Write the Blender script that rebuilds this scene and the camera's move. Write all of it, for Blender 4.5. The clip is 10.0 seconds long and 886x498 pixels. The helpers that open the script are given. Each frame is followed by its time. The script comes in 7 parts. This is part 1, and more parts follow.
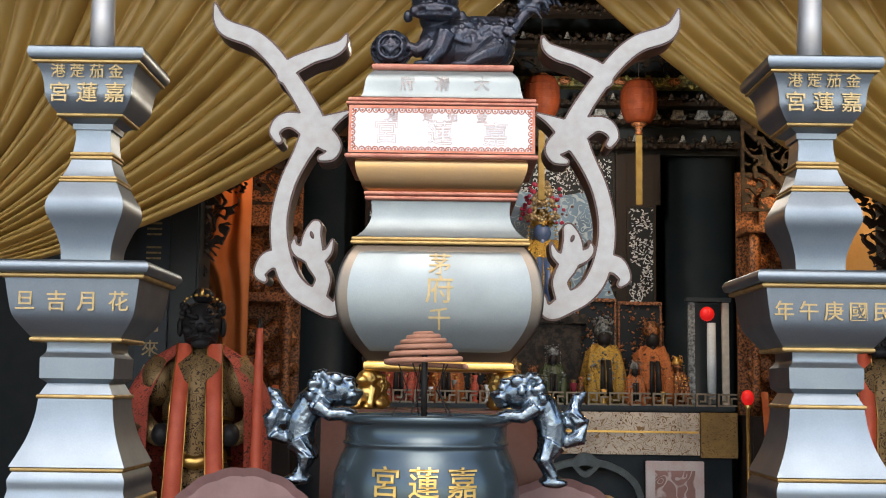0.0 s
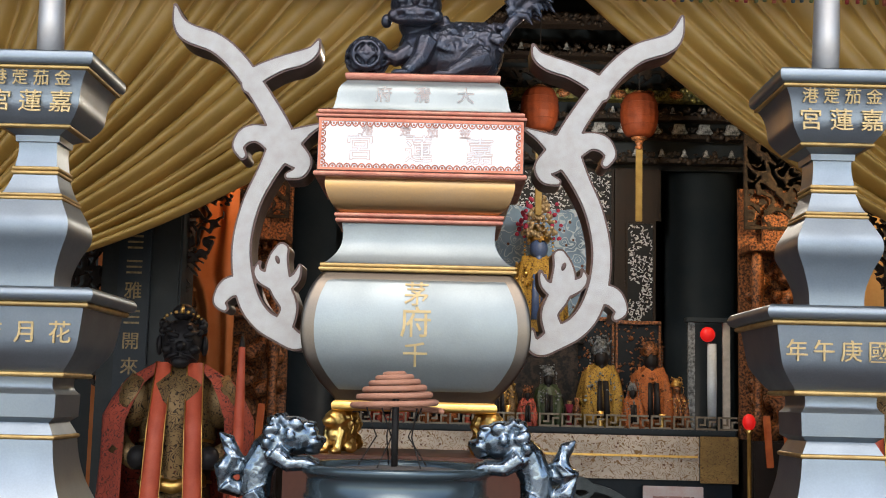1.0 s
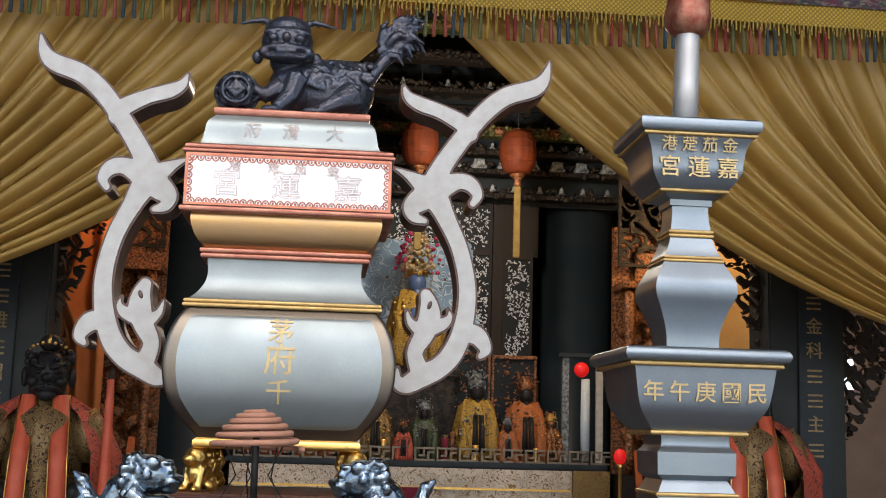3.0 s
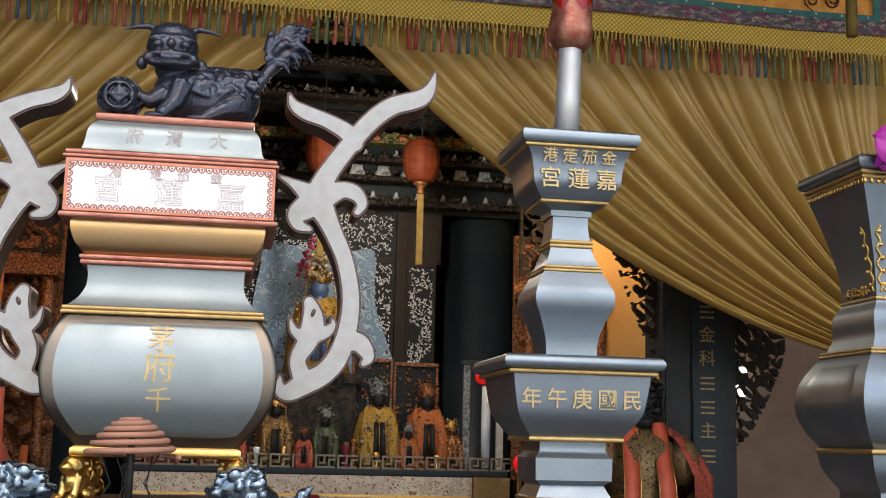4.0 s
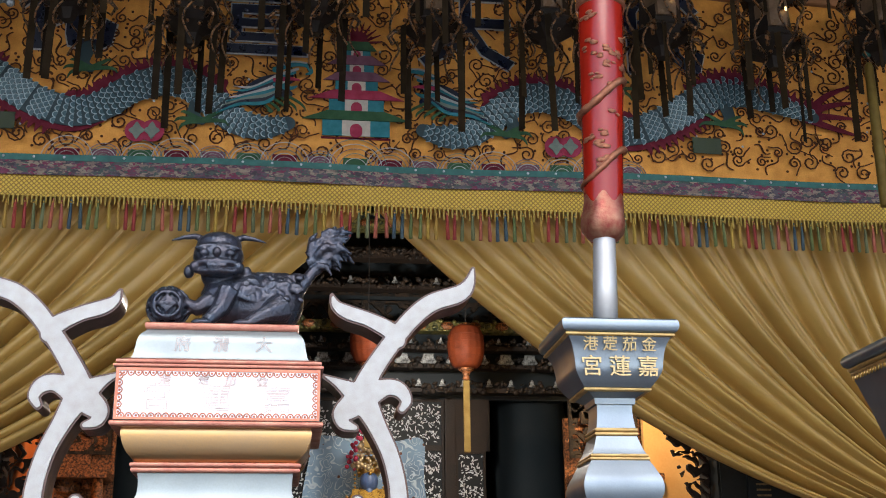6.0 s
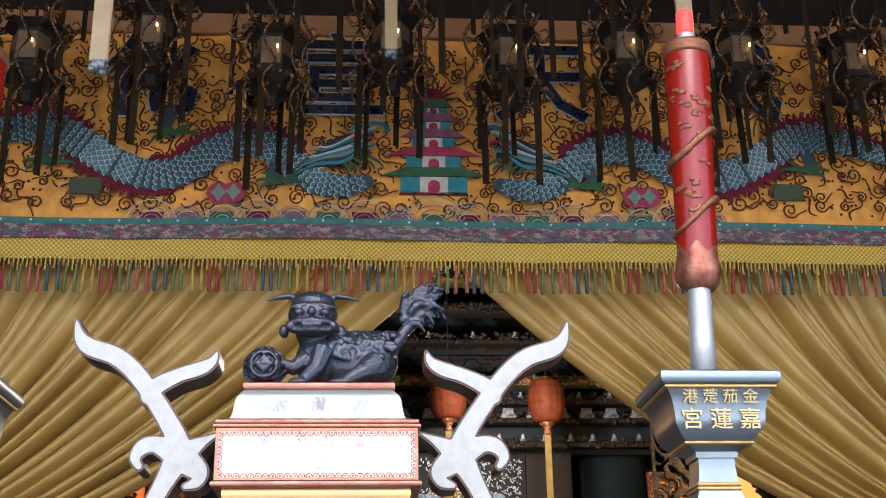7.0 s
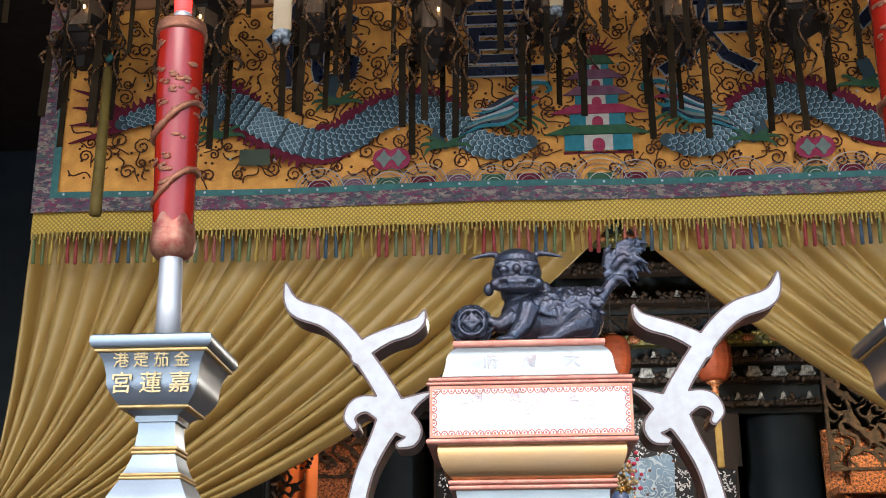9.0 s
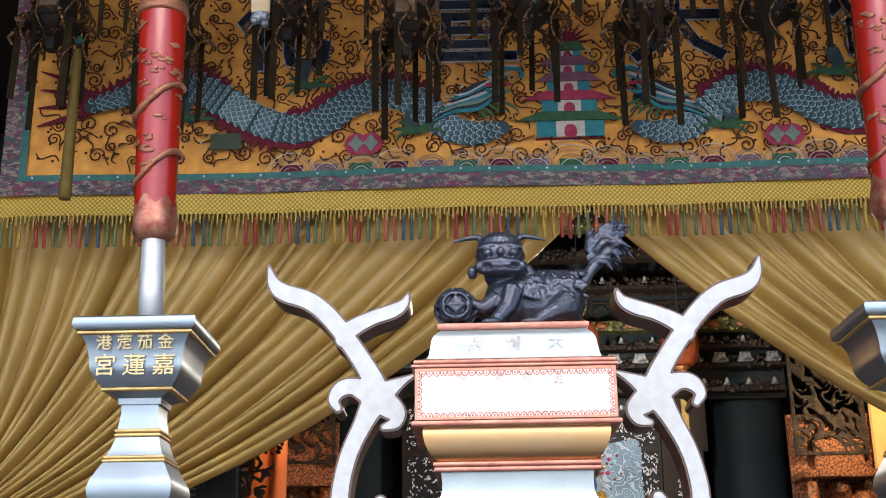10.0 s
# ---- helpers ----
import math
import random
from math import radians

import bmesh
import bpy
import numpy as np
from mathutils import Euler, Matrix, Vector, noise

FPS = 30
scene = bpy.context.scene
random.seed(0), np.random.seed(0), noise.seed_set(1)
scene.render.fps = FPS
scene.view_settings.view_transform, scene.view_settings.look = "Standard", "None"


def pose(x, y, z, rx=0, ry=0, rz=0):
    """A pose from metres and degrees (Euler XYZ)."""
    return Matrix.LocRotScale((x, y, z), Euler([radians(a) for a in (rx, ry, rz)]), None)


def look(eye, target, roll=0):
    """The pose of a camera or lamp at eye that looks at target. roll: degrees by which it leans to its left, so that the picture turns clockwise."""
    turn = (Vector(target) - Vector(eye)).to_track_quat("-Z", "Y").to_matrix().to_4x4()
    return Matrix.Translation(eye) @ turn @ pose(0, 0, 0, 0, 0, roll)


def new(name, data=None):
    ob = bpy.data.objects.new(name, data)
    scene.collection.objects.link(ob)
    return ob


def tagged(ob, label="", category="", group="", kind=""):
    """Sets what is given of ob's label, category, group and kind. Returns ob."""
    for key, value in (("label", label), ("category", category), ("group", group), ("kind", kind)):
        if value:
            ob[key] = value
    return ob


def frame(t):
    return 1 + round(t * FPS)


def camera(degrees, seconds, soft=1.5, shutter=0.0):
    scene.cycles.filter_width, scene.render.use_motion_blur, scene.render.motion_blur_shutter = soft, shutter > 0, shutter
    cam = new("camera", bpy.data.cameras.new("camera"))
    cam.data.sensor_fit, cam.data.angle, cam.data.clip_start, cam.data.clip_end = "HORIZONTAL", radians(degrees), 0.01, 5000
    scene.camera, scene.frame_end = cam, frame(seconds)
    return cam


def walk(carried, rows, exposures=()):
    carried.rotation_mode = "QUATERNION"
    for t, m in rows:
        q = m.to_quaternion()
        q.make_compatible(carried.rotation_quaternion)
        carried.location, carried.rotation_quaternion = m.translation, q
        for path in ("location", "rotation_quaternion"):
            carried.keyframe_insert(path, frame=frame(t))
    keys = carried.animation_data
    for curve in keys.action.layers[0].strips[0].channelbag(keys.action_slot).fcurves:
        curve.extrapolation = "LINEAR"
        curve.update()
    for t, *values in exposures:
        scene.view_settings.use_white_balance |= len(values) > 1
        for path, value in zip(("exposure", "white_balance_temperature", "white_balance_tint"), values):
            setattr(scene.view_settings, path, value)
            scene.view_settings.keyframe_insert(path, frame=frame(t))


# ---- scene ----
cam = camera(40.2, 10.0, soft=1.0)
PATH = [
    (0, (0.015, -0.105, 1.417), (0.008, 1.883, 1.642), 0.8),
    (0.3, (0.053, 0.133, 1.468), (0.027, 2.122, 1.678), 1.2),
    (0.5, (0.053, 0.133, 1.469), (0.028, 2.122, 1.677), 1.2),
    (1, (0.056, 0.128, 1.479), (0.049, 2.113, 1.721), 1.4),
    (1.5, (0.055, 0.119, 1.491), (0.064, 2.1, 1.766), 1.5),
    (2, (0.052, 0.118, 1.491), (0.101, 2.096, 1.781), 1.7),
    (2.5, (0.068, 0.119, 1.491), (0.181, 2.093, 1.787), 1.7),
    (4, (0.14, 0.083, 1.492), (0.468, 2.031, 1.806), 1.4),
    (4.5, (0.172, 0.065, 1.497), (0.549, 1.995, 1.86), 1.2),
    (5, (0.177, 0.046, 1.502), (0.538, 1.965, 1.935), 0.6),
    (5.5, (0.162, 0.047, 1.503), (0.47, 1.954, 2.02), -0.2),
    (6, (0.142, 0.042, 1.507), (0.384, 1.932, 2.113), -0.6),
    (7.5, (0.064, 0.061, 1.512), (0.12, 1.934, 2.211), -0.8),
    (8, (0.031, 0.076, 1.51), (0.008, 1.953, 2.199), -0.8),
    (8.5, (-0.002, 0.082, 1.505), (-0.076, 1.966, 2.174), -0.8),
    (9, (-0.041, 0.077, 1.502), (-0.145, 1.969, 2.142), -0.4),
    (9.5, (-0.063, 0.085, 1.487), (-0.129, 1.991, 2.089), -0.8),
    (10, (-0.086, 0.074, 1.493), (-0.129, 1.975, 2.112), -0.8),
]
EXPOSURES = [(0, 1.21, 7000, 12), (4.5, 1.14, 6950, 12), (6.0, 1.50, 6600, 12), (7.5, 1.84, 6350, 12), (10.0, 1.80, 6400, 12)]
walk(cam, [(t, look(eye, target, roll)) for t, eye, target, roll in PATH], EXPOSURES)

# ---- light ----
world = bpy.data.worlds.new("sky")
scene.world = world
world.use_nodes = True
_wt = world.node_tree
_sky = _wt.nodes.new("ShaderNodeTexSky")
_sky.sky_type, _sky.sun_disc = "NISHITA", False
_sky.sun_elevation, _sky.sun_rotation, _sky.dust_density, _sky.air_density = radians(48), radians(180), 1.6, 1.0
_wt.links.new(_sky.outputs[0], _wt.nodes["Background"].inputs[0])
_wt.nodes["Background"].inputs[1].default_value = 0.15

_sun = bpy.data.lights.new("sun", "SUN")
_sun.energy, _sun.angle, _sun.color = 0.4, radians(40), (1.0, 0.97, 0.92)
_o = new("sun", _sun)
_o.matrix_world = look((0.5, -12.0, 13.3), (0.5, 0, 0))


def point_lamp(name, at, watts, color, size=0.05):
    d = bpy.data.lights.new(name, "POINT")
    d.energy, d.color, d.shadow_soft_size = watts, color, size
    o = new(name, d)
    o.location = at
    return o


# bulbs of the side shrines, and an added lamp to brighten the altar
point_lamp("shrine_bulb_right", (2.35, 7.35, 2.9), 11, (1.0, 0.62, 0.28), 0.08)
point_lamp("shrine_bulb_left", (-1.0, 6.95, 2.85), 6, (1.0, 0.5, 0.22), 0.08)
# unseen fill lamp, added to lift the dim inner hall
point_lamp("altar_fill_lamp", (0.95, 7.3, 3.2), 30, (1.0, 0.9, 0.78), 0.08)


# ---- materials ----
def col(c):
    return (c[0], c[1], c[2], 1.0)


def mat(name, base, rough=0.6, metal=0.0, second=None, scale=12.0, spread=0.5, bump=0.0, bscale=80.0, coat=0.0, island=0.0, sheen=0.0):
    """Base colour that drifts into a second one by two scales of noise, with uneven gloss and a fine relief."""
    m = bpy.data.materials.new(name)
    m.use_nodes = True
    nt = m.node_tree
    n, l = nt.nodes, nt.links
    b = n["Principled BSDF"]
    b.inputs["Metallic"].default_value = metal
    if coat:
        b.inputs["Coat Weight"].default_value = coat
        b.inputs["Coat Roughness"].default_value = 0.15
    if sheen:
        b.inputs["Sheen Weight"].default_value = sheen
    second = second or tuple(v * 0.7 for v in base)
    tc = n.new("ShaderNodeTexCoord")
    big = n.new("ShaderNodeTexNoise")
    big.inputs["Scale"].default_value, big.inputs["Detail"].default_value = scale, 6.0
    small = n.new("ShaderNodeTexNoise")
    small.inputs["Scale"].default_value, small.inputs["Detail"].default_value = bscale, 3.0
    for t in (big, small):
        l.new(tc.outputs["Object"], t.inputs["Vector"])
    mul = n.new("ShaderNodeMath")
    mul.operation = "MULTIPLY_ADD"
    mul.inputs[1].default_value, mul.inputs[2].default_value = 0.45, 0.0
    l.new(small.outputs["Fac"], mul.inputs[0])
    add = n.new("ShaderNodeMath")
    add.operation = "ADD"
    l.new(big.outputs["Fac"], add.inputs[0])
    l.new(mul.outputs[0], add.inputs[1])
    ramp = n.new("ShaderNodeValToRGB")
    ramp.color_ramp.elements[0].position = 0.72 - 0.4 * spread
    ramp.color_ramp.elements[1].position = 0.72 + 0.4 * spread
    ramp.color_ramp.elements[0].color, ramp.color_ramp.elements[1].color = col(base), col(second)
    l.new(add.outputs[0], ramp.inputs[0])
    out = ramp.outputs[0]
    if island:
        g = n.new("ShaderNodeObjectInfo")
        hsv = n.new("ShaderNodeHueSaturation")
        mr = n.new("ShaderNodeMapRange")
        mr.inputs[3].default_value, mr.inputs[4].default_value = 1 - island, 1 + island
        l.new(g.outputs["Random"], mr.inputs[0])
        l.new(mr.outputs[0], hsv.inputs["Value"])
        l.new(out, hsv.inputs["Color"])
        out = hsv.outputs[0]
    l.new(out, b.inputs["Base Color"])
    mr2 = n.new("ShaderNodeMapRange")
    mr2.inputs[1].default_value, mr2.inputs[2].default_value = 0.3, 0.7
    mr2.inputs[3].default_value, mr2.inputs[4].default_value = max(0.03, rough * 0.8), min(1.0, rough * 1.2)
    l.new(big.outputs["Fac"], mr2.inputs[0])
    l.new(mr2.outputs[0], b.inputs["Roughness"])
    if bump:
        bp = n.new("ShaderNodeBump")
        bp.inputs["Strength"].default_value, bp.inputs["Distance"].default_value = bump, 0.004
        l.new(small.outputs["Fac"], bp.inputs["Height"])
        l.new(bp.outputs[0], b.inputs["Normal"])
    return m


def glow(name, color, strength):
    m = bpy.data.materials.new(name)
    m.use_nodes = True
    b = m.node_tree.nodes["Principled BSDF"]
    b.inputs["Base Color"].default_value = col(color)
    b.inputs["Emission Color"].default_value = col(color)
    b.inputs["Emission Strength"].default_value = strength
    return m


def scroll_mat(name, base, line, scale=16.0, metal=0.0, rough=0.7):
    """Cloth with a couched scroll pattern: dark winding outlines and small spots on a ground that drifts."""
    m = bpy.data.materials.new(name)
    m.use_nodes = True
    nt = m.node_tree
    n, l = nt.nodes, nt.links
    b = n["Principled BSDF"]
    b.inputs["Roughness"].default_value, b.inputs["Metallic"].default_value = rough, metal
    tc = n.new("ShaderNodeTexCoord")
    warp = n.new("ShaderNodeTexNoise")
    warp.inputs["Scale"].default_value, warp.inputs["Detail"].default_value = scale * 0.55, 1.0
    l.new(tc.outputs["Object"], warp.inputs["Vector"])
    mixv = n.new("ShaderNodeMixRGB")
    mixv.blend_type = "ADD"
    mixv.inputs[0].default_value = 0.16
    l.new(tc.outputs["Object"], mixv.inputs[1])
    l.new(warp.outputs["Color"], mixv.inputs[2])
    vor = n.new("ShaderNodeTexVoronoi")
    vor.feature = "SMOOTH_F1"
    vor.inputs["Scale"].default_value = scale * 0.6
    l.new(mixv.outputs[0], vor.inputs["Vector"])
    wave = n.new("ShaderNodeMath")
    wave.operation = "PINGPONG"
    wave.inputs[1].default_value = 0.085
    l.new(vor.outputs["Distance"], wave.inputs[0])
    r1 = n.new("ShaderNodeValToRGB")
    r1.color_ramp.elements[0].position, r1.color_ramp.elements[1].position = 0.012, 0.03
    l.new(wave.outputs[0], r1.inputs[0])
    drift = n.new("ShaderNodeTexNoise")
    drift.inputs["Scale"].default_value, drift.inputs["Detail"].default_value = 3.0, 8.0
    l.new(tc.outputs["Object"], drift.inputs["Vector"])
    r2 = n.new("ShaderNodeValToRGB")
    r2.color_ramp.elements[0].position, r2.color_ramp.elements[1].position = 0.35, 0.7
    r2.color_ramp.elements[0].color = col(base)
    r2.color_ramp.elements[1].color = col(tuple(v * 0.55 for v in base))
    l.new(drift.outputs["Fac"], r2.inputs[0])
    mask = n.new("ShaderNodeMath")
    mask.operation = "MULTIPLY"
    keep = n.new("ShaderNodeValToRGB")
    keep.color_ramp.elements[0].position, keep.color_ramp.elements[1].position = 0.36, 0.42
    gate = n.new("ShaderNodeTexNoise")
    gate.inputs["Scale"].default_value = scale * 0.8
    l.new(tc.outputs["Object"], gate.inputs["Vector"])
    l.new(gate.outputs["Fac"], keep.inputs[0])
    inv = n.new("ShaderNodeMath")
    inv.operation = "SUBTRACT"
    inv.inputs[0].default_value = 1.0
    l.new(r1.outputs[0], inv.inputs[1])
    l.new(inv.outputs[0], mask.inputs[0])
    l.new(keep.outputs[0], mask.inputs[1])
    mix = n.new("ShaderNodeMixRGB")
    mix.inputs[2].default_value = col(line)
    l.new(mask.outputs[0], mix.inputs[0])
    l.new(r2.outputs[0], mix.inputs[1])
    dots = n.new("ShaderNodeTexVoronoi")
    dots.inputs["Scale"].default_value = scale * 0.75
    l.new(tc.outputs["Object"], dots.inputs["Vector"])
    r3 = n.new("ShaderNodeValToRGB")
    r3.color_ramp.elements[0].position, r3.color_ramp.elements[1].position = 0.13, 0.16
    r3.color_ramp.elements[0].color, r3.color_ramp.elements[1].color = (1, 1, 1, 1), (0, 0, 0, 1)
    l.new(dots.outputs["Distance"], r3.inputs[0])
    mix2 = n.new("ShaderNodeMixRGB")
    mix2.inputs[2].default_value = col((0.09, 0.03, 0.012))
    l.new(r3.outputs[0], mix2.inputs[0])
    l.new(mix.outputs[0], mix2.inputs[1])
    l.new(mix2.outputs[0], b.inputs["Base Color"])
    bp = n.new("ShaderNodeBump")
    bp.inputs["Strength"].default_value, bp.inputs["Distance"].default_value = 0.5, 0.006
    l.new(mask.outputs[0], bp.inputs["Height"])
    l.new(bp.outputs[0], b.inputs["Normal"])
    return m


def cell_mat(name, inside, edge, scale, rough=0.6, metal=0.0, width=0.1, squash=(1, 1, 1), uneven=0.35, turned=0.0):
    """Cells with dark seams: scales, carved pieces, woven net."""
    m = bpy.data.materials.new(name)
    m.use_nodes = True
    nt = m.node_tree
    n, l = nt.nodes, nt.links
    b = n["Principled BSDF"]
    b.inputs["Roughness"].default_value, b.inputs["Metallic"].default_value = rough, metal
    tc = n.new("ShaderNodeTexCoord")
    mp = n.new("ShaderNodeMapping")
    mp.inputs["Scale"].default_value, mp.inputs["Rotation"].default_value = squash, (0, radians(turned), 0)
    l.new(tc.outputs["Object"], mp.inputs[0])
    v = n.new("ShaderNodeTexVoronoi")
    v.feature = "DISTANCE_TO_EDGE"
    v.inputs["Scale"].default_value = scale
    v.inputs["Randomness"].default_value = uneven
    l.new(mp.outputs[0], v.inputs["Vector"])
    r = n.new("ShaderNodeValToRGB")
    r.color_ramp.elements[0].position, r.color_ramp.elements[1].position = width * 0.5, width * 2.2
    r.color_ramp.elements[0].color, r.color_ramp.elements[1].color = col(edge), col(inside)
    l.new(v.outputs["Distance"], r.inputs[0])
    l.new(r.outputs[0], b.inputs["Base Color"])
    bp = n.new("ShaderNodeBump")
    bp.inputs["Strength"].default_value, bp.inputs["Distance"].default_value = 0.6, 0.006
    l.new(v.outputs["Distance"], bp.inputs["Height"])
    l.new(bp.outputs[0], b.inputs["Normal"])
    return m


# darker pewter for the burner belly: reflected dark hall put into the colour
PEWTER_DARK_SIDE = mat("pewter_dark_reflection", (0.22, 0.19, 0.155), 0.36, 0.95, (0.16, 0.14, 0.115), 5.0, 0.9, 0.05, 260)
PANEL_WHITE = mat("pale_silvered_plate", (0.80, 0.81, 0.82), 0.35, 0.15, (0.72, 0.73, 0.75), 6.0, 0.9, 0.03, 260)
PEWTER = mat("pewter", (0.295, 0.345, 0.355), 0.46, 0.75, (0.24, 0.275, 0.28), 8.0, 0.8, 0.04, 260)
PEWTER_BLUE = mat("blue_grey_pewter", (0.255, 0.31, 0.35), 0.42, 0.92, (0.20, 0.24, 0.275), 7.0, 0.8, 0.05, 260)
# pewter with the warm reflection from below put into its colour
PEWTER_WARM_REFLECTION = mat("pewter_warm_reflection", (0.60, 0.36, 0.14), 0.30, 1.0, (0.46, 0.31, 0.17), 6.0, 0.9, 0.03, 260)
GOLD = mat("gold_leaf", (0.78, 0.52, 0.17), 0.36, 1.0, (0.6, 0.36, 0.1), 25, 0.8, 0.15, 160)
GOLD_LINE = mat("dull_gold_line", (0.52, 0.37, 0.15), 0.5, 0.8, (0.40, 0.27, 0.11), 30, 0.8, 0.1, 160)
GILT_TEXT = mat("gilt_lettering", (0.58, 0.44, 0.21), 0.5, 0.25, (0.44, 0.33, 0.16), 45, 0.8)
COPPER = mat("copper_trim", (0.43, 0.205, 0.145), 0.42, 0.7, (0.31, 0.11, 0.08), 30, 0.8, 0.2, 200)
HANDLE_WHITE = mat("aged_silver_plate", (0.40, 0.415, 0.415), 0.5, 0.3, (0.345, 0.335, 0.315), 45, 0.9, 0.15, 420)
HANDLE_SIDE = mat("handle_side_lacquer", (0.10, 0.055, 0.045), 0.35, 0.3, (0.06, 0.035, 0.03), 20, 0.8, 0.1, 150)
BRONZE = mat("dark_patinated_bronze", (0.038, 0.054, 0.078), 0.32, 0.6, (0.066, 0.062, 0.076), 26, 0.6, 0.4, 190)
IRON = mat("blue_black_pot_glaze", (0.060, 0.092, 0.110), 0.22, 0.6, (0.08, 0.11, 0.125), 8, 0.8, 0.03, 120)
STEEL_LION = mat("burnished_steel", (0.29, 0.36, 0.41), 0.26, 1.0, (0.13, 0.165, 0.20), 30, 0.7, 0.3, 120)
RED_CANDLE = mat("red_lacquer", (0.31, 0.016, 0.006), 0.22, 0.0, (0.23, 0.010, 0.005), 6, 0.8, 0.05, 120)
CANDLE_GILT = mat("dull_copper_gilt", (0.36, 0.15, 0.075), 0.45, 0.6, (0.22, 0.08, 0.045), 90, 0.8, 0.6, 300)
SILVER_POLE = mat("brushed_silver_tube", (0.50, 0.50, 0.49), 0.5, 0.6, (0.45, 0.44, 0.43), 14, 0.8, 0.08, 150)
CURTAIN = mat("mustard_satin", (0.515, 0.322, 0.086), 0.42, 0.0, (0.35, 0.208, 0.050), 3.0, 0.9, 0.15, 420)
CURTAIN_BAND = cell_mat("gold_net_braid", (0.68, 0.45, 0.06), (0.24, 0.13, 0.015), 62, 0.6, 0.0, 0.10, (1, 0, 1), 0.12, 45)
FRINGE = mat("yellow_fringe_cord", (0.46, 0.32, 0.06), 0.65, 0, (0.36, 0.24, 0.04), 40, 0.7, 0.3, 300)
BANNER = mat("orange_gold_brocade_ground", (0.88, 0.43, 0.095), 0.6, 0, (0.60, 0.25, 0.055), 16, 0.8, 0.6, 150)


def patch_mat(name, colours, scale):
    """Woven braid in small patches of several colours with a fine relief."""
    m = mat(name, colours[0], 0.65, 0, colours[1], 30, 0.7, 0.5, 160)
    n, l = m.node_tree.nodes, m.node_tree.links
    tc = n.new("ShaderNodeTexCoord")
    mp = n.new("ShaderNodeMapping")
    mp.inputs["Scale"].default_value = (0.7, 0, 1.5)
    l.new(tc.outputs["Object"], mp.inputs[0])
    wob = n.new("ShaderNodeTexNoise")
    wob.inputs["Scale"].default_value = scale * 1.2
    l.new(mp.outputs[0], wob.inputs["Vector"])
    add = n.new("ShaderNodeMixRGB")
    add.blend_type = "ADD"
    add.inputs[0].default_value = 0.06
    l.new(mp.outputs[0], add.inputs[1])
    l.new(wob.outputs["Color"], add.inputs[2])
    v = n.new("ShaderNodeTexVoronoi")
    v.inputs["Scale"].default_value = scale
    l.new(add.outputs[0], v.inputs["Vector"])
    sep = n.new("ShaderNodeSeparateColor")
    l.new(v.outputs["Color"], sep.inputs[0])
    r = n.new("ShaderNodeValToRGB")
    r.color_ramp.interpolation = "CONSTANT"
    for k, c in enumerate(colours):
        e = r.color_ramp.elements[k] if k < 2 else r.color_ramp.elements.new(k / len(colours))
        e.position, e.color = k / len(colours), col(c)
    l.new(sep.outputs[0], r.inputs[0])
    l.new(r.outputs[0], n["Principled BSDF"].inputs["Base Color"])
    return m


BANNER_EDGE = patch_mat("flowered_braid", [(0.10, 0.035, 0.07), (0.20, 0.14, 0.12), (0.05, 0.08, 0.07), (0.16, 0.02, 0.06), (0.08, 0.07, 0.09), (0.26, 0.21, 0.16), (0.045, 0.035, 0.05)], 52)
TEAL = mat("teal_ribbon", (0.015, 0.15, 0.13), 0.5, 0, (0.012, 0.09, 0.085), 30, 0.7, 0.2, 300)
SCALE = mat("dark_teal_body_cloth", (0.018, 0.040, 0.050), 0.7, 0, (0.03, 0.06, 0.07), 30, 0.7, 0.3, 200)
SCALE_RIM = mat("silver_scale_braid", (0.42, 0.52, 0.55), 0.45, 0.1, (0.26, 0.36, 0.40), 40, 0.8)
SCALE_CORE = mat("teal_scale_sequin", (0.022, 0.065, 0.085), 0.35, 0.2, (0.06, 0.13, 0.16), 24, 0.9)
COUCHING = mat("dark_brown_couched_cord", (0.055, 0.017, 0.007), 0.7, 0, (0.10, 0.034, 0.012), 40, 0.8)
TAN_BOARD = mat("tan_painted_board", (0.40, 0.19, 0.085), 0.7, 0, (0.30, 0.13, 0.055), 6, 0.8, 0.2, 90)
SILVER_THREAD = mat("pale_silver_thread", (0.48, 0.48, 0.46), 0.5, 0.1, (0.34, 0.33, 0.33), 40, 0.8)
MAROON = mat("maroon_felt", (0.16, 0.018, 0.035), 0.85, 0, (0.10, 0.012, 0.022), 30, 0.7, 0.3, 300)
GREEN_FELT = mat("green_felt", (0.05, 0.12, 0.06), 0.85, 0, (0.03, 0.08, 0.04), 30, 0.7, 0.3, 300)
DARK_GREEN = mat("dark_green_mirror_cloth", (0.022, 0.04, 0.015), 0.5, 0, (0.035, 0.05, 0.02), 30, 0.7, 0.3, 200)
TEAL_FELT = mat("turquoise_felt", (0.02, 0.20, 0.24), 0.8, 0, (0.015, 0.14, 0.17), 30, 0.7, 0.3, 300)
WHITE_FELT = mat("off_white_felt", (0.55, 0.5, 0.43), 0.85, 0, (0.4, 0.36, 0.3), 30, 0.7, 0.3, 300)
PINK_FELT = mat("crimson_felt", (0.36, 0.025, 0.075), 0.8, 0, (0.26, 0.02, 0.05), 30, 0.7, 0.3, 300)
GREY_FELT = mat("grey_green_felt", (0.19, 0.24, 0.2), 0.8, 0, (0.13, 0.17, 0.15), 30, 0.7, 0.3, 300)
MAUVE_FELT = mat("mauve_felt", (0.20, 0.08, 0.12), 0.8, 0, (0.14, 0.05, 0.08), 30, 0.7, 0.3, 300)
MAUVE = scroll_mat("mauve_wave_thread", (0.25, 0.16, 0.17), (0.45, 0.42, 0.38), 40)
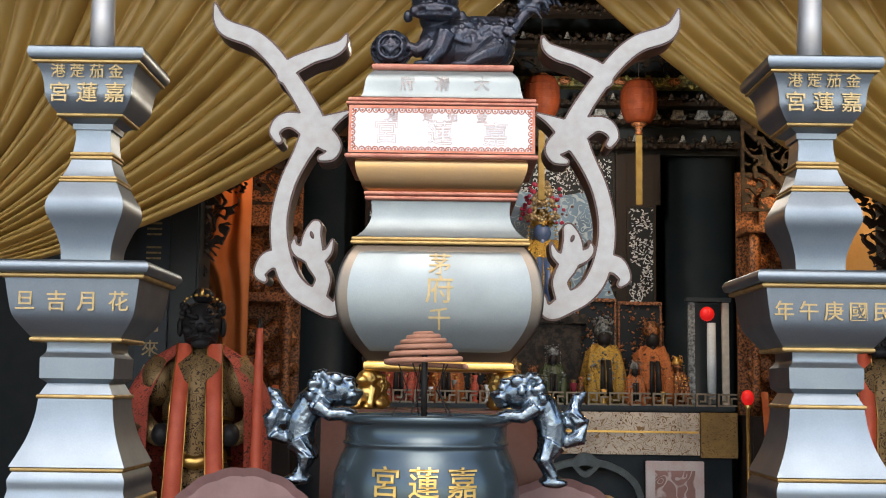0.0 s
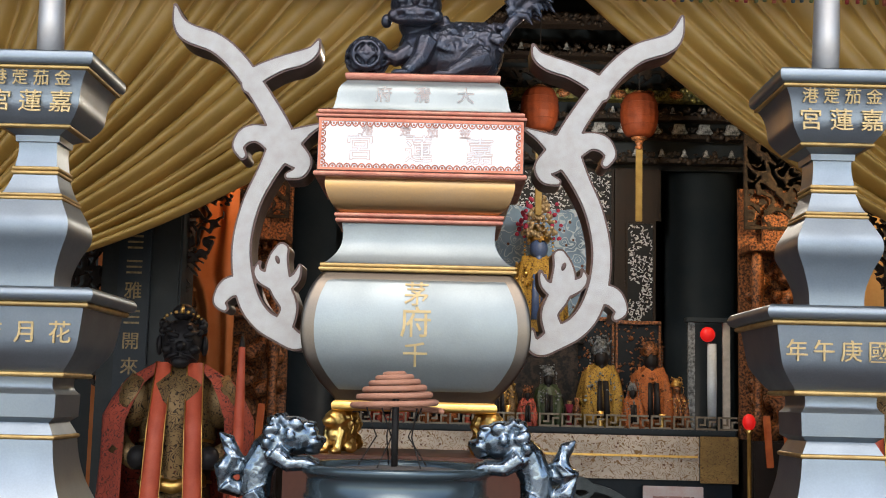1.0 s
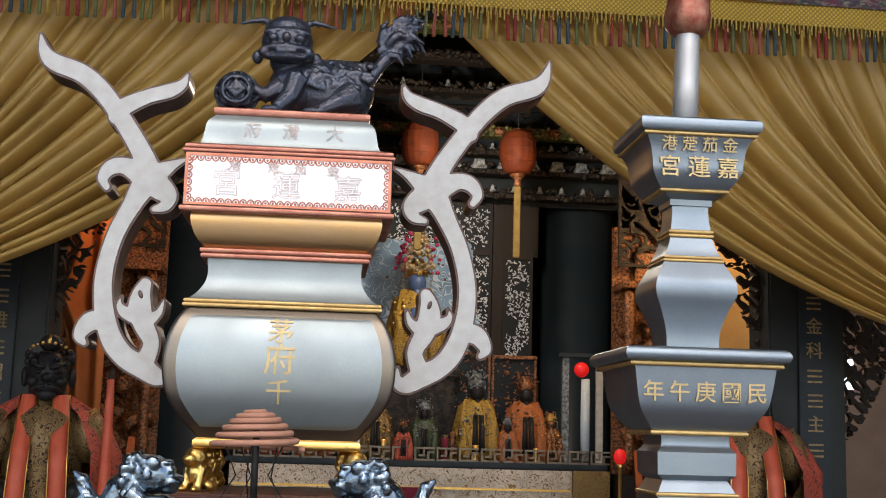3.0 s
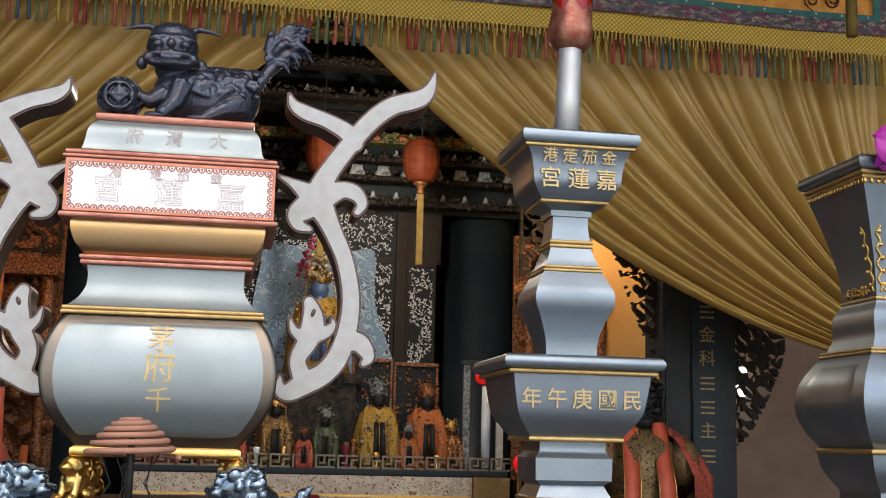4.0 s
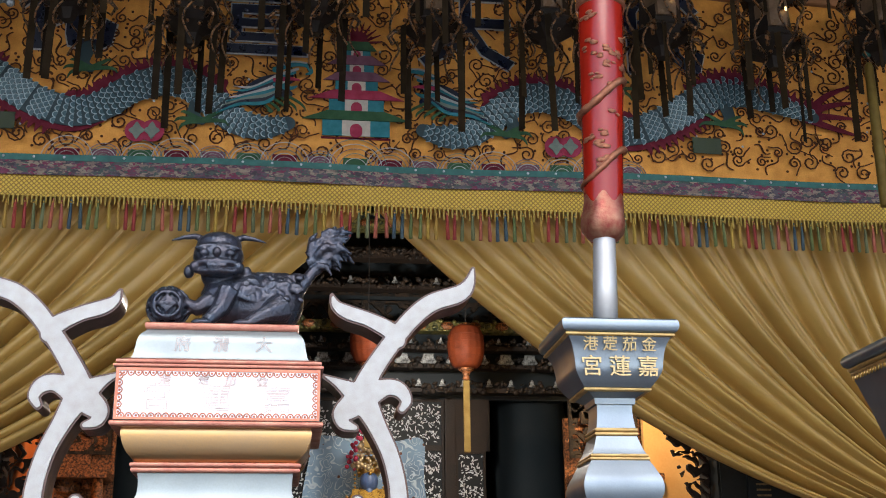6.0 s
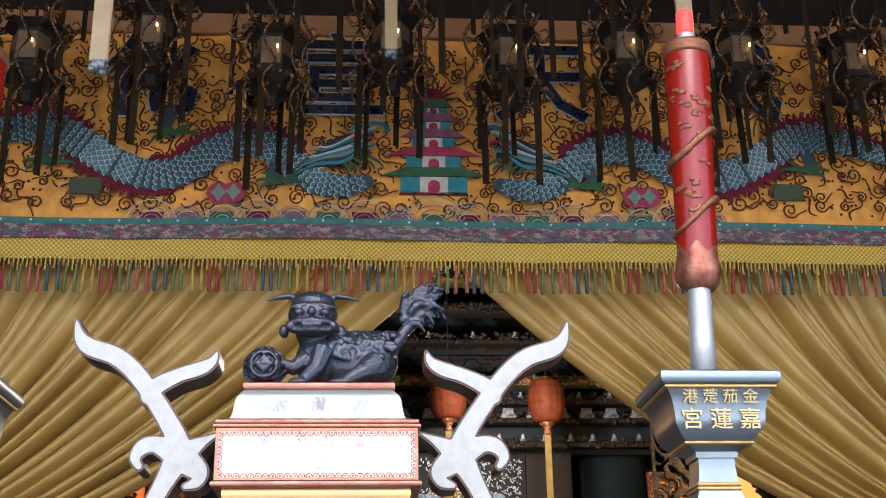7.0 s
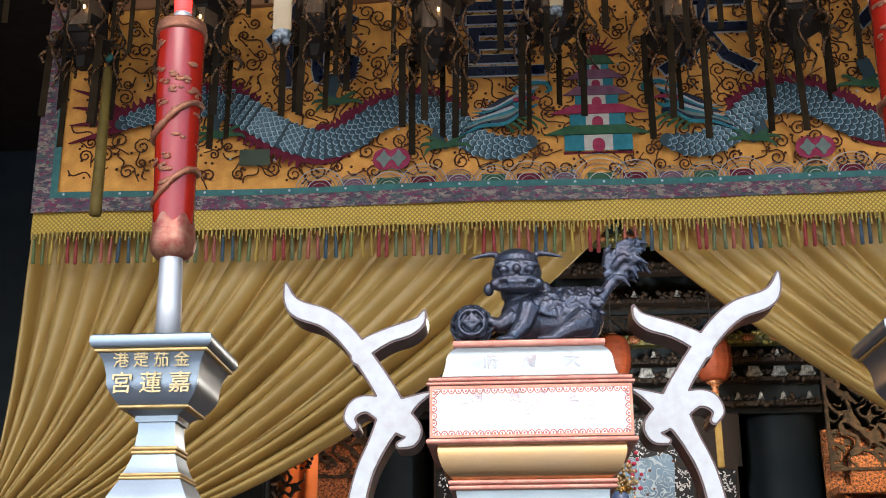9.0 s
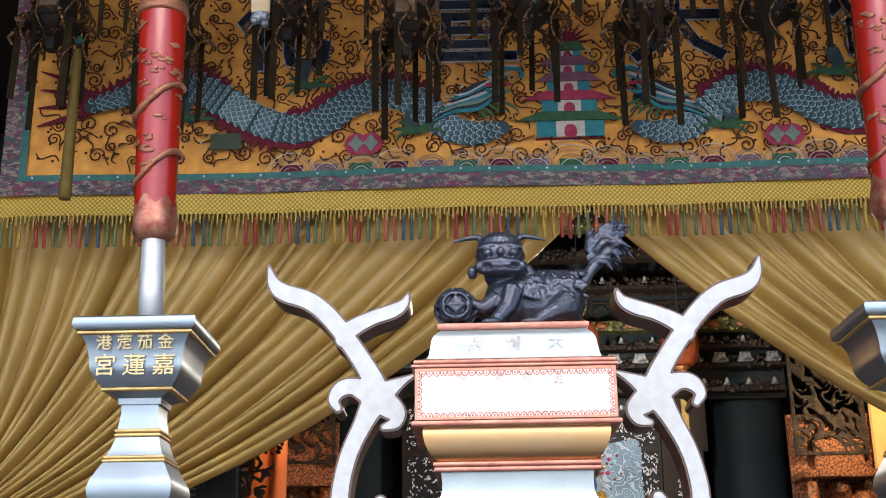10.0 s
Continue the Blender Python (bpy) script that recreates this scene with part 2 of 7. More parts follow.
BLUE_SATIN = mat("navy_satin", (0.004, 0.009, 0.034), 0.3, 0, (0.003, 0.006, 0.018), 14, 0.7, 0.2, 300)
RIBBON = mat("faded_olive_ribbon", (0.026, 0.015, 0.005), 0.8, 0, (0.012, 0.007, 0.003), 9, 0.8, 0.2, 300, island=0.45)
CREAM = mat("cream_painted_wood", (0.38, 0.27, 0.14), 0.55, 0, (0.29, 0.20, 0.10), 12, 0.8, 0.1, 120)
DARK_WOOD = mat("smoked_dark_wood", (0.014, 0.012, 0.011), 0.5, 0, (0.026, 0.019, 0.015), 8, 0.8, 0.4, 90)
BLACK_LACQUER = mat("black_lacquer", (0.015, 0.023, 0.029), 0.4, 0, (0.026, 0.034, 0.040), 6, 0.8, 0.1, 90)
INK = mat("ink_black_lacquer", (0.008, 0.012, 0.016), 0.5, 0, (0.014, 0.017, 0.020), 10, 0.8, 0.2, 90)
SLATE = mat("dark_slate_column", (0.026, 0.032, 0.033), 0.45, 0, (0.016, 0.020, 0.020), 5, 0.8, 0.15, 90)
CARVED = mat("dark_carved_wood", (0.040, 0.029, 0.021), 0.5, 0, (0.012, 0.012, 0.012), 24, 0.25, 1.0, 70)
CARVED_GILT = mat("worn_gilt_carving", (0.32, 0.12, 0.04), 0.45, 0.3, (0.026, 0.010, 0.005), 62, 0.30, 1.0, 130)
CARVED_GREY = mat("silvered_carving", (0.24, 0.265, 0.275), 0.45, 0.2, (0.03, 0.036, 0.038), 40, 0.4, 0.8, 90)
GREEN_GILT = mat("green_gilt_carving", (0.16, 0.15, 0.045), 0.45, 0.3, (0.02, 0.03, 0.014), 30, 0.3, 1.0, 80)
OCHRE_WALL = mat("ochre_painted_wall", (0.62, 0.39, 0.15), 0.8, 0, (0.50, 0.29, 0.10), 4, 0.8, 0.1, 60)
RUST_CLOTH = mat("rust_orange_cloth", (0.42, 0.13, 0.03), 0.8, 0, (0.3, 0.09, 0.02), 6, 0.8, 0.2, 200)
RED_CLOTH = scroll_mat("coral_red_brocade", (0.52, 0.09, 0.05), (0.06, 0.012, 0.015), 34)
RED_STOLE = mat("coral_red_satin", (0.62, 0.11, 0.05), 0.55, 0, (0.42, 0.06, 0.025), 9, 0.8, 0.2, 200)
YELLOW_BROCADE = scroll_mat("yellow_gold_brocade", (0.44, 0.26, 0.035), (0.04, 0.016, 0.006), 45)
ORANGE_BROCADE = scroll_mat("orange_gold_brocade", (0.44, 0.125, 0.026), (0.06, 0.02, 0.006), 45)
BRONZE_ROBE = scroll_mat("old_gold_armour_brocade", (0.27, 0.17, 0.07), (0.02, 0.012, 0.006), 34, 0.5, 0.5)
BLACK_SKIN = mat("black_painted_carving", (0.011, 0.011, 0.012), 0.4, 0, (0.02, 0.018, 0.018), 20, 0.7, 0.3, 60)
YELLOW_SILK = mat("yellow_silk", (0.50, 0.33, 0.04), 0.5, 0, (0.3, 0.2, 0.03), 20, 0.7, 0.2, 160)
ORANGE_SILK = mat("orange_silk", (0.60, 0.15, 0.025), 0.6, 0, (0.4, 0.08, 0.02), 20, 0.7, 0.2, 160)
BLUE_FACE = mat("blue_painted_wood", (0.06, 0.11, 0.24), 0.45, 0, (0.04, 0.07, 0.15), 20, 0.7)
LANTERN_RED = mat("lantern_red_paper", (0.13, 0.026, 0.007), 0.7, 0, (0.05, 0.010, 0.004), 9, 0.6, 0.2, 120)
YELLOW_STRIP = mat("mustard_tassel_strip", (0.19, 0.125, 0.018), 0.7, 0, (0.13, 0.08, 0.012), 20, 0.7, 0.2, 200)
MURAL = scroll_mat("blue_grey_sea_mural", (0.19, 0.32, 0.47), (0.38, 0.49, 0.58), 18)
ALTAR_CLOTH = scroll_mat("dusty_silver_brocade", (0.62, 0.55, 0.45), (0.22, 0.13, 0.05), 30)
ALTAR_GOLD = scroll_mat("old_gold_brocade", (0.36, 0.23, 0.07), (0.09, 0.05, 0.015), 48)
ALTAR_WOOD = mat("red_brown_altar_wood", (0.10, 0.035, 0.02), 0.35, 0, (0.06, 0.02, 0.012), 6, 0.8, 0.1, 90)
PLASTER = mat("brown_plaster", (0.24, 0.165, 0.125), 0.85, 0, (0.17, 0.115, 0.085), 3, 0.8, 0.2, 60)
STONE = mat("grey_stone_paving", (0.26, 0.25, 0.235), 0.8, 0, (0.2, 0.19, 0.18), 4, 0.8, 0.2, 60)
PALE_STONE = mat("pale_courtyard_stone", (0.60, 0.59, 0.57), 0.85, 0, (0.5, 0.49, 0.47), 2, 0.8, 0.2, 60)
CLAY = mat("pressed_incense_paste", (0.42, 0.21, 0.14), 0.85, 0, (0.34, 0.16, 0.10), 30, 0.8, 0.3, 200)
BLACK_WIRE = mat("sooty_iron_wire", (0.02, 0.018, 0.017), 0.6, 0.4)
PINK_STONE = mat("mauve_brown_enamel", (0.19, 0.105, 0.10), 0.5, 0, (0.14, 0.075, 0.07), 14, 0.7, 0.1, 90)
ORCHID = mat("magenta_orchid_petal", (0.42, 0.02, 0.32), 0.55, 0, (0.30, 0.012, 0.22), 40, 0.6, 0.1, 90)
ORCHID_LIP = mat("dark_magenta_orchid_lip", (0.20, 0.006, 0.10), 0.5, 0, (0.32, 0.08, 0.22), 60, 0.5)
STRAW = mat("straw_tan_cloth", (0.36, 0.26, 0.13), 0.8, 0, (0.25, 0.17, 0.08), 30, 0.7, 0.4, 90)
PAPER = mat("pale_print_paper", (0.55, 0.55, 0.55), 0.7, 0, (0.5, 0.38, 0.36), 7, 0.5)
RED_GLOW = glow("red_lamp_glass", (0.62, 0.010, 0.010), 0.24)
BULB_GLOW = glow("red_flame_bulb", (1.0, 0.014, 0.011), 2.3)
SMALL_GLOW = glow("amber_pilot_bulb", (1.0, 0.6, 0.2), 2.0)
WINDOW_GLOW = glow("daylit_far_opening", (0.75, 0.85, 1.0), 1.6)
GLASS = mat("case_glass_edge", (0.55, 0.62, 0.66), 0.12, 0.0, (0.4, 0.46, 0.5), 5, 0.6)

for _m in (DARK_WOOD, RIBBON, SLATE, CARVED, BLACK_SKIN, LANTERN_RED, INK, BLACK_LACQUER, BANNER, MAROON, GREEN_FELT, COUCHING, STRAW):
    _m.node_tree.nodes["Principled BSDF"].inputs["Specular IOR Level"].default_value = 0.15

# ---- building tools ----
def data_of(name, V, F, material, smooth=False, second=None, picks=None):
    me = bpy.data.meshes.new(name)
    me.from_pydata([tuple(v) for v in V], [], F)
    me.materials.append(material)
    if second is not None:
        me.materials.append(second)
        me.polygons.foreach_set("material_index", picks)
    if smooth:
        me.polygons.foreach_set("use_smooth", [True] * len(me.polygons))
    me.update()
    return me


def thing(name, at, label, category, group="", kind="", turn=0.0):
    e = new(name)
    e.matrix_basis = pose(*at, 0, 0, turn)
    e.empty_display_size = 0.05
    return tagged(e, label, category, group, kind)


def part(name, me, parent=None, label="", at=(0, 0, 0), turn=(0, 0, 0)):
    o = new(name, me)
    o.parent = parent
    o.matrix_basis = pose(*at, *turn)
    if label:
        o["label"] = label
    return o


def solo(name, me, label, category, at=(0, 0, 0), group="", kind="", turn=(0, 0, 0)):
    o = new(name, me)
    o.matrix_basis = pose(*at, *turn)
    return tagged(o, label, category, group, kind)


def smooth_line(P, n=6):
    """Catmull-Rom through the points."""
    P = [np.array(p, float) for p in P]
    out = []
    for i in range(len(P) - 1):
        a, b, c, d = P[max(i - 1, 0)], P[i], P[i + 1], P[min(i + 2, len(P) - 1)]
        for k in range(n):
            t = k / n
            out.append(0.5 * (2 * b + (c - a) * t + (2 * a - 5 * b + 4 * c - d) * t * t + (3 * b - a - 3 * c + d) * t ** 3))
    out.append(P[-1])
    return out


def square_part(name, segs, material, parent, depth=1.0, label="", n=5):
    """A square shaft: each segment is a run of (z, half width) drawn as one smooth sweep; segments and corners meet at crisp edges."""
    V, F, rings, crisp = [], [], [], set()
    for seg in sorted(segs, key=lambda s: s[0][0] + s[-1][0]):
        seg = sorted(seg, key=lambda p: p[0])
        line = smooth_line(seg, n) if len(seg) > 2 else [np.array(p, float) for p in seg]
        crisp.add(len(rings))
        rings += line
        crisp.add(len(rings) - 1)
    for z, h in rings:
        V += [(-h, -h * depth, z), (h, -h * depth, z), (h, h * depth, z), (-h, h * depth, z)]
    for k in range(len(rings) - 1):
        for s in range(4):
            F.append((4 * k + s, 4 * k + (s + 1) % 4, 4 * k + 4 + (s + 1) % 4, 4 * k + 4 + s))
    F += [(3, 2, 1, 0), tuple(4 * (len(rings) - 1) + s for s in range(4))]
    me = data_of(name, V, F, material, True)
    for e in me.edges:
        a, b = e.vertices
        if a // 4 != b // 4 or a // 4 in crisp:
            e.use_edge_sharp = True
    return part(name, me, parent, label)


def ring_seg(z0, z1, h, r=0.3):
    """A rounded moulding between two heights."""
    m, d = (z0 + z1) / 2, (z1 - z0) / 2
    return [(z0, h - d * 0.9), (z0 + d * 0.35, h - d * 0.2), (m, h), (z1 - d * 0.35, h - d * 0.2), (z1, h - d * 0.9)]


def lathe(profile, n=32, closed=True):
    V, F = [], []
    for r, z in profile:
        for k in range(n):
            a = 2 * math.pi * k / n
            V.append((r * math.cos(a), r * math.sin(a), z))
    for i in range(len(profile) - 1):
        for k in range(n):
            F.append((i * n + k, i * n + (k + 1) % n, (i + 1) * n + (k + 1) % n, (i + 1) * n + k))
    if closed:
        F.append(tuple(range(n))[::-1])
        F.append(tuple((len(profile) - 1) * n + k for k in range(n)))
    return V, F


def tube(P, R, n=8):
    P = [Vector(p) for p in P]
    V, F = [], []
    up = Vector((0.12, 0.31, 0.94)).normalized()
    for i, p in enumerate(P):
        d = (P[min(i + 1, len(P) - 1)] - P[max(i - 1, 0)]).normalized()
        a = d.cross(up)
        if a.length < 1e-4:
            a = d.cross(Vector((1, 0, 0)))
        a.normalize()
        b = a.cross(d)
        r = R[i] if isinstance(R, (list, tuple)) else R
        for k in range(n):
            t = 2 * math.pi * k / n
            V.append(p + a * (r * math.cos(t)) + b * (r * math.sin(t)))
    for i in range(len(P) - 1):
        for k in range(n):
            F.append((i * n + k, i * n + (k + 1) % n, (i + 1) * n + (k + 1) % n, (i + 1) * n + k))
    F.append(tuple(range(n))[::-1])
    F.append(tuple((len(P) - 1) * n + k for k in range(n)))
    return [tuple(v) for v in V], F


def block(x0, x1, y0, y1, z0, z1, b=0.0):
    """A box, with chamfered edges if b is given."""
    if not b:
        V = [(x, y, z) for z in (z0, z1) for y in (y0, y1) for x in (x0, x1)]
        return V, [(0, 2, 3, 1), (4, 5, 7, 6), (0, 1, 5, 4), (1, 3, 7, 5), (3, 2, 6, 7), (2, 0, 4, 6)]
    bm = bmesh.new()
    bmesh.ops.create_cube(bm, size=1.0)
    for v in bm.verts:
        v.co = ((x0 + x1) / 2 + v.co.x * (x1 - x0), (y0 + y1) / 2 + v.co.y * (y1 - y0), (z0 + z1) / 2 + v.co.z * (z1 - z0))
    bmesh.ops.bevel(bm, geom=list(bm.edges), offset=b, segments=2, affect="EDGES")
    V = [tuple(v.co) for v in bm.verts]
    bm.verts.index_update()
    F = [tuple(v.index for v in f.verts) for f in bm.faces]
    bm.free()
    return V, F


def join(*pieces):
    V, F = [], []
    for v, f in pieces:
        o = len(V)
        V += list(v)
        F += [tuple(i + o for i in q) for q in f]
    return V, F


def moved(piece, m):
    v, f = piece
    return [tuple(m @ Vector(p)) for p in v], f


def ball(c, r, n=10, rot=(0, 0, 0)):
    """An ellipsoid."""
    r = (r, r, r) if isinstance(r, (int, float)) else r
    V, F = [], []
    m = pose(*c, *rot)
    for i in range(n + 1):
        a = math.pi * i / n
        for k in range(2 * n):
            t = math.pi * k / n
            V.append(tuple(m @ Vector((r[0] * math.sin(a) * math.cos(t), r[1] * math.sin(a) * math.sin(t), r[2] * math.cos(a)))))
    w = 2 * n
    for i in range(n):
        for k in range(w):
            F.append((i * w + k, (i + 1) * w + k, (i + 1) * w + (k + 1) % w, i * w + (k + 1) % w))
    return V, F


def fused(name, pieces, voxel, material, rough=0.0, rscale=40.0):
    """Overlapping rounded forms melted into one carved surface."""
    V, F = join(*pieces)
    me = data_of(name, V, F, material)
    o = new("melt", me)
    md = o.modifiers.new("melt", "REMESH")
    md.mode, md.voxel_size, md.use_smooth_shade = "VOXEL", voxel, True
    sm = o.modifiers.new("soft", "SMOOTH")
    sm.factor, sm.iterations = 0.5, 2
    out = bpy.data.meshes.new_from_object(o.evaluated_get(bpy.context.evaluated_depsgraph_get()))
    bpy.data.objects.remove(o)
    out.name = name
    if not out.materials:
        out.materials.append(material)
    if rough:
        co = [v.co.copy() for v in out.vertices]
        up = [v.normal.copy() for v in out.vertices]
        flat = [c for p, q in zip(co, up) for c in p + q * (rough * noise.noise(p * rscale))]
        out.vertices.foreach_set("co", flat)
        out.update()
    out.polygons.foreach_set("use_smooth", [True] * len(out.polygons))
    return out


def strokes_field(X, Z, strokes):
    """Distance field of strokes, each a smooth run of (x, z, radius)."""
    D = np.full(X.shape, 1e3)
    for s in strokes:
        line = smooth_line(s, 6)
        for a, b in zip(line[:-1], line[1:]):
            d = b[:2] - a[:2]
            t = np.clip(((X - a[0]) * d[0] + (Z - a[1]) * d[1]) / max(d @ d, 1e-12), 0, 1)
            D = np.minimum(D, np.hypot(X - a[0] - t * d[0], Z - a[1] - t * d[1]) - (a[2] + t * (b[2] - a[2])))
    return D


def plate(X, Z, D, y0, y1):
    """A flat plate, cut out where the field is below nought, between the depths y0 (front) and y1; also tells which faces are its rim."""
    V, F, picks, at = [], [], [], {}
    nx, nz = D.shape

    def point(key, x, z):
        if key not in at:
            at[key] = len(V)
            V.append((x, y0, z))
            V.append((x, y1, z))
        return at[key]

    low = np.minimum(np.minimum(D[:-1, :-1], D[1:, :-1]), np.minimum(D[1:, 1:], D[:-1, 1:])) <= 0
    for i, k in np.argwhere(low).tolist():
        if low[i, k]:
            c = [(i, k), (i + 1, k), (i + 1, k + 1), (i, k + 1)]
            poly, cuts = [], []
            for a in range(4):
                p, q = c[a], c[(a + 1) % 4]
                if D[p] <= 0:
                    poly.append(point(p, X[p], Z[p]))
                if (D[p] <= 0) != (D[q] <= 0):
                    t = D[p] / (D[p] - D[q])
                    v = point((min(p, q), max(p, q)), X[p] + t * (X[q] - X[p]), Z[p] + t * (Z[q] - Z[p]))
                    poly.append(v)
                    cuts.append((len(poly) - 1, D[p] <= 0))
            if len(poly) < 3:
                continue
            F.append(tuple(poly))
            F.append(tuple(v + 1 for v in poly[::-1]))
            picks += [0, 0]
            for a in range(len(poly)):
                p, leaving = next(((j, o) for j, o in cuts if j == a), (None, None))
                if leaving:
                    u, w = poly[a], poly[(a + 1) % len(poly)]
                    F.append((w, u, u + 1, w + 1))
                    picks.append(1)
    return V, F, picks


def cutout(name, strokes, y0, y1, step, face, rim=None):
    xs = [p[0] for s in strokes for p in s]
    zs = [p[1] for s in strokes for p in s]
    X, Z = np.meshgrid(np.arange(min(xs) - 0.06, max(xs) + 0.06, step), np.arange(min(zs) - 0.06, max(zs) + 0.06, step), indexing="ij")
    V, F, picks = plate(X, Z, strokes_field(X, Z, strokes), y0, y1)
    return data_of(name, V, F, face, False, rim or face, picks)


def fretwork(name, x0, x1, z0, z1, y0, y1, step, scale, keep, material, seed=0, rim=0.02, shape=None):
    """A carved openwork panel: scrolling wood left standing round many uneven holes, inside a rim."""
    X, Z = np.meshgrid(np.arange(x0, x1 + step, step), np.arange(z0, z1 + step, step), indexing="ij")
    D = np.zeros(X.shape)
    for i in range(X.shape[0]):
        for k in range(X.shape[1]):
            x, z = X[i, k] * scale, Z[i, k] * scale
            w = noise.noise((x * 0.7 + seed, z * 0.7, 3.0))
            D[i, k] = abs(noise.noise((x + 1.6 * w, z - 1.6 * w, seed * 3.7))) - keep
    edge = np.minimum(np.minimum(X - x0, x1 - X), np.minimum(Z - z0, z1 - Z)) - rim
    D = np.minimum(D, edge * 10)
    if shape is not None:
        D = np.maximum(D, shape(X, Z) * 10)
    V, F, picks = plate(X, Z, D, y0, y1)
    return data_of(name, V, F, material)


_letters = {}


def letters(text, size, depth=0.0015, spacing=1.0, stretch=1.0, swell=0.006, outline=0.0):
    """A word as a thin mesh that stands in the x-z plane, centred, facing -y."""
    key = (text, size, depth, spacing, stretch, swell, outline)
    if key not in _letters:
        cu = bpy.data.curves.new("word", "FONT")
        cu.body, cu.size, cu.extrude, cu.resolution_u = text, size, depth, 2
        cu.offset = swell * size
        if outline:
            cu.fill_mode, cu.extrude, cu.bevel_depth, cu.bevel_resolution = "NONE", 0.0, outline, 0
        cu.align_x, cu.align_y, cu.space_character = "CENTER", "CENTER", spacing
        o = new("word", cu)
        me = bpy.data.meshes.new_from_object(o.evaluated_get(bpy.context.evaluated_depsgraph_get()))
        bpy.data.objects.remove(o)
        me.transform(Matrix.Rotation(math.pi / 2, 4, "X") @ Matrix.Diagonal((stretch, 1, 1, 1)))
        me.name = "lettering"
        me.materials.clear()
        _letters[key] = me
    return _letters[key]


def word(text, size, at, parent, material=None, label="", depth=0.0015, spacing=1.0, tilt=0.0, stretch=1.0, bend=None, outline=0.0):
    me = letters(text, size, depth, spacing, stretch, outline=outline).copy()
    me.materials.append(material or GILT_TEXT)
    if bend is not None:
        for v in me.vertices:
            v.co.y += bend(v.co.x + at[0], v.co.z + at[2])
    return part("lettering", me, parent, label, at, (tilt, 0, 0))


def line_of(text, size, at, parent, spacing, tilt):
    """A horizontal line of writing, each character a part of its own."""
    wide = [max(v.co.x for v in letters(t, size).vertices) - min(v.co.x for v in letters(t, size).vertices) for t in (text[0], text[0] * 2)]
    step = (wide[1] - wide[0]) * spacing
    for k, ch in enumerate(text):
        word(ch, size, (at[0] + (k - (len(text) - 1) / 2) * step, at[1], at[2]), parent, tilt=tilt)


# ---- the hall ----
def structure(name, piece, material, label, category):
    return solo(name, data_of(name, *piece, material), label, category, kind="structure")


structure("floor", block(-6.6, 7.6, -1.6, 10.0, -0.2, 0.0), STONE, "grey stone paving of the temple hall", "floor")
structure("ground", block(-80, 80, -120, -1.6, -0.45, -0.18), PALE_STONE, "pale paved forecourt before the temple", "ground")
structure("ceiling", block(-6.9, 7.9, 0.6, 10.3, 5.9, 6.1), DARK_WOOD, "smoke-darkened wooden ceiling of the hall", "ceiling")
structure("wall_north", block(-6.9, 7.9, 10.0, 10.3, 0.0, 5.9), BLACK_LACQUER, "black rear wall of the inner shrine", "wall")
structure("wall_west", block(-6.9, -6.6, 0.6, 10.0, 0.0, 5.9), DARK_WOOD, "dark side wall of the hall", "wall")
structure("wall_east", block(7.6, 7.9, 0.6, 10.0, 0.0, 5.9), DARK_WOOD, "dark side wall of the hall", "wall")
# unseen board, added to keep sky light off the top of the banner
structure("sky_block_board", block(-6.9, 7.9, 0.45, 0.6, 5.35, 6.1), DARK_WOOD, "unseen dark board added over the open front to block high sky", "beam")
structure("lintel", block(-2.36, 3.37, 5.60, 5.80, 3.63, 5.9), DARK_WOOD, "dark wooden lintel that carries curtain and banner", "beam")

# ---- the altar table and its pewter set ----
TOP = 1.05
CY = 2.575
altar = thing("altar_table", (0.03, 2.62, 0), "long red-brown wooden altar table with square legs", "table")
part("tabletop", data_of("tabletop", *block(-2.0, 2.0, -0.72, 0.55, TOP - 0.06, TOP, 0.008), ALTAR_WOOD), altar)
part("apron", data_of("apron", *block(-1.9, 1.9, -0.62, -0.58, TOP - 0.28, TOP - 0.06, 0.004), ALTAR_WOOD), altar)
_leg = data_of("leg", *block(-0.05, 0.05, -0.05, 0.05, 0, TOP - 0.06, 0.008), ALTAR_WOOD)
for _x in (-1.85, 1.85):
    for _y in (-0.5, 0.45):
        part("leg", _leg, altar, at=(_x, _y, 0))


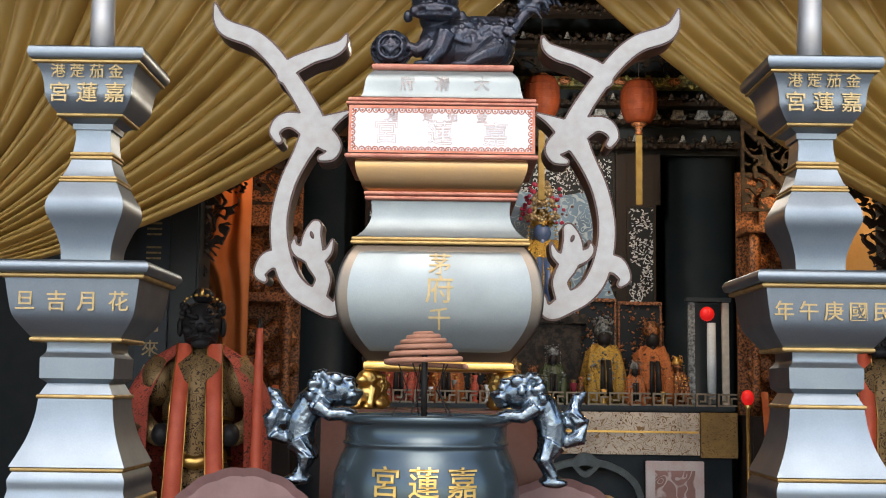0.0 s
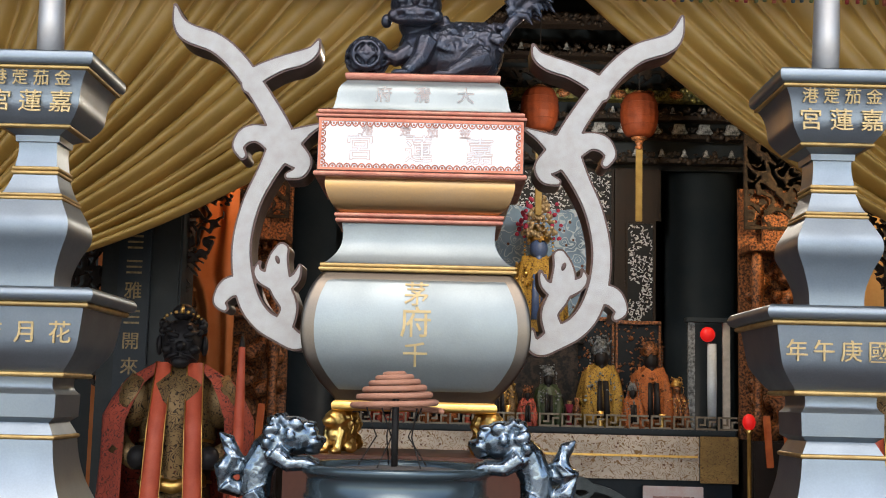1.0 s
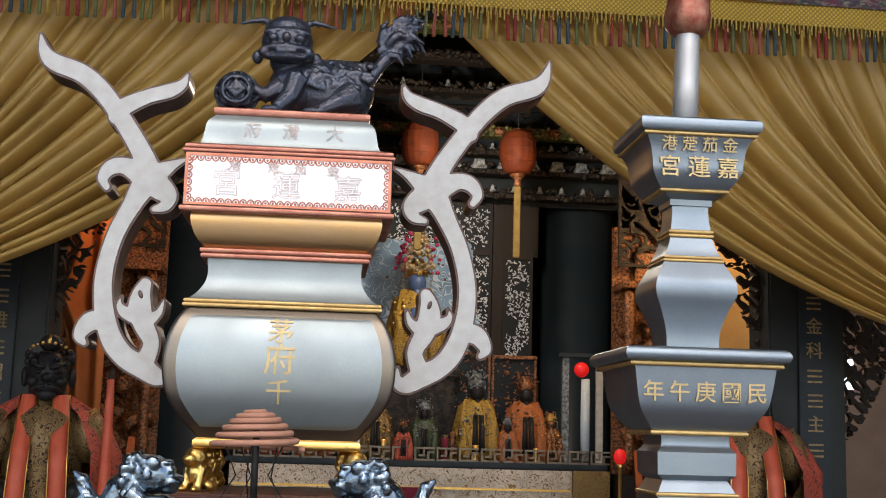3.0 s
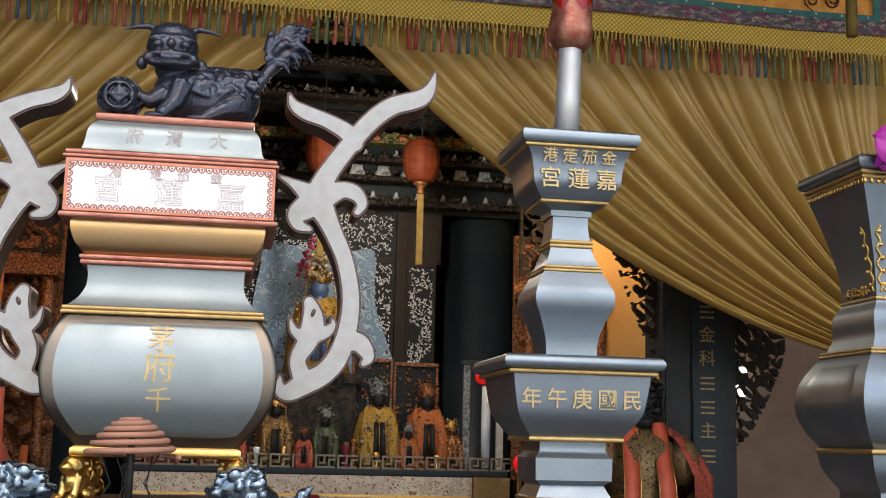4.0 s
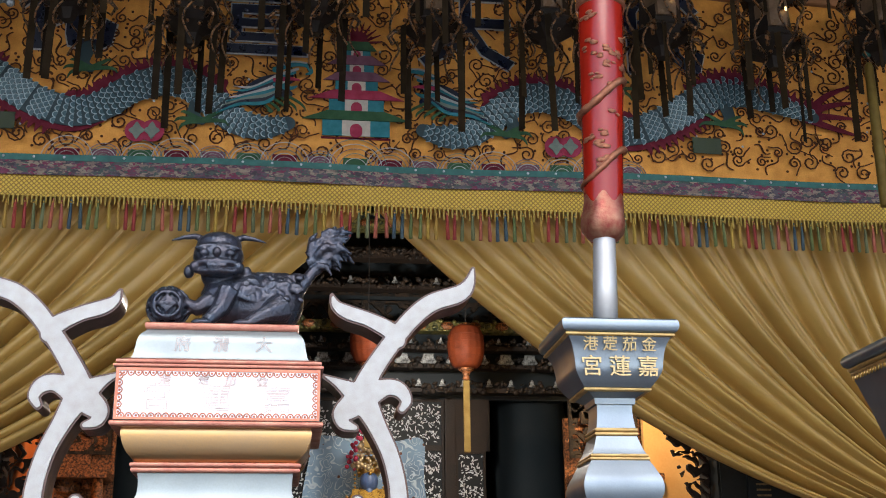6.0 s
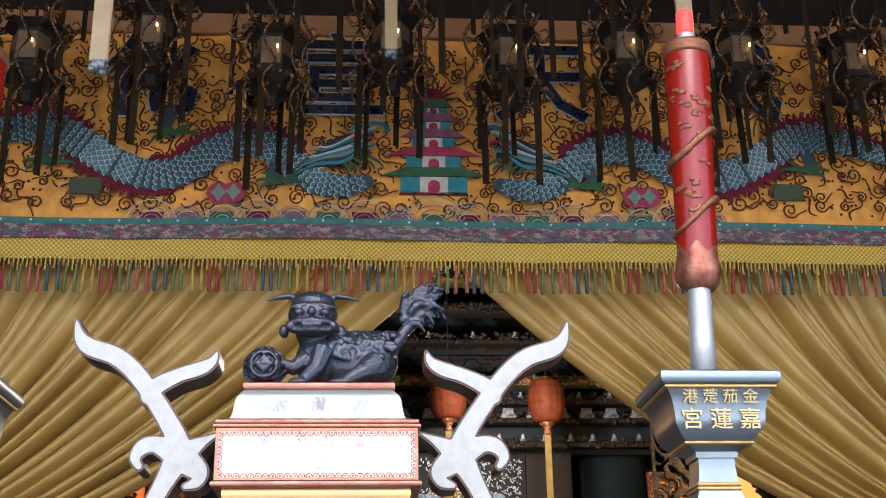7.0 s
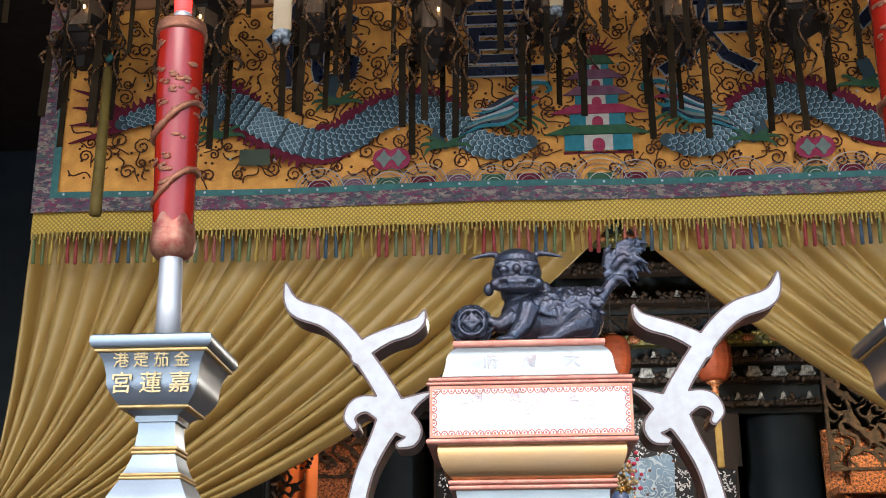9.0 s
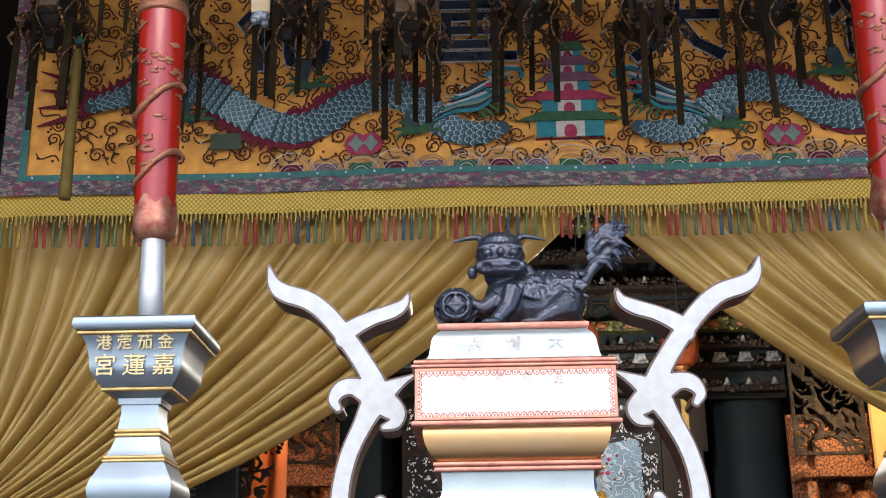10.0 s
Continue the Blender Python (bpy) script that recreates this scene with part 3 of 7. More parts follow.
def candlestick(at, words, lean, turn=0.0, tall=1.0):
    t = thing("candlestick", at, "square pewter candlestick with gold lines and a red electric candle", "candlestick", "pewter altar set", turn=turn)
    P = PEWTER_BLUE
    square_part("base", [[(0.0, 0.185), (0.03, 0.18), (0.075, 0.148), (0.115, 0.128)]], P, t)
    square_part("gold_line", [ring_seg(0.115, 0.127, 0.129)], GOLD_LINE, t, label="gold line")
    square_part("plinth", [[(0.127, 0.122), (0.145, 0.118), (0.165, 0.119), (0.182, 0.112)]], P, t)
    square_part("gold_line", [ring_seg(0.182, 0.192, 0.115)], GOLD_LINE, t, label="gold line")
    square_part("foot", [[(0.192, 0.118), (0.2, 0.114)], [(0.2, 0.114), (0.245, 0.094), (0.29, 0.082), (0.33, 0.077)]], P, t)
    square_part("gold_line", [ring_seg(0.33, 0.339, 0.081)], GOLD_LINE, t, label="gold line")
    square_part("knop", [[(0.339, 0.076), (0.362, 0.064)], [(0.362, 0.064), (0.372, 0.077)], [(0.372, 0.077), (0.415, 0.078)], [(0.415, 0.078), (0.428, 0.068), (0.447, 0.068)]], P, t)
    square_part("gold_line", [ring_seg(0.447, 0.457, 0.096)], GOLD_LINE, t, label="gold line")
    mid = square_part("tray", [[(0.457, 0.093), (0.474, 0.107), (0.5, 0.124), (0.53, 0.131), (0.578, 0.138)]], P, t)
    square_part("gold_line", [ring_seg(0.576, 0.586, 0.149)], GOLD_LINE, t, label="gold line")
    square_part("rim", [[(0.586, 0.150), (0.589, 0.157), (0.599, 0.161), (0.609, 0.157), (0.613, 0.150)]], P, t)
    square_part("bulb", [[(0.613, 0.0525), (0.65, 0.0545), (0.69, 0.067), (0.72, 0.0805), (0.745, 0.081), (0.77, 0.07), (0.788, 0.0605)]], P, t)
    square_part("gold_line", [ring_seg(0.788, 0.795, 0.062), ring_seg(0.795, 0.802, 0.060)], GOLD_LINE, t, label="gold line")
    square_part("neck", [[(0.802, 0.0565), (0.815, 0.0505), (0.84, 0.0425)]], P, t)
    square_part("gold_line", [ring_seg(0.84, 0.8485, 0.0455), ring_seg(0.8485, 0.857, 0.0455)], GOLD_LINE, t, label="gold line")
    square_part("collar", [[(0.857, 0.041), (0.885, 0.0375), (0.906, 0.0375)], [(0.906, 0.0425), (0.918, 0.0435)], [(0.918, 0.0435), (0.928, 0.06)]], P, t)
    square_part("gold_line", [ring_seg(0.928, 0.936, 0.071)], GOLD_LINE, t, label="gold line")
    square_part("cup", [[(0.936, 0.070), (0.95, 0.081), (0.968, 0.0905), (0.99, 0.093), (1.015, 0.098), (1.034, 0.107)]], P, t)
    square_part("gold_line", [ring_seg(1.034, 1.042, 0.114)], GOLD_LINE, t, label="gold line")
    square_part("cup_rim", [[(1.042, 0.113), (1.045, 0.119), (1.055, 0.1225), (1.067, 0.1205), (1.071, 0.114)]], P, t)
    line_of("港萣茄金", 0.032, (0, -0.104, 1.017), t, 1.28, 10)
    line_of("宮蓮嘉", 0.046, (0, -0.098, 0.971), t, 1.28, -3)
    line_of(words, 0.042 if len(words) == 5 else 0.044, (0, -0.1325, 0.527), t, 1.2 if len(words) == 5 else 1.45, 4)
    c = part("candle", data_of("candle", *lathe([(0.0432, 0.27), (0.0435, 0.29), (0.046, 0.45), (0.050, 0.62), (0.053, 0.785), (0.052, 0.79)]), RED_CANDLE, True), t, "glossy red electric candle")
    c.matrix_basis = pose(0, 0, 1.07, 0, lean, 0) @ Matrix.Diagonal((1, 1, tall, 1))
    part("tube", data_of("tube", *lathe([(0.027, 0.0), (0.0262, 0.1), (0.0245, 0.205), (0.0245, 0.23)]), SILVER_POLE, True), c, "brushed silver tube")
    prof = [(0.022, 0.208), (0.034, 0.212), (0.046, 0.228), (0.049, 0.25), (0.046, 0.268), (0.0445, 0.30)]
    V, F = lathe(prof, 40, False)
    V = [(x * (1 + 0.05 * math.sin(5 * math.atan2(y, x)) * (z < 0.29)), y * (1 + 0.05 * math.sin(5 * math.atan2(y, x)) * (z < 0.29)), z + (0.012 * math.sin(6 * math.atan2(y, x)) if z > 0.29 else 0)) for x, y, z in V]
    part("lotus_cup", data_of("lotus_cup", V, F, mat("worn_red_copper", (0.24, 0.045, 0.032), 0.4, 0.5, (0.34, 0.16, 0.095), 45, 0.5, 0.3, 120), True), c, "worn copper-red petal cup")
    part("gold_rim", data_of("gold_rim", *lathe([(0.053, 0.783), (0.0575, 0.786), (0.0585, 0.791), (0.0575, 0.797), (0.055, 0.802), (0.0565, 0.808), (0.054, 0.816), (0.02, 0.818)], 40), CANDLE_GILT, True), c)
    part("socket", data_of("socket", *lathe([(0.02, 0.818), (0.021, 0.83), (0.019, 0.836), (0.021, 0.842), (0.02, 0.85)], 24), SILVER_POLE, True), c)
    part("bulb_lamp", data_of("bulb_lamp", *lathe([(0.0175, 0.85), (0.0195, 0.856), (0.0198, 0.88), (0.0195, 0.905), (0.015, 0.914), (0.003, 0.918)], 24), BULB_GLOW, True), c, "glowing red bulb")
    # a gilt dragon band that winds up the candle
    P1, R1 = [], []
    for k in range(73):
        a = k / 72
        ang = -2.6 + a * 2 * math.pi * 2.1
        z = 0.31 + a * 0.36 + 0.012 * math.sin(ang * 2)
        r = 0.0445 + 0.0098 * (z - 0.28) / 0.5
        P1.append((r * math.sin(ang), -r * math.cos(ang), z))
        R1.append(0.004 + 0.0072 * math.sin(math.pi * min(1, a * 1.02)) * (0.8 + 0.2 * math.sin(k * 2.1)))
    part("dragon_band", data_of("dragon_band", *tube(P1, R1, 6), CANDLE_GILT, True), c, "gilt copper dragon relief band")
    bits = []
    rng = random.Random(5)
    for k in range(24):
        ang, z = rng.uniform(-1.7, 1.7), rng.uniform(0.32, 0.76)
        r = 0.0447 + 0.0098 * (z - 0.28) / 0.5
        for q in range(5):
            da, dz, s = rng.uniform(-0.22, 0.22), rng.uniform(-0.007, 0.007), rng.uniform(0.003, 0.007)
            m = Matrix.Translation((r * math.sin(ang + da), -r * math.cos(ang + da), z + dz)) @ Matrix.Rotation(ang + da, 4, "Z")
            bits.append(moved(ball((0, 0, 0), (s * 1.5, 0.0016, s * 0.8), 4), m))
    tagged(part("cloud_relief", data_of("cloud_relief", *join(*bits), CANDLE_GILT, True), c, "small copper cloud reliefs"), kind="stuff")
    return t


candlestick((0.806, 2.50, TOP), "年午庚國民", 2.0, 0.0, 0.985)
candlestick((-0.752, 2.50, TOP), "旦吉月花", -1.2, 0.0, 0.925)

# the incense burner
burner = thing("incense_burner", (0.0, CY, TOP), "tall pewter incense burner with dragon handles and lettered panels", "incense burner", "pewter altar set")
DP = 0.72
Z0 = TOP


def bz(seg):
    return [(z - Z0, h) for z, h in seg]


square_part("lid_plate", [bz([(2.098, 0.151), (2.103, 0.1535), (2.110, 0.1535), (2.113, 0.150)])], COPPER, burner, DP, "copper-edged top plate")
square_part("lid", [bz([(2.034, 0.176), (2.042, 0.172), (2.056, 0.169), (2.074, 0.166), (2.086, 0.160), (2.098, 0.148)])], PEWTER, burner, DP)
square_part("upper_moulding", [bz(ring_seg(2.012, 2.020, 0.205)), bz(ring_seg(2.020, 2.030, 0.201)), bz([(2.030, 0.196), (2.034, 0.180)])], COPPER, burner, DP, "red copper moulding")
square_part("panel_box", [bz([(1.908, 0.200), (2.012, 0.199)])], PEWTER, burner, DP)
square_part("lower_moulding", [bz(ring_seg(1.896, 1.908, 0.206))], COPPER, burner, DP, "red copper moulding")
square_part("bowl", [bz([(1.896, 0.183), (1.885, 0.1845), (1.868, 0.181), (1.85, 0.173), (1.838, 0.162), (1.832, 0.155)])], PEWTER_WARM_REFLECTION, burner, DP, "curved pewter band with a warm reflection in its colour")
square_part("red_moulding", [bz(ring_seg(1.821, 1.831, 0.165)), bz(ring_seg(1.811, 1.821, 0.163))], COPPER, burner, DP, "double red copper moulding")
square_part("neck", [bz([(1.811, 0.150), (1.79, 0.148), (1.77, 0.150), (1.75, 0.160), (1.735, 0.174), (1.730, 0.182)])], PEWTER, burner, DP)
square_part("gold_line", [bz(ring_seg(1.722, 1.730, 0.188)), bz(ring_seg(1.714, 1.722, 0.190))], GOLD_LINE, burner, DP, "double gold line")


def belly(inset, lift, z0, z1, sides):
    """The swelling body with rounded corners, or, inset, the raised field on its front."""
    prof = smooth_line([(1.714, 0.181), (1.69, 0.199), (1.65, 0.214), (1.60, 0.219), (1.55, 0.211), (1.51, 0.188), (1.478, 0.160), (1.468, 0.152)], 6)
    prof = [p for p in prof if z0 <= p[0] <= z1]
    V, F = [], []
    if sides:
        ring = []
        r = 0.05
        for cx, cy, a0 in ((1, -1, -90), (1, 1, 0), (-1, 1, 90), (-1, -1, 180)):
            for k in range(7):
                a = radians(a0 + 15 * k)
                ring.append((cx * (1 - r) + r * math.cos(a), cy * (1 - r) + r * math.sin(a)))
        n = len(ring)
        for z, h in prof:
            V += [(x * h, y * h * DP, z - Z0) for x, y in ring]
        for i in range(len(prof) - 1):
            for k in range(n):
                F.append((i * n + (k + 1) % n, i * n + k, (i + 1) * n + k, (i + 1) * n + (k + 1) % n))
        F.append(tuple(range(n)))
        return V, F
    m = 13
    for z, h in prof:
        for k in range(m):
            x = (h - inset) * (2 * k / (m - 1) - 1)
            e = 1.0 if 0 < k < m - 1 and z not in (prof[0][0], prof[-1][0]) else 0.0
            V.append((x, -h * DP - lift * e + 0.001, z - Z0))
    for i in range(len(prof) - 1):
        for k in range(m - 1):
            a = i * m + k
            F.append((a + 1, a, a + m, a + m + 1))
    return V, F


# sides and edge coloured darker than the front panel, as dark reflections
part("belly", data_of("belly", *belly(0, 0, 1.4, 1.8, True), PEWTER_DARK_SIDE, True), burner)
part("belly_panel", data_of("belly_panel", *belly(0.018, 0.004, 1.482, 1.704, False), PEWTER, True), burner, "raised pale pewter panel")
square_part("base_plate", [bz([(1.448, 0.152), (1.452, 0.158), (1.462, 0.158), (1.468, 0.152)])], GOLD, burner, DP, "gold base plate")


def on_belly(x, z):
    zz = [1.714, 1.69, 1.65, 1.60, 1.55, 1.51, 1.478]
    hh = [0.181, 0.199, 0.214, 0.219, 0.211, 0.188, 0.160]
    return -(np.interp(z + Z0, zz[::-1], hh[::-1])) * DP - 0.0048


for _w, _z in (("茅", 1.668), ("府", 1.613), ("千", 1.553)):
    word(_w, 0.062 if _w == "府" else 0.05, (0, 0, _z - Z0), burner, bend=on_belly, depth=0.001)
LETTER_RED = mat("copper_red_engraved_line", (0.64, 0.44, 0.40), 0.5, 0.3, (0.68, 0.54, 0.50), 60, 0.7)


def on_lid(x, z):
    return -np.interp(z + Z0, [2.034, 2.042, 2.056, 2.074, 2.086, 2.098], [0.176, 0.172, 0.169, 0.166, 0.160, 0.148]) * DP - 0.0012


for _w, _x in (("府", -0.076), ("清", 0.0), ("大", 0.085)):
    word(_w, 0.034, (_x, 0, 2.064 - Z0), burner, LETTER_RED, bend=on_lid, outline=0.0004)
for _w, _x, _z, _s in (("宮", -0.118, 1.951, 0.056), ("蓮", -0.004, 1.949, 0.056), ("嘉", 0.115, 1.947, 0.056), ("港", -0.105, 1.988, 0.024), ("萣", -0.03, 1.987, 0.024), ("茄", 0.022, 1.986, 0.024), ("金", 0.085, 1.985, 0.024)):
    word(_w, _s, (_x, -0.1455, _z - Z0), burner, LETTER_RED, outline=0.0005)
part("panel_face", data_of("panel_face", *block(-0.193, 0.193, -0.1443, -0.1436, 1.912 - Z0, 2.006 - Z0), PANEL_WHITE), burner, "pale silvered panel")
# the embossed copper frame of the panel: two thin bands and a row of points
_fr = [block(-0.1985, 0.1985, -0.1462, -0.1435, 2.005 - Z0, 2.011 - Z0), block(-0.1985, 0.1985, -0.1462, -0.1435, 1.909 - Z0, 1.914 - Z0), block(-0.1985, -0.193, -0.1462, -0.1435, 1.914 - Z0, 2.005 - Z0), block(0.193, 0.1985, -0.1462, -0.1435, 1.914 - Z0, 2.005 - Z0)]
for _k in range(27):
    _x = -0.184 + _k * 0.368 / 26
    for _z, _d in ((2.004, -1), (1.914, 1)):
        _c = (_x, _z + _d * 0.0035 - Z0)
        _fr.append(tube([(_x + 0.0062 * math.cos(a), -0.1452, _z + _d * 0.0085 * abs(math.sin(a)) - Z0) for a in np.linspace(0, math.pi, 7)], 0.0013, 5))
        _fr.append(ball((_x, -0.1448, _z + _d * 0.003 - Z0), (0.0024, 0.0014, 0.0024), 4))
for _k in range(6):
    _z = 1.924 + _k * 0.071 / 5
    for _x, _d in ((-0.193, 1), (0.193, -1)):
        _fr.append(tube([(_x + _d * 0.0085 * abs(math.sin(a)), -0.1452, _z + 0.0062 * math.cos(a) - Z0) for a in np.linspace(0, math.pi, 7)], 0.0013, 5))
        _fr.append(ball((_x + _d * 0.003, -0.1448, _z - Z0), (0.0024, 0.0014, 0.0024), 4))
part("panel_frame", data_of("panel_frame", *join(*_fr), mat("bright_copper_lace", (0.55, 0.22, 0.14), 0.4, 0.6, (0.42, 0.14, 0.09), 40, 0.8)), burner, "embossed copper frame with lace edge")

_hs = [
    [(0.526, 2.262, 0.002), (0.515, 2.225, 0.012), (0.492, 2.203, 0.018), (0.436, 2.183, 0.019), (0.390, 2.145, 0.019), (0.342, 2.083, 0.019), (0.302, 2.020, 0.021), (0.289, 1.98, 0.028)],
    [(0.222, 2.195, 0.002), (0.232, 2.172, 0.010), (0.257, 2.157, 0.015), (0.30, 2.143, 0.015), (0.345, 2.120, 0.018), (0.362, 2.098, 0.016)],
    [(0.204, 2.022, 0.001), (0.240, 2.005, 0.010), (0.289, 1.975, 0.028)],
    [(0.289, 1.975, 0.028), (0.334, 1.997, 0.018), (0.364, 1.994, 0.016), (0.380, 1.972, 0.011), (0.371, 1.953, 0.007)],
    [(0.289, 1.975, 0.028), (0.262, 1.955, 0.024), (0.245, 1.940, 0.016), (0.252, 1.921, 0.012), (0.274, 1.913, 0.006)],
    [(0.289, 1.975, 0.028), (0.318, 1.920, 0.019), (0.348, 1.855, 0.017), (0.364, 1.78, 0.0175), (0.36, 1.712, 0.019), (0.342, 1.655, 0.021), (0.314, 1.620, 0.021), (0.278, 1.600, 0.022), (0.246, 1.581, 0.017), (0.229, 1.589, 0.011), (0.229, 1.615, 0.002)],
    [(0.356, 1.69, 0.019), (0.386, 1.684, 0.019), (0.404, 1.658, 0.012), (0.394, 1.643, 0.006)],
    [(0.276, 1.604, 0.020), (0.262, 1.645, 0.016), (0.279, 1.682, 0.020), (0.289, 1.714, 0.023), (0.288, 1.742, 0.018), (0.281, 1.763, 0.012)],
    [(0.274, 1.690, 0.014), (0.252, 1.706, 0.008), (0.243, 1.731, 0.002)],
    [(0.296, 1.698, 0.016), (0.318, 1.706, 0.012), (0.330, 1.720, 0.006), (0.326, 1.737, 0.001)],
]
for _s in (1, -1):
    _st = [[(_s * x * (1.0 if _s > 0 else 0.975), z - Z0, r) for x, z, r in s] for s in _hs]
    _h = part("handle", cutout("handle", [[(x, z, r + 0.0030) for x, z, r in s] for s in _st], -0.044, 0.04, 0.0035, HANDLE_SIDE, HANDLE_SIDE), burner, "scroll handle with dragon head and dark lacquered edge")
    part("face_plate", cutout("face_plate", [[(x, z, r - 0.0012) for x, z, r in s] for s in _st], -0.0475, -0.0442, 0.0035, HANDLE_WHITE, HANDLE_WHITE), _h, "aged silvered front plate")
    part("eye", data_of("eye", *join(ball((0.289 * _s * (1.0 if _s > 0 else 0.975), -0.048, 1.742 - Z0), (0.0045, 0.002, 0.009), 6, (0, 20 * _s, 0))), HANDLE_SIDE, True), _h, "engraved dark eye")


def lion_pieces(s=1.0):
    """A guardian lion, seated, about 0.09 high, facing -x."""
    P = [ball((0, 0, 0.035), (0.03, 0.022, 0.03)), ball((-0.012, 0, 0.062), (0.026, 0.022, 0.022)), ball((-0.034, 0, 0.06), (0.014, 0.014, 0.011)), ball((0.02, 0, 0.02), (0.022, 0.024, 0.018))]
    for y in (-0.014, 0.014):
        P += [tube([(-0.014, y, 0.045), (-0.022, y, 0.02), (-0.028, y, 0.0)], [0.010, 0.008, 0.009]), ball((-0.032, y, 0.005), (0.012, 0.008, 0.006), 6), ball((0.015, y * 1.4, 0.01), (0.02, 0.009, 0.011), 6)]
    for k in range(12):
        a = k * 0.55
        P.append(ball((0.002 + 0.012 * math.cos(a * 1.7), 0.019 * math.cos(a), 0.06 + 0.02 * math.sin(a)), 0.008, 5))
    P.append(tube([(0.035, 0, 0.03), (0.048, 0, 0.05), (0.042, 0, 0.075)], [0.008, 0.011, 0.004]))
    return P


_gl = fused("lion_foot", lion_pieces(), 0.0024, GOLD, 0.001, 160)
for _x in (-1, 1):
    for _y in (-0.085, 0.085):
        part("lion_foot", _gl, burner, "small gilded guardian lion foot", at=(_x * 0.145, _y, 1.367 - Z0), turn=(0, 0, 62 if _x < 0 else 118))
part("stand", data_of("stand", *block(-0.24, 0.24, -0.17, 0.17, 0, 1.367 - Z0, 0.006), ALTAR_WOOD), burner, "red-brown wooden stand")

# the bronze beast on the lid
_b = [ball((0.075, 0, 0.064), (0.085, 0.056, 0.062)), ball((0.116, 0, 0.076), (0.048, 0.054, 0.064)), ball((0.035, -0.005, 0.092), (0.055, 0.048, 0.042)), ball((-0.005, -0.01, 0.07), (0.052, 0.05, 0.06)), ball((-0.02, -0.02, 0.125), (0.036, 0.038, 0.03)),
      ball((-0.02, -0.03, 0.165), (0.054, 0.048, 0.040)), ball((-0.02, -0.025, 0.188), (0.049, 0.045, 0.032)), ball((-0.02, -0.066, 0.139), (0.050, 0.022, 0.011)), ball((-0.02, -0.064, 0.121), (0.046, 0.020, 0.009)), ball((-0.02, -0.088, 0.158), (0.010, 0.010, 0.011), 6)]
for _s in (-1, 1):
    _b += [ball((-0.02 + 0.027 * _s, -0.073, 0.160), (0.011, 0.009, 0.009), 6), ball((-0.02 + 0.060 * _s, -0.03, 0.130), (0.012, 0.012, 0.015), 6), ball((-0.02 + 0.026 * _s, -0.068, 0.175), (0.024, 0.010, 0.006), 6, (0, 12 * _s, 0)), ball((-0.02 + 0.045 * _s, -0.066, 0.131), (0.012, 0.014, 0.013), 6),
           tube([(-0.02 + 0.032 * _s, -0.02, 0.206), (-0.02 + 0.052 * _s, -0.028, 0.210), (-0.02 + 0.075 * _s, -0.03, 0.206), (-0.02 + 0.102 * _s, -0.03, 0.198)], [0.008, 0.007, 0.005, 0.0018])]
for _k in range(7):
    _b.append(ball((-0.038 + 0.006 * _k, -0.083, 0.130), (0.0028, 0.005, 0.005), 4))
_b += [tube([(-0.03, -0.04, 0.065), (-0.06, -0.05, 0.045), (-0.085, -0.05, 0.055)], [0.024, 0.017, 0.013]), tube([(0.005, -0.045, 0.085), (-0.01, -0.062, 0.04), (-0.035, -0.078, 0.01)], [0.026, 0.019, 0.014]),
       tube([(0.115, -0.045, 0.05), (0.085, -0.07, 0.03), (0.05, -0.08, 0.008)], [0.034, 0.020, 0.013]), ball((-0.045, -0.085, 0.007), (0.022, 0.012, 0.008), 6), ball((0.04, -0.084, 0.007), (0.024, 0.012, 0.008), 6),
       tube([(0.14, 0.0, 0.08), (0.158, 0.01, 0.115), (0.178, 0.015, 0.145), (0.195, 0.02, 0.165)], [0.016, 0.015, 0.013, 0.016])]
_rng = random.Random(3)
for _k in range(90):
    _a, _l, _u = _rng.uniform(-0.6, 1.8), _rng.uniform(0.028, 0.046), _rng.uniform(0, 1)
    _y = _rng.uniform(-0.022, 0.022)
    _o = (0.184 + 0.045 * _u + _rng.uniform(-0.024, 0.018), 0.02 + 0.5 * _y, 0.180 + 0.038 * _u + _rng.uniform(-0.020, 0.020))
    _b.append(tube([_o, (_o[0] + 0.5 * _l * math.cos(_a), 0.02 + _y, _o[2] + 0.5 * _l * math.sin(_a) + 0.003), (_o[0] + _l * math.cos(_a - 0.3), 0.02 + _y, _o[2] + _l * math.sin(_a - 0.3))], [0.012, 0.008, 0.002], 6))
for _k in range(130):
    _a, _u = _rng.uniform(-1.7, 0.2), _rng.uniform(0, 1)
    _b.append(ball((0.03 + 0.13 * _u, 0.054 * math.sin(_a), 0.072 + 0.062 * math.cos(_a)), (0.009, 0.005, 0.006), 4, (0, 30, 0)))
_b.append(ball((-0.116, -0.045, 0.046), 0.036, 10))
for _rx, _rz in ((0, 0), (90, 0), (90, 90), (45, 0), (-45, 0), (90, 45), (90, -45)):
    _m = pose(-0.116, -0.045, 0.046, _rx, 0, _rz)
    _b.append(moved(tube([(0.043 * math.cos(a), 0.043 * math.sin(a), 0) for a in np.linspace(0, 2 * math.pi, 29)], 0.0042, 5), _m))
for _r, _q in ((0.017, 5), (0.027, 25)):
    _b.append(tube([(-0.116 + _r * math.cos(a), -0.045 - math.sqrt(0.0445 ** 2 - _r * _r), 0.046 + _r * math.sin(a)) for a in np.linspace(0, 2 * math.pi, _q)], 0.0042, 5))
beast = solo("guardian_beast_statue", fused("guardian_beast_statue", _b, 0.0026, BRONZE, 0.0006, 170), "dark patinated bronze guardian beast with a ball, on the burner lid", "statue", at=(0.0, CY, 2.113))

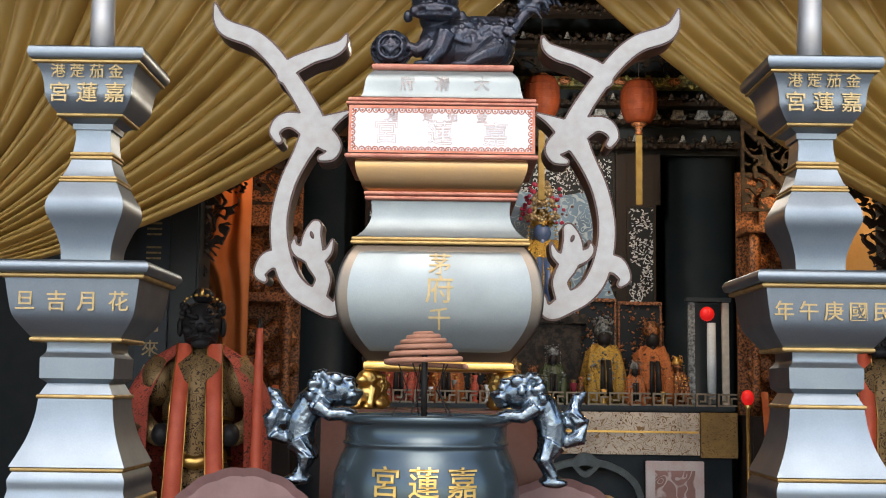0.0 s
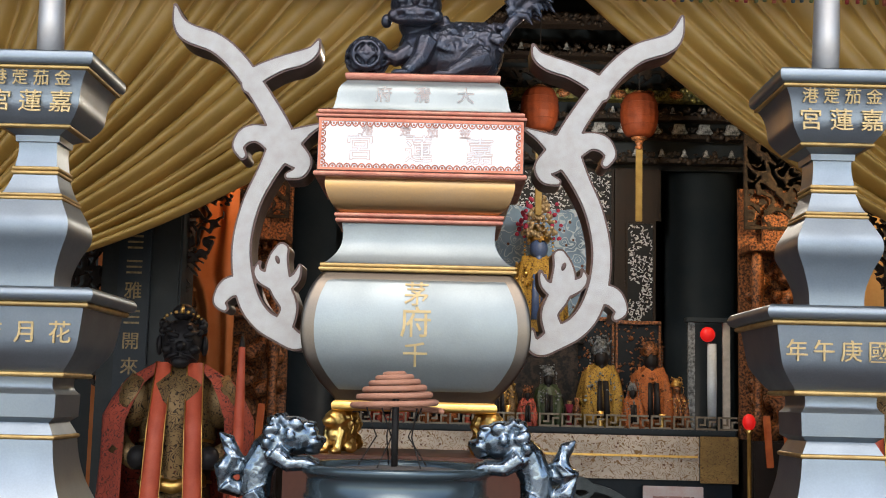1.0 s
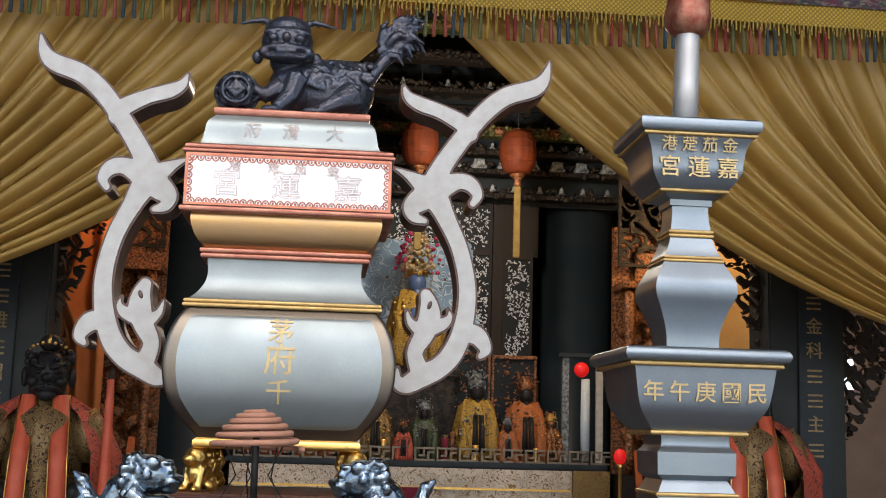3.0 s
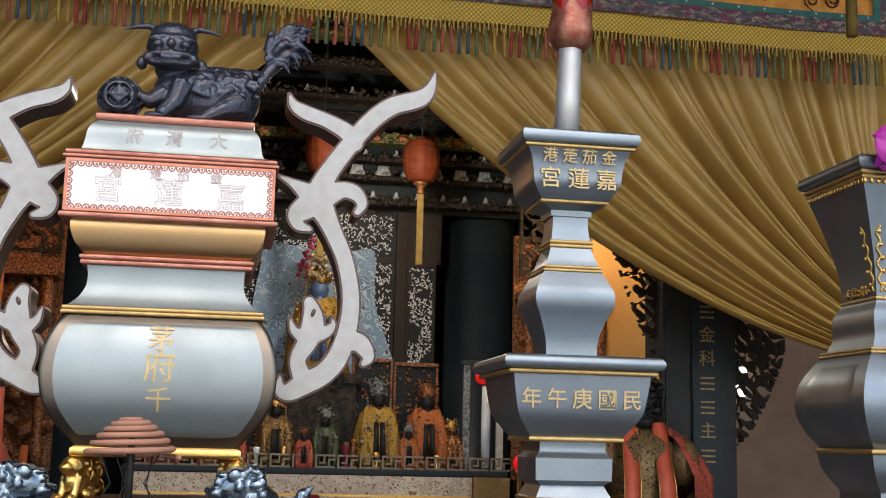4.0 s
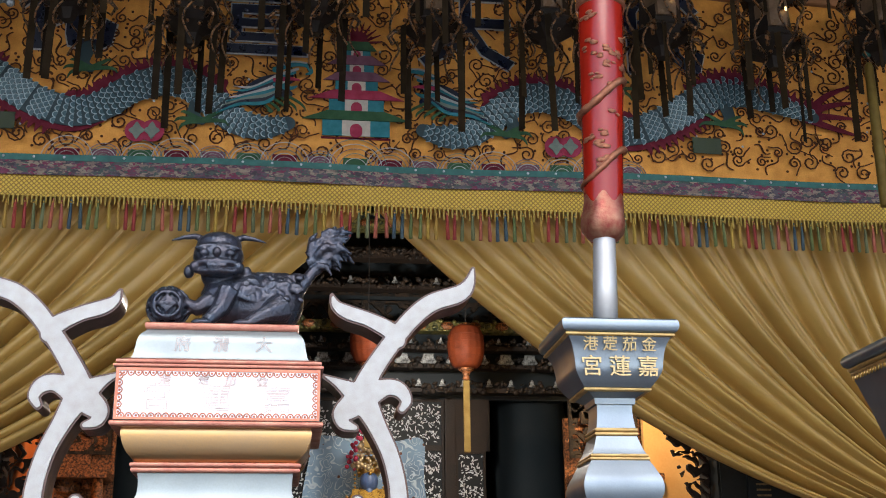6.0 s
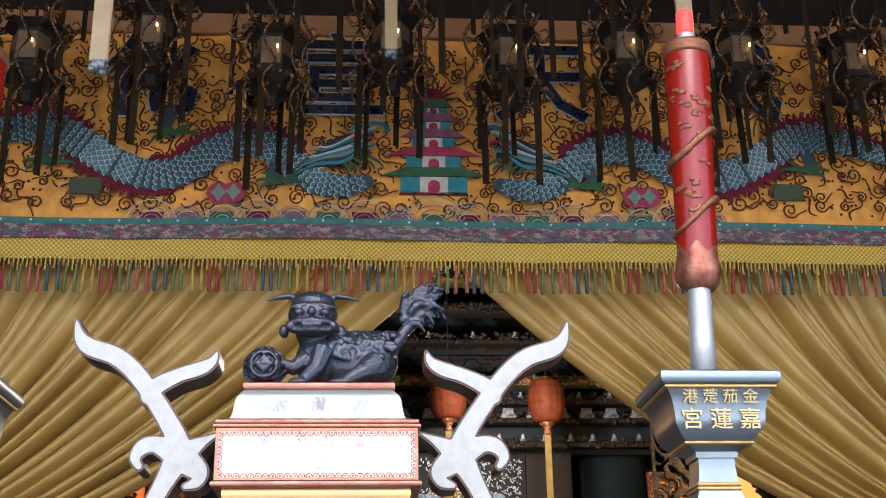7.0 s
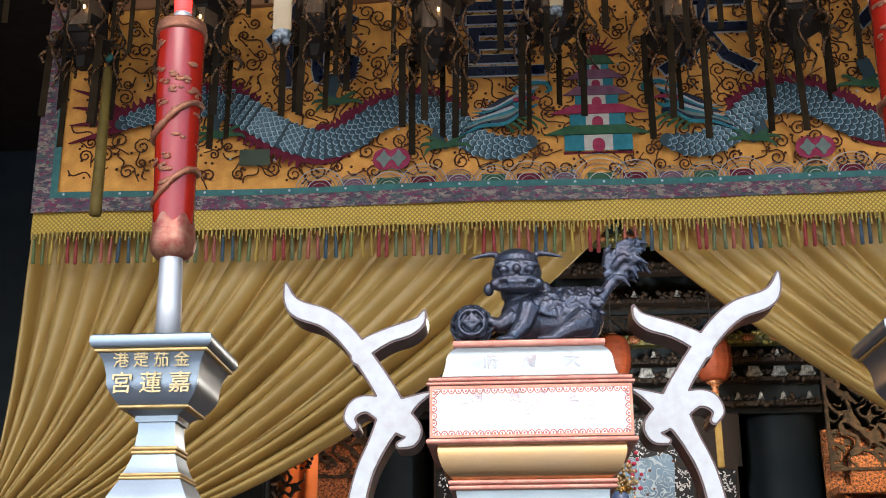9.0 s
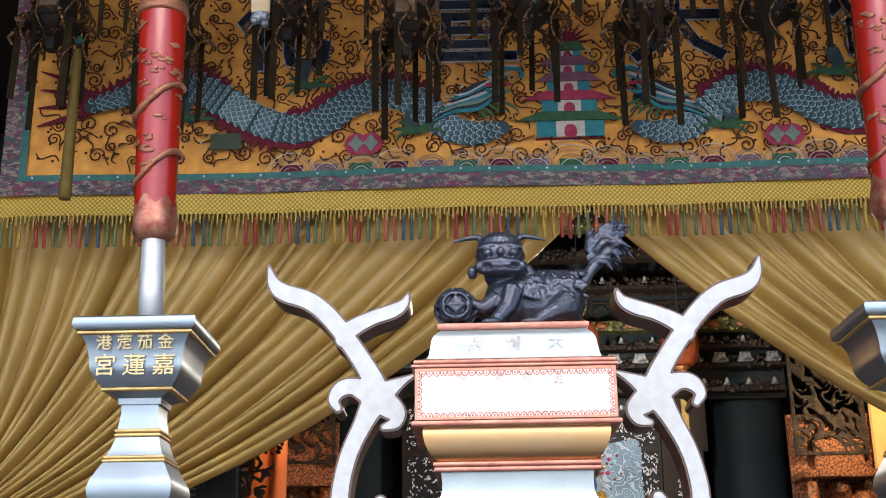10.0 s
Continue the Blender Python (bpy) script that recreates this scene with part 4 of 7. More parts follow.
# the round pot with lion handles
pot = thing("incense_pot", (-0.02, 2.2, TOP), "blue-black round incense pot with gilt lettering and lion handles", "incense pot")
_pp = [(0.10, 0.0), (0.115, 0.01), (0.10, 0.03), (0.14, 0.07), (0.168, 0.12), (0.176, 0.165), (0.172, 0.205), (0.160, 0.238), (0.1535, 0.25), (0.1525, 0.256), (0.156, 0.258), (0.156, 0.263), (0.152, 0.265), (0.1515, 0.29), (0.153, 0.296), (0.160, 0.299), (0.163, 0.304), (0.163, 0.31), (0.158, 0.314), (0.148, 0.312), (0.146, 0.30)]
part("bowl", data_of("bowl", *lathe(_pp, 64, False), IRON, True), pot)
part("ash", data_of("ash", *lathe([(0.147, 0.298), (0.11, 0.305), (0.05, 0.309), (0.001, 0.31)], 40, False), mat("incense_ash", (0.12, 0.11, 0.10), 0.95, 0, (0.05, 0.045, 0.04), 30, 0.8, 0.6, 90), True), pot, "grey incense ash")


def on_pot(x, z):
    r = np.interp(z, [0.07, 0.12, 0.165, 0.205, 0.238], [0.14, 0.168, 0.176, 0.172, 0.160])
    return -math.sqrt(max(1e-6, r * r - x * x)) - 0.0015


for _w, _x in (("宮", -0.068), ("蓮", 0.0), ("嘉", 0.068)):
    word(_w, 0.056, (_x, 0, 0.195), pot, GOLD, bend=on_pot, depth=0.002)


def standing_lion():
    """A lion that climbs, paws on the rim to +x, head over the rim, tail raised behind."""
    P = [tube([(-0.062, 0, -0.060), (-0.062, 0, -0.020), (-0.046, 0, 0.012), (-0.022, 0, 0.030)], [0.027, 0.029, 0.030, 0.030], 12), ball((-0.002, 0, 0.040), (0.040, 0.034, 0.033), 12, (0, 10, 0)), ball((0.030, 0, 0.030), (0.020, 0.024, 0.015), 10), ball((0.028, 0, 0.016), (0.016, 0.018, 0.008), 8), ball((0.046, 0, 0.034), (0.008, 0.010, 0.007), 6)]
    for y in (-1, 1):
        P += [tube([(-0.03, 0.024 * y, 0.012), (-0.005, 0.030 * y, -0.006), (0.026, 0.026 * y, -0.004)], [0.018, 0.014, 0.012]), tube([(-0.064, 0.020 * y, -0.055), (-0.046, 0.027 * y, -0.085), (-0.062, 0.024 * y, -0.118)], [0.026, 0.018, 0.014]), ball((-0.066, 0.024 * y, -0.126), (0.026, 0.014, 0.010), 8), ball((0.028, 0.026 * y, -0.006), (0.015, 0.012, 0.010), 6), ball((0.004, 0.030 * y, 0.060), (0.013, 0.008, 0.012), 6), ball((0.030, 0.014 * y, 0.048), (0.009, 0.008, 0.008), 6), ball((0.022, 0.014 * y, 0.060), (0.014, 0.010, 0.006), 6)]
        for k in range(9):
            a = k * 0.62
            P.append(tube([(-0.024 + 0.020 * math.cos(a + t), (0.022 + 0.010 * (1 - abs(math.sin(a)))) * y, 0.034 + 0.036 * math.sin(a + t)) for t in (0, 0.25, 0.5)], [0.0085, 0.0095, 0.006], 6))
    for k in range(10):
        P.append(ball((-0.030 - 0.008 * (k % 2), 0.026 * math.cos(k * 0.7), 0.044 + 0.024 * math.sin(k * 0.7)), 0.010, 6))
    P += [tube([(-0.085, 0, -0.055), (-0.112, 0, -0.045), (-0.116, 0, -0.015), (-0.100, 0, 0.004), (-0.112, 0, 0.030), (-0.128, 0, 0.044)], [0.011, 0.018, 0.020, 0.018, 0.013, 0.002]), tube([(-0.112, 0, -0.02), (-0.092, 0, -0.016), (-0.088, 0, 0.0)], [0.013, 0.010, 0.004]), tube([(-0.110, 0, -0.045), (-0.090, 0, -0.046), (-0.084, 0, -0.032)], [0.013, 0.010, 0.004])]
    return P


_sl = fused("lion_handle", standing_lion(), 0.0025, STEEL_LION, 0.0005, 150)
part("lion_handle", _sl, pot, "burnished steel climbing lion", at=(-0.172, -0.015, 0.318))
part("lion_handle", _sl, pot, "burnished steel climbing lion", at=(0.172, -0.015, 0.318), turn=(0, 0, 180))

# the incense coil above the pot
coil = thing("incense_coil", (-0.025, 2.2, TOP + 0.31), "terracotta-coloured spiral incense coil on an iron wire stand", "incense coil")
_cp = []
for _k in range(241):
    _a = _k / 240
    _r = 0.070 * (1 - _a) ** 0.85 + 0.008
    _t = _a * 2 * math.pi * 6.2
    _cp.append((_r * math.cos(_t), _r * math.sin(_t), 0.094 + 0.062 * (1 - (1 - _a) ** 1.5)))
part("spiral", data_of("spiral", *tube(_cp, 0.0052, 8), CLAY, True), coil)
part("rod", data_of("rod", *lathe([(0.006, -0.02), (0.006, 0.14)], 12), BLACK_WIRE, True), coil, "sooty iron rod")
for _k in range(5):
    _a = 0.5 + _k * 1.26
    part("wire", data_of("wire", *tube([(0.05 * math.cos(_a), 0.05 * math.sin(_a), 0.098), (0.032 * math.cos(_a + 0.3), 0.03 * math.sin(_a), 0.05), (0.062 * math.cos(_a), 0.06 * math.sin(_a), 0.0)], 0.0014, 5), BLACK_WIRE), coil)

# the pewter vase with orchids
vase = thing("flower_vase", (1.52, 2.47, TOP), "square pewter altar vase with gilt relief and magenta orchids", "vase", "pewter altar set")
square_part("foot", [[(0.0, 0.15), (0.04, 0.14), (0.09, 0.11), (0.16, 0.09), (0.25, 0.085), (0.36, 0.085)]], PEWTER_BLUE, vase)
square_part("shoulder_base", [[(0.36, 0.085), (0.40, 0.11), (0.436, 0.118)]], PEWTER_BLUE, vase)
square_part("gold_line", [ring_seg(0.436, 0.448, 0.122)], GOLD_LINE, vase, label="gold line")
square_part("belly", [[(0.448, 0.112), (0.48, 0.135), (0.53, 0.152), (0.58, 0.146), (0.625, 0.122), (0.640, 0.110)]], PEWTER_BLUE, vase)
square_part("gold_line", [ring_seg(0.640, 0.647, 0.112), ring_seg(0.647, 0.654, 0.110)], GOLD_LINE, vase, label="gold line")
square_part("waist", [[(0.654, 0.100), (0.68, 0.090), (0.71, 0.091), (0.73, 0.088), (0.748, 0.078), (0.754, 0.076)]], PEWTER_BLUE, vase)
square_part("gold_line", [ring_seg(0.754, 0.764, 0.077)], GOLD_LINE, vase, label="gold line")
square_part("trumpet", [[(0.764, 0.073), (0.82, 0.078), (0.88, 0.090), (0.94, 0.106), (1.0, 0.124)]], PEWTER_BLUE, vase)
square_part("gold_line", [ring_seg(1.0, 1.010, 0.127), ring_seg(1.010, 1.020, 0.131)], GOLD_LINE, vase, label="gold line with pointed lace")
square_part("mouth_rim", [[(1.020, 0.130), (1.024, 0.137), (1.036, 0.141), (1.046, 0.136), (1.05, 0.128)]], PEWTER_BLUE, vase)


def on_vase_belly(z):
    return np.interp(z, [0.448, 0.48, 0.53, 0.58, 0.625, 0.640], [0.112, 0.135, 0.152, 0.146, 0.122, 0.110])


for _q in (0, -90):
    _zs = np.linspace(0.470, 0.622, 13)
    V, F = [], []
    for _i, _z in enumerate(_zs):
        for _k in range(11):
            _e = 0.004 if 0 < _k < 10 and 0 < _i < 12 else 0.0
            V.append((on_vase_belly(_z) * 0.76 * (_k / 5 - 1), -on_vase_belly(_z) - _e + 0.0005, _z))
    F = [(i * 11 + k, i * 11 + k + 1, i * 11 + k + 12, i * 11 + k + 11) for i in range(12) for k in range(10)]
    part("belly_panel", data_of("belly_panel", V, F, PEWTER_BLUE, True), vase, "raised rounded panel", turn=(0, 0, _q))


def on_trumpet(x, z):
    return -np.interp(z, [0.764, 0.82, 0.88, 0.94, 1.0], [0.073, 0.078, 0.090, 0.106, 0.124]) - 0.0015


for _w, _z in (("嘉", 0.935), ("蓮", 0.885), ("宮", 0.838)):
    word(_w, 0.038, (0.0, 0, _z), vase, bend=on_trumpet, depth=0.0008)
FAINT_GILT = mat("rubbed_gilt", (0.34, 0.27, 0.17), 0.5, 0.3, (0.27, 0.25, 0.21), 45, 0.8)
for _x in (-0.03, 0.0, 0.03):
    part("lettering_bar", data_of("lettering_bar", *block(_x - 0.008, _x + 0.008, on_trumpet(0, 0.975) - 0.0005, on_trumpet(0, 0.975) + 0.004, 0.971, 0.979), FAINT_GILT), vase)
_rl = []
for _s in (0, 1):
    for _k in range(30):
        _z = 0.775 + 0.13 * _k / 29
        _x = -0.064 - 0.0001 * _k + 0.004 * math.sin(_k * 0.9) + (0.0 if _s else 0)
        _p = (_x - 0.012 * (_z - 0.775) / 0.13, on_trumpet(0, _z), _z)
        if _s:
            _p = (on_trumpet(0, _z) + 0.001, -0.064 + 0.004 * math.sin(_k * 0.9), _z)
        _rl.append(ball(_p, (0.0026, 0.0026, 0.0042), 4))
        if _k % 6 == 3:
            _rl.append(ball((_p[0] + 0.006 * (1 - _s), _p[1] + 0.008 * _s, _p[2]), (0.0055, 0.004, 0.005), 5))
_rng = random.Random(6)
for _k in range(60):
    _u, _w = _rng.uniform(-0.055, 0.055), _rng.uniform(0.770, 0.787)
    _r = _rng.uniform(0.0016, 0.0036)
    _rl += [ball((_u, on_trumpet(0, 0.778), _w), (_r * 1.4, 0.003, _r), 4), ball((on_trumpet(0, 0.778), -_u, _w), (0.003, _r * 1.4, _r), 4)]
part("plum_relief", data_of("plum_relief", *join(*_rl), GOLD, True), vase, "gilt plum branch relief")
_lace = []
for _k in range(17):
    for _s in (0, 1):
        _u = -0.118 + 0.236 * _k / 16
        _lace.append(ball((_u, -0.1245, 0.996) if not _s else (-0.1245, _u, 0.996), (0.006, 0.0025, 0.007) if not _s else (0.0025, 0.006, 0.007), 4))
part("lace_edge", data_of("lace_edge", *join(*_lace), GOLD, True), vase, "gilt lace edge")


def petal(w, h, cup):
    V, F = [], []
    for i in range(9):
        for k in range(9):
            u, v = i / 8 * 2 - 1, k / 8
            s = math.sin(math.pi * min(1, v * 0.93 + 0.07)) ** 0.55
            V.append((u * w * s, -cup * (1 - u * u) * math.sin(math.pi * v) + 0.02 * v * v + 0.003 * math.sin(5 * u + 3 * v), v * h))
    for i in range(8):
        for k in range(8):
            a = i * 9 + k
            F.append((a, a + 9, a + 10, a + 1))
    n = len(V)
    V += [(x, y + 0.0016, z) for x, y, z in V]
    F += [tuple(q + n for q in f[::-1]) for f in F]
    return V, F


def orchid(at, turn, tip, size, label):
    o = thing("orchid_flower", at, label, "flower", "orchids in the vase")
    o.matrix_basis = pose(*at, tip, 0, turn) @ Matrix.Diagonal((size, size, size, 1))
    for ang in (0, 125, -125):
        part("sepal", data_of("sepal", *petal(0.019, 0.042, 0.004), ORCHID, True), o, turn=(0, ang, 0), at=(0, 0.002, 0))
    for ang in (68, -68):
        part("petal", data_of("petal", *petal(0.031, 0.047, 0.006), ORCHID, True), o, turn=(0, ang, 0), at=(0, -0.002, 0))
    part("lip", data_of("lip", *join(ball((0, -0.010, -0.006), (0.008, 0.012, 0.011), 6), ball((0.008, -0.012, -0.002), (0.006, 0.006, 0.009), 5), ball((-0.008, -0.012, -0.002), (0.006, 0.006, 0.009), 5)), ORCHID_LIP, True), o, "dark magenta lip")
    part("column", data_of("column", *join(ball((0, -0.008, 0.006), (0.004, 0.007, 0.004), 6)), WHITE_FELT, True), o, "white column")
    return o


orchid((1.468, 2.290, 2.100), 8, 8, 1.5, "open magenta orchid bloom over the vase rim")
orchid((1.540, 2.305, 2.055), -50, 35, 1.2, "side-facing magenta orchid bloom below the open one")
part("stem", data_of("stem", *tube([(0.02, -0.10, 1.03), (0.01, -0.155, 1.07), (-0.015, -0.15, 1.075)], 0.003, 6), GREEN_FELT, True), vase, "green flower stem")

# two scalloped trays that stand on the altar
for _x, _y, _z in ((-0.352, 2.13, 1.112), (0.24, 2.34, 1.085)):
    V, F = [], []
    _ring = [(0.155 * (1 + 0.02 * abs(math.cos(9 * a))) * math.cos(a), 0.155 * (1 + 0.02 * abs(math.cos(9 * a))) * math.sin(a)) for a in np.linspace(0, 2 * math.pi, 145)[:-1]]
    n = len(_ring)
    for _f, _d in ((1.0, 0.0), (1.0, 0.012), (0.9, 0.004), (0.1, 0.004)):
        V += [(x * _f, -_d, z * _f * 0.97) for x, z in _ring]
    for i in range(3):
        F += [(i * n + k, i * n + (k + 1) % n, (i + 1) * n + (k + 1) % n, (i + 1) * n + k) for k in range(n)]
    F += [tuple(range(3 * n, 4 * n)), tuple(range(n))[::-1]]
    solo("offering_tray", data_of("offering_tray", V, F, PINK_STONE), "mauve-brown scalloped tray standing on the altar table", "tray", at=(_x, _y, _z), group="scalloped trays", turn=(-6, 0, 0))
# ---- curtain, valance and banner ----
HX = 0.505          # middle of the hall
BY = 5.54
def curtain_half(s, seed):
    """One half of the parted curtain: it hangs from the lintel and is drawn aside to a tie, so that its folds fan out."""
    nu, nv = 300, 70
    rng = random.Random(seed)
    V, F = [], []
    ph = [rng.uniform(0, 6.3) for _ in range(8)]
    for i in range(nu + 1):
        u = i / nu                       # 0 at the outer edge, 1 at the parting
        top = Vector((2.92 * (1 - u), 3.62 - 0.08 * u))
        c1 = Vector((2.93, 3.05)).lerp(Vector((0.66, 2.86)), u)
        c2 = Vector((2.95, 2.50)).lerp(Vector((1.70, 2.10)), u)
        tie = Vector((3.02, 2.16)).lerp(Vector((2.84, 1.92)), u)
        low = Vector((3.06, 1.2)).lerp(Vector((2.80, 1.15)), u)
        w = u ** 0.9
        lag = 0.9 * math.sin(w * 9 + ph[0]) + 0.7 * math.sin(w * 21 + ph[1])
        own = 0.45 + 0.55 * abs(math.sin(w * 11 + ph[3])) ** 0.8
        for k in range(nv + 1):
            v = k / nv
            if v < 0.88:
                t = v / 0.88
                p = top * (1 - t) ** 3 + c1 * 3 * t * (1 - t) ** 2 + c2 * 3 * t * t * (1 - t) + tie * t ** 3
            else:
                t = (v - 0.88) / 0.12
                p = tie.lerp(low, t)
            q = 44 * w * math.pi + lag + 0.8 * math.sin(4 * v + ph[2] + 5 * w)
            q2 = 19 * w * math.pi + 1.3 * lag + ph[5]
            rise = math.sin(math.pi * min(1, 0.10 + 0.80 * v)) ** 0.9
            f1 = abs(math.sin(q / 2)) ** 0.7 - 0.6
            f2 = abs(math.sin(q2 / 2)) ** 0.8 - 0.6
            y = -0.072 * own * rise * f1 - 0.120 * rise * f2 + 0.035 * math.sin(w * 6 + ph[4] + 2.5 * v) * rise
            y += 0.010 * noise.noise((u * 14, v * 5, seed)) + 0.004 * noise.noise((u * 50, v * 14, seed))
            V.append((HX + s * p.x, 5.70 + y, p.y))
    for i in range(nu):
        for k in range(nv):
            a = i * (nv + 1) + k
            F.append((a, a + nv + 1, a + nv + 2, a + 1))
    me = data_of("curtain", V, F, CURTAIN, True)
    o = solo("curtain", me, "mustard satin curtain half drawn aside in fanning folds", "curtain", group="shrine curtains")
    md = o.modifiers.new("cloth", "SOLIDIFY")
    md.thickness = 0.004
    return o


curtain_half(-1, 4)
curtain_half(1, 9)

# valance with net braid and a row of coloured tassels
valance = thing("valance", (HX, BY - 0.01, 0), "yellow valance with net braid and many coloured tassels", "valance")
X0, X1 = -2.86, 2.86


def hanging_sheet(x0, x1, z0, z1, y, wave=0.012, nx=120, nz=6, thick=0.004):
    V, F = [], []
    for d in (0, thick):
        for i in range(nx + 1):
            x = x0 + (x1 - x0) * i / nx
            for k in range(nz + 1):
                z = z0 + (z1 - z0) * k / nz
                V.append((x, y + d + wave * math.sin(x * 3.1 + 0.6) * (1 - 0.5 * k / nz) + wave * 0.5 * math.sin(x * 9.7 + z * 3), z))
    w = (nx + 1) * (nz + 1)
    for i in range(nx):
        for k in range(nz):
            a = i * (nz + 1) + k
            F += [(a, a + nz + 1, a + nz + 2, a + 1), (w + a, w + a + 1, w + a + nz + 2, w + a + nz + 1)]
    return V, F


part("net_braid", data_of("net_braid", *hanging_sheet(X0, X1, 3.475, 3.582, 0.0), CURTAIN_BAND), valance, "gold net braid")
_cords = []
for _k in range(272):
    _x = X0 + 0.01 + (X1 - X0 - 0.02) * _k / 271
    _cords.append(block(_x - 0.004, _x + 0.004, -0.003 + 0.012 * math.sin(_x * 3.1 + 0.6), 0.003 + 0.012 * math.sin(_x * 3.1 + 0.6), 3.440 - 0.012 * (_k % 3), 3.477))
part("fringe", data_of("fringe", *join(*_cords), FRINGE), valance, "yellow cord fringe")
_tc = [(0.085, 0.11, 0.035), (0.10, 0.12, 0.04), (0.30, 0.19, 0.03), (0.27, 0.16, 0.03), (0.22, 0.025, 0.02), (0.20, 0.022, 0.02), (0.09, 0.10, 0.045), (0.10, 0.11, 0.05), (0.28, 0.075, 0.045), (0.25, 0.065, 0.045), (0.03, 0.055, 0.075), (0.035, 0.06, 0.07)]
_tc = [tuple(1.6 * v for v in c) for c in _tc]
_tm = [mat("tassel_thread", c, 0.75, 0, tuple(v * 0.7 for v in c), 30, 0.8, 0.4, 300) for c in _tc]
_tv = join(lathe([(0.002, 0.004), (0.005, -0.006), (0.006, -0.02), (0.0048, -0.026), (0.0074, -0.04), (0.0088, -0.08), (0.0094, -0.140), (0.002, -0.143)], 8))
_td = [data_of("tassel", *_tv, m, True) for m in _tm]
_bead = data_of("bead", *ball((0, -0.004, -0.012), (0.005, 0.005, 0.006), 4), GOLD, True)
_rng = random.Random(8)
for _k in range(136):
    _x = X0 + 0.03 + (X1 - X0 - 0.06) * _k / 135
    _t = part("tassel", _td[_k % 12], valance, at=(_x + _rng.uniform(-0.004, 0.004), -0.008 + 0.012 * math.sin(_x * 3.1 + 0.6), 3.454 + _rng.uniform(-0.004, 0.004)), turn=(0, _rng.uniform(-3, 3), 0))
    part("bead", _bead, _t)

banner = thing("embroidered_banner", (HX, BY - 0.02, 0), "orange-gold embroidered banner with two dragons and a pagoda", "banner")
part("ground_cloth", data_of("ground_cloth", *hanging_sheet(X0, X1, 3.58, 4.69, 0.012, 0.02, 140, 16), BANNER, True), banner)


def wavy(x):
    return 0.02 * math.sin(x * 3.1 + 0.6) * 0.75 + 0.006


def applique(name, strokes, material, lift, parent, step=0.008, label="", rim=None):
    me = cutout(name, strokes, 0, 0.004, step, material, rim or material)
    for v in me.vertices:
        v.co.y += wavy(v.co.x) - lift
    return part(name, me, parent, label)


def strip(name, x0, x1, z0, z1, material, lift, label=""):
    V, F = hanging_sheet(x0, x1, z0, z1, 0, 0.0, max(2, int(abs(x1 - x0) / 0.05)), 3)
    V = [(x, y + wavy(x) - lift, z) for x, y, z in V]
    return part(name, data_of(name, V, F, material), banner, label)


strip("flower_braid", X0, X1, 3.574, 3.646, BANNER_EDGE, 0.016, "purple flowered braid")
strip("teal_ribbon", X0 + 0.10, X1 - 0.10, 3.646, 3.676, TEAL, 0.020, "teal ribbon")
for _s in (-1, 1):
    strip("flower_braid", *sorted((_s * 2.86, _s * 2.77)), 3.646, 4.69, BANNER_EDGE, 0.016, "purple flowered braid")
    strip("teal_ribbon", *sorted((_s * 2.77, _s * 2.735)), 3.646, 4.69, TEAL, 0.020, "teal ribbon")
# sequins along the teal ribbon
_sq = data_of("sequin", *ball((0, 0, 0), (0.007, 0.003, 0.007), 4), GLASS, True)
for _k in range(40):
    _x = -2.7 + 5.4 * _k / 39
    part("sequin", _sq, banner, at=(_x, wavy(_x) - 0.025, 3.661))

# couched cloud scrolls, dots and spangles over the whole ground
_rng = random.Random(14)
_curls, _dots = [], []
for _i in range(58):
    for _k in range(11):
        _cx, _cz = -2.66 + 5.32 * (_i + _rng.uniform(0.15, 0.85)) / 58, 3.72 + 0.93 * (_k + _rng.uniform(0.15, 0.85)) / 11
        _r, _a0, _f = _rng.uniform(0.028, 0.048), _rng.uniform(0, 6.28), _rng.choice((-1, 1))
        _pts = []
        if (_i + _k) % 3:
            for _j in range(15):
                _u = _j / 14
                _pts.append((_cx + _r * (1 - 0.8 * _u) * math.cos(_a0 + _f * _u * 9.5), _cz + _r * (1 - 0.8 * _u) * math.sin(_a0 + _f * _u * 9.5)))
            _pts.insert(0, (_cx + 1.9 * _r * math.cos(_a0 - _f * 0.5), _cz + 1.9 * _r * math.sin(_a0 - _f * 0.5)))
        else:
            for _j in range(9):
                _u = _j / 8 * 2 - 1
                _pts.append((_cx + 1.5 * _r * _u * math.cos(_a0) - _f * 0.5 * _r * math.sin(3.1 * _u) * math.sin(_a0), _cz + 1.5 * _r * _u * math.sin(_a0) + _f * 0.5 * _r * math.sin(3.1 * _u) * math.cos(_a0)))
        _n = len(_pts) - 1
        _curls.append(tube([(x, wavy(x) - 0.008, min(max(z, 3.68), 4.68)) for x, z in _pts], [0.0030 + 0.0023 * math.sin(math.pi * (0.1 + 0.8 * j / _n)) for j in range(_n + 1)], 4))
        for _j in range(2):
            _x = _cx + _rng.uniform(-0.055, 0.055)
            _dots.append(ball((_x, wavy(_x) - 0.008, min(_cz + _rng.uniform(-0.05, 0.05), 4.68)), (0.0075, 0.003, 0.0075), 4))
tagged(part("couched_embroidery", data_of("couched_embroidery", *join(*_curls), COUCHING), banner, "dark brown couched cloud scrolls"), kind="stuff")
tagged(part("knotted_embroidery", data_of("knotted_embroidery", *join(*_dots), COUCHING), banner, "small dark brown embroidered knots"), kind="stuff")
for _k in range(44):
    _x = _rng.uniform(-2.6, 2.6)
    part("sequin", _sq, banner, at=(_x, wavy(_x) - 0.012, _rng.uniform(3.72, 4.6)))
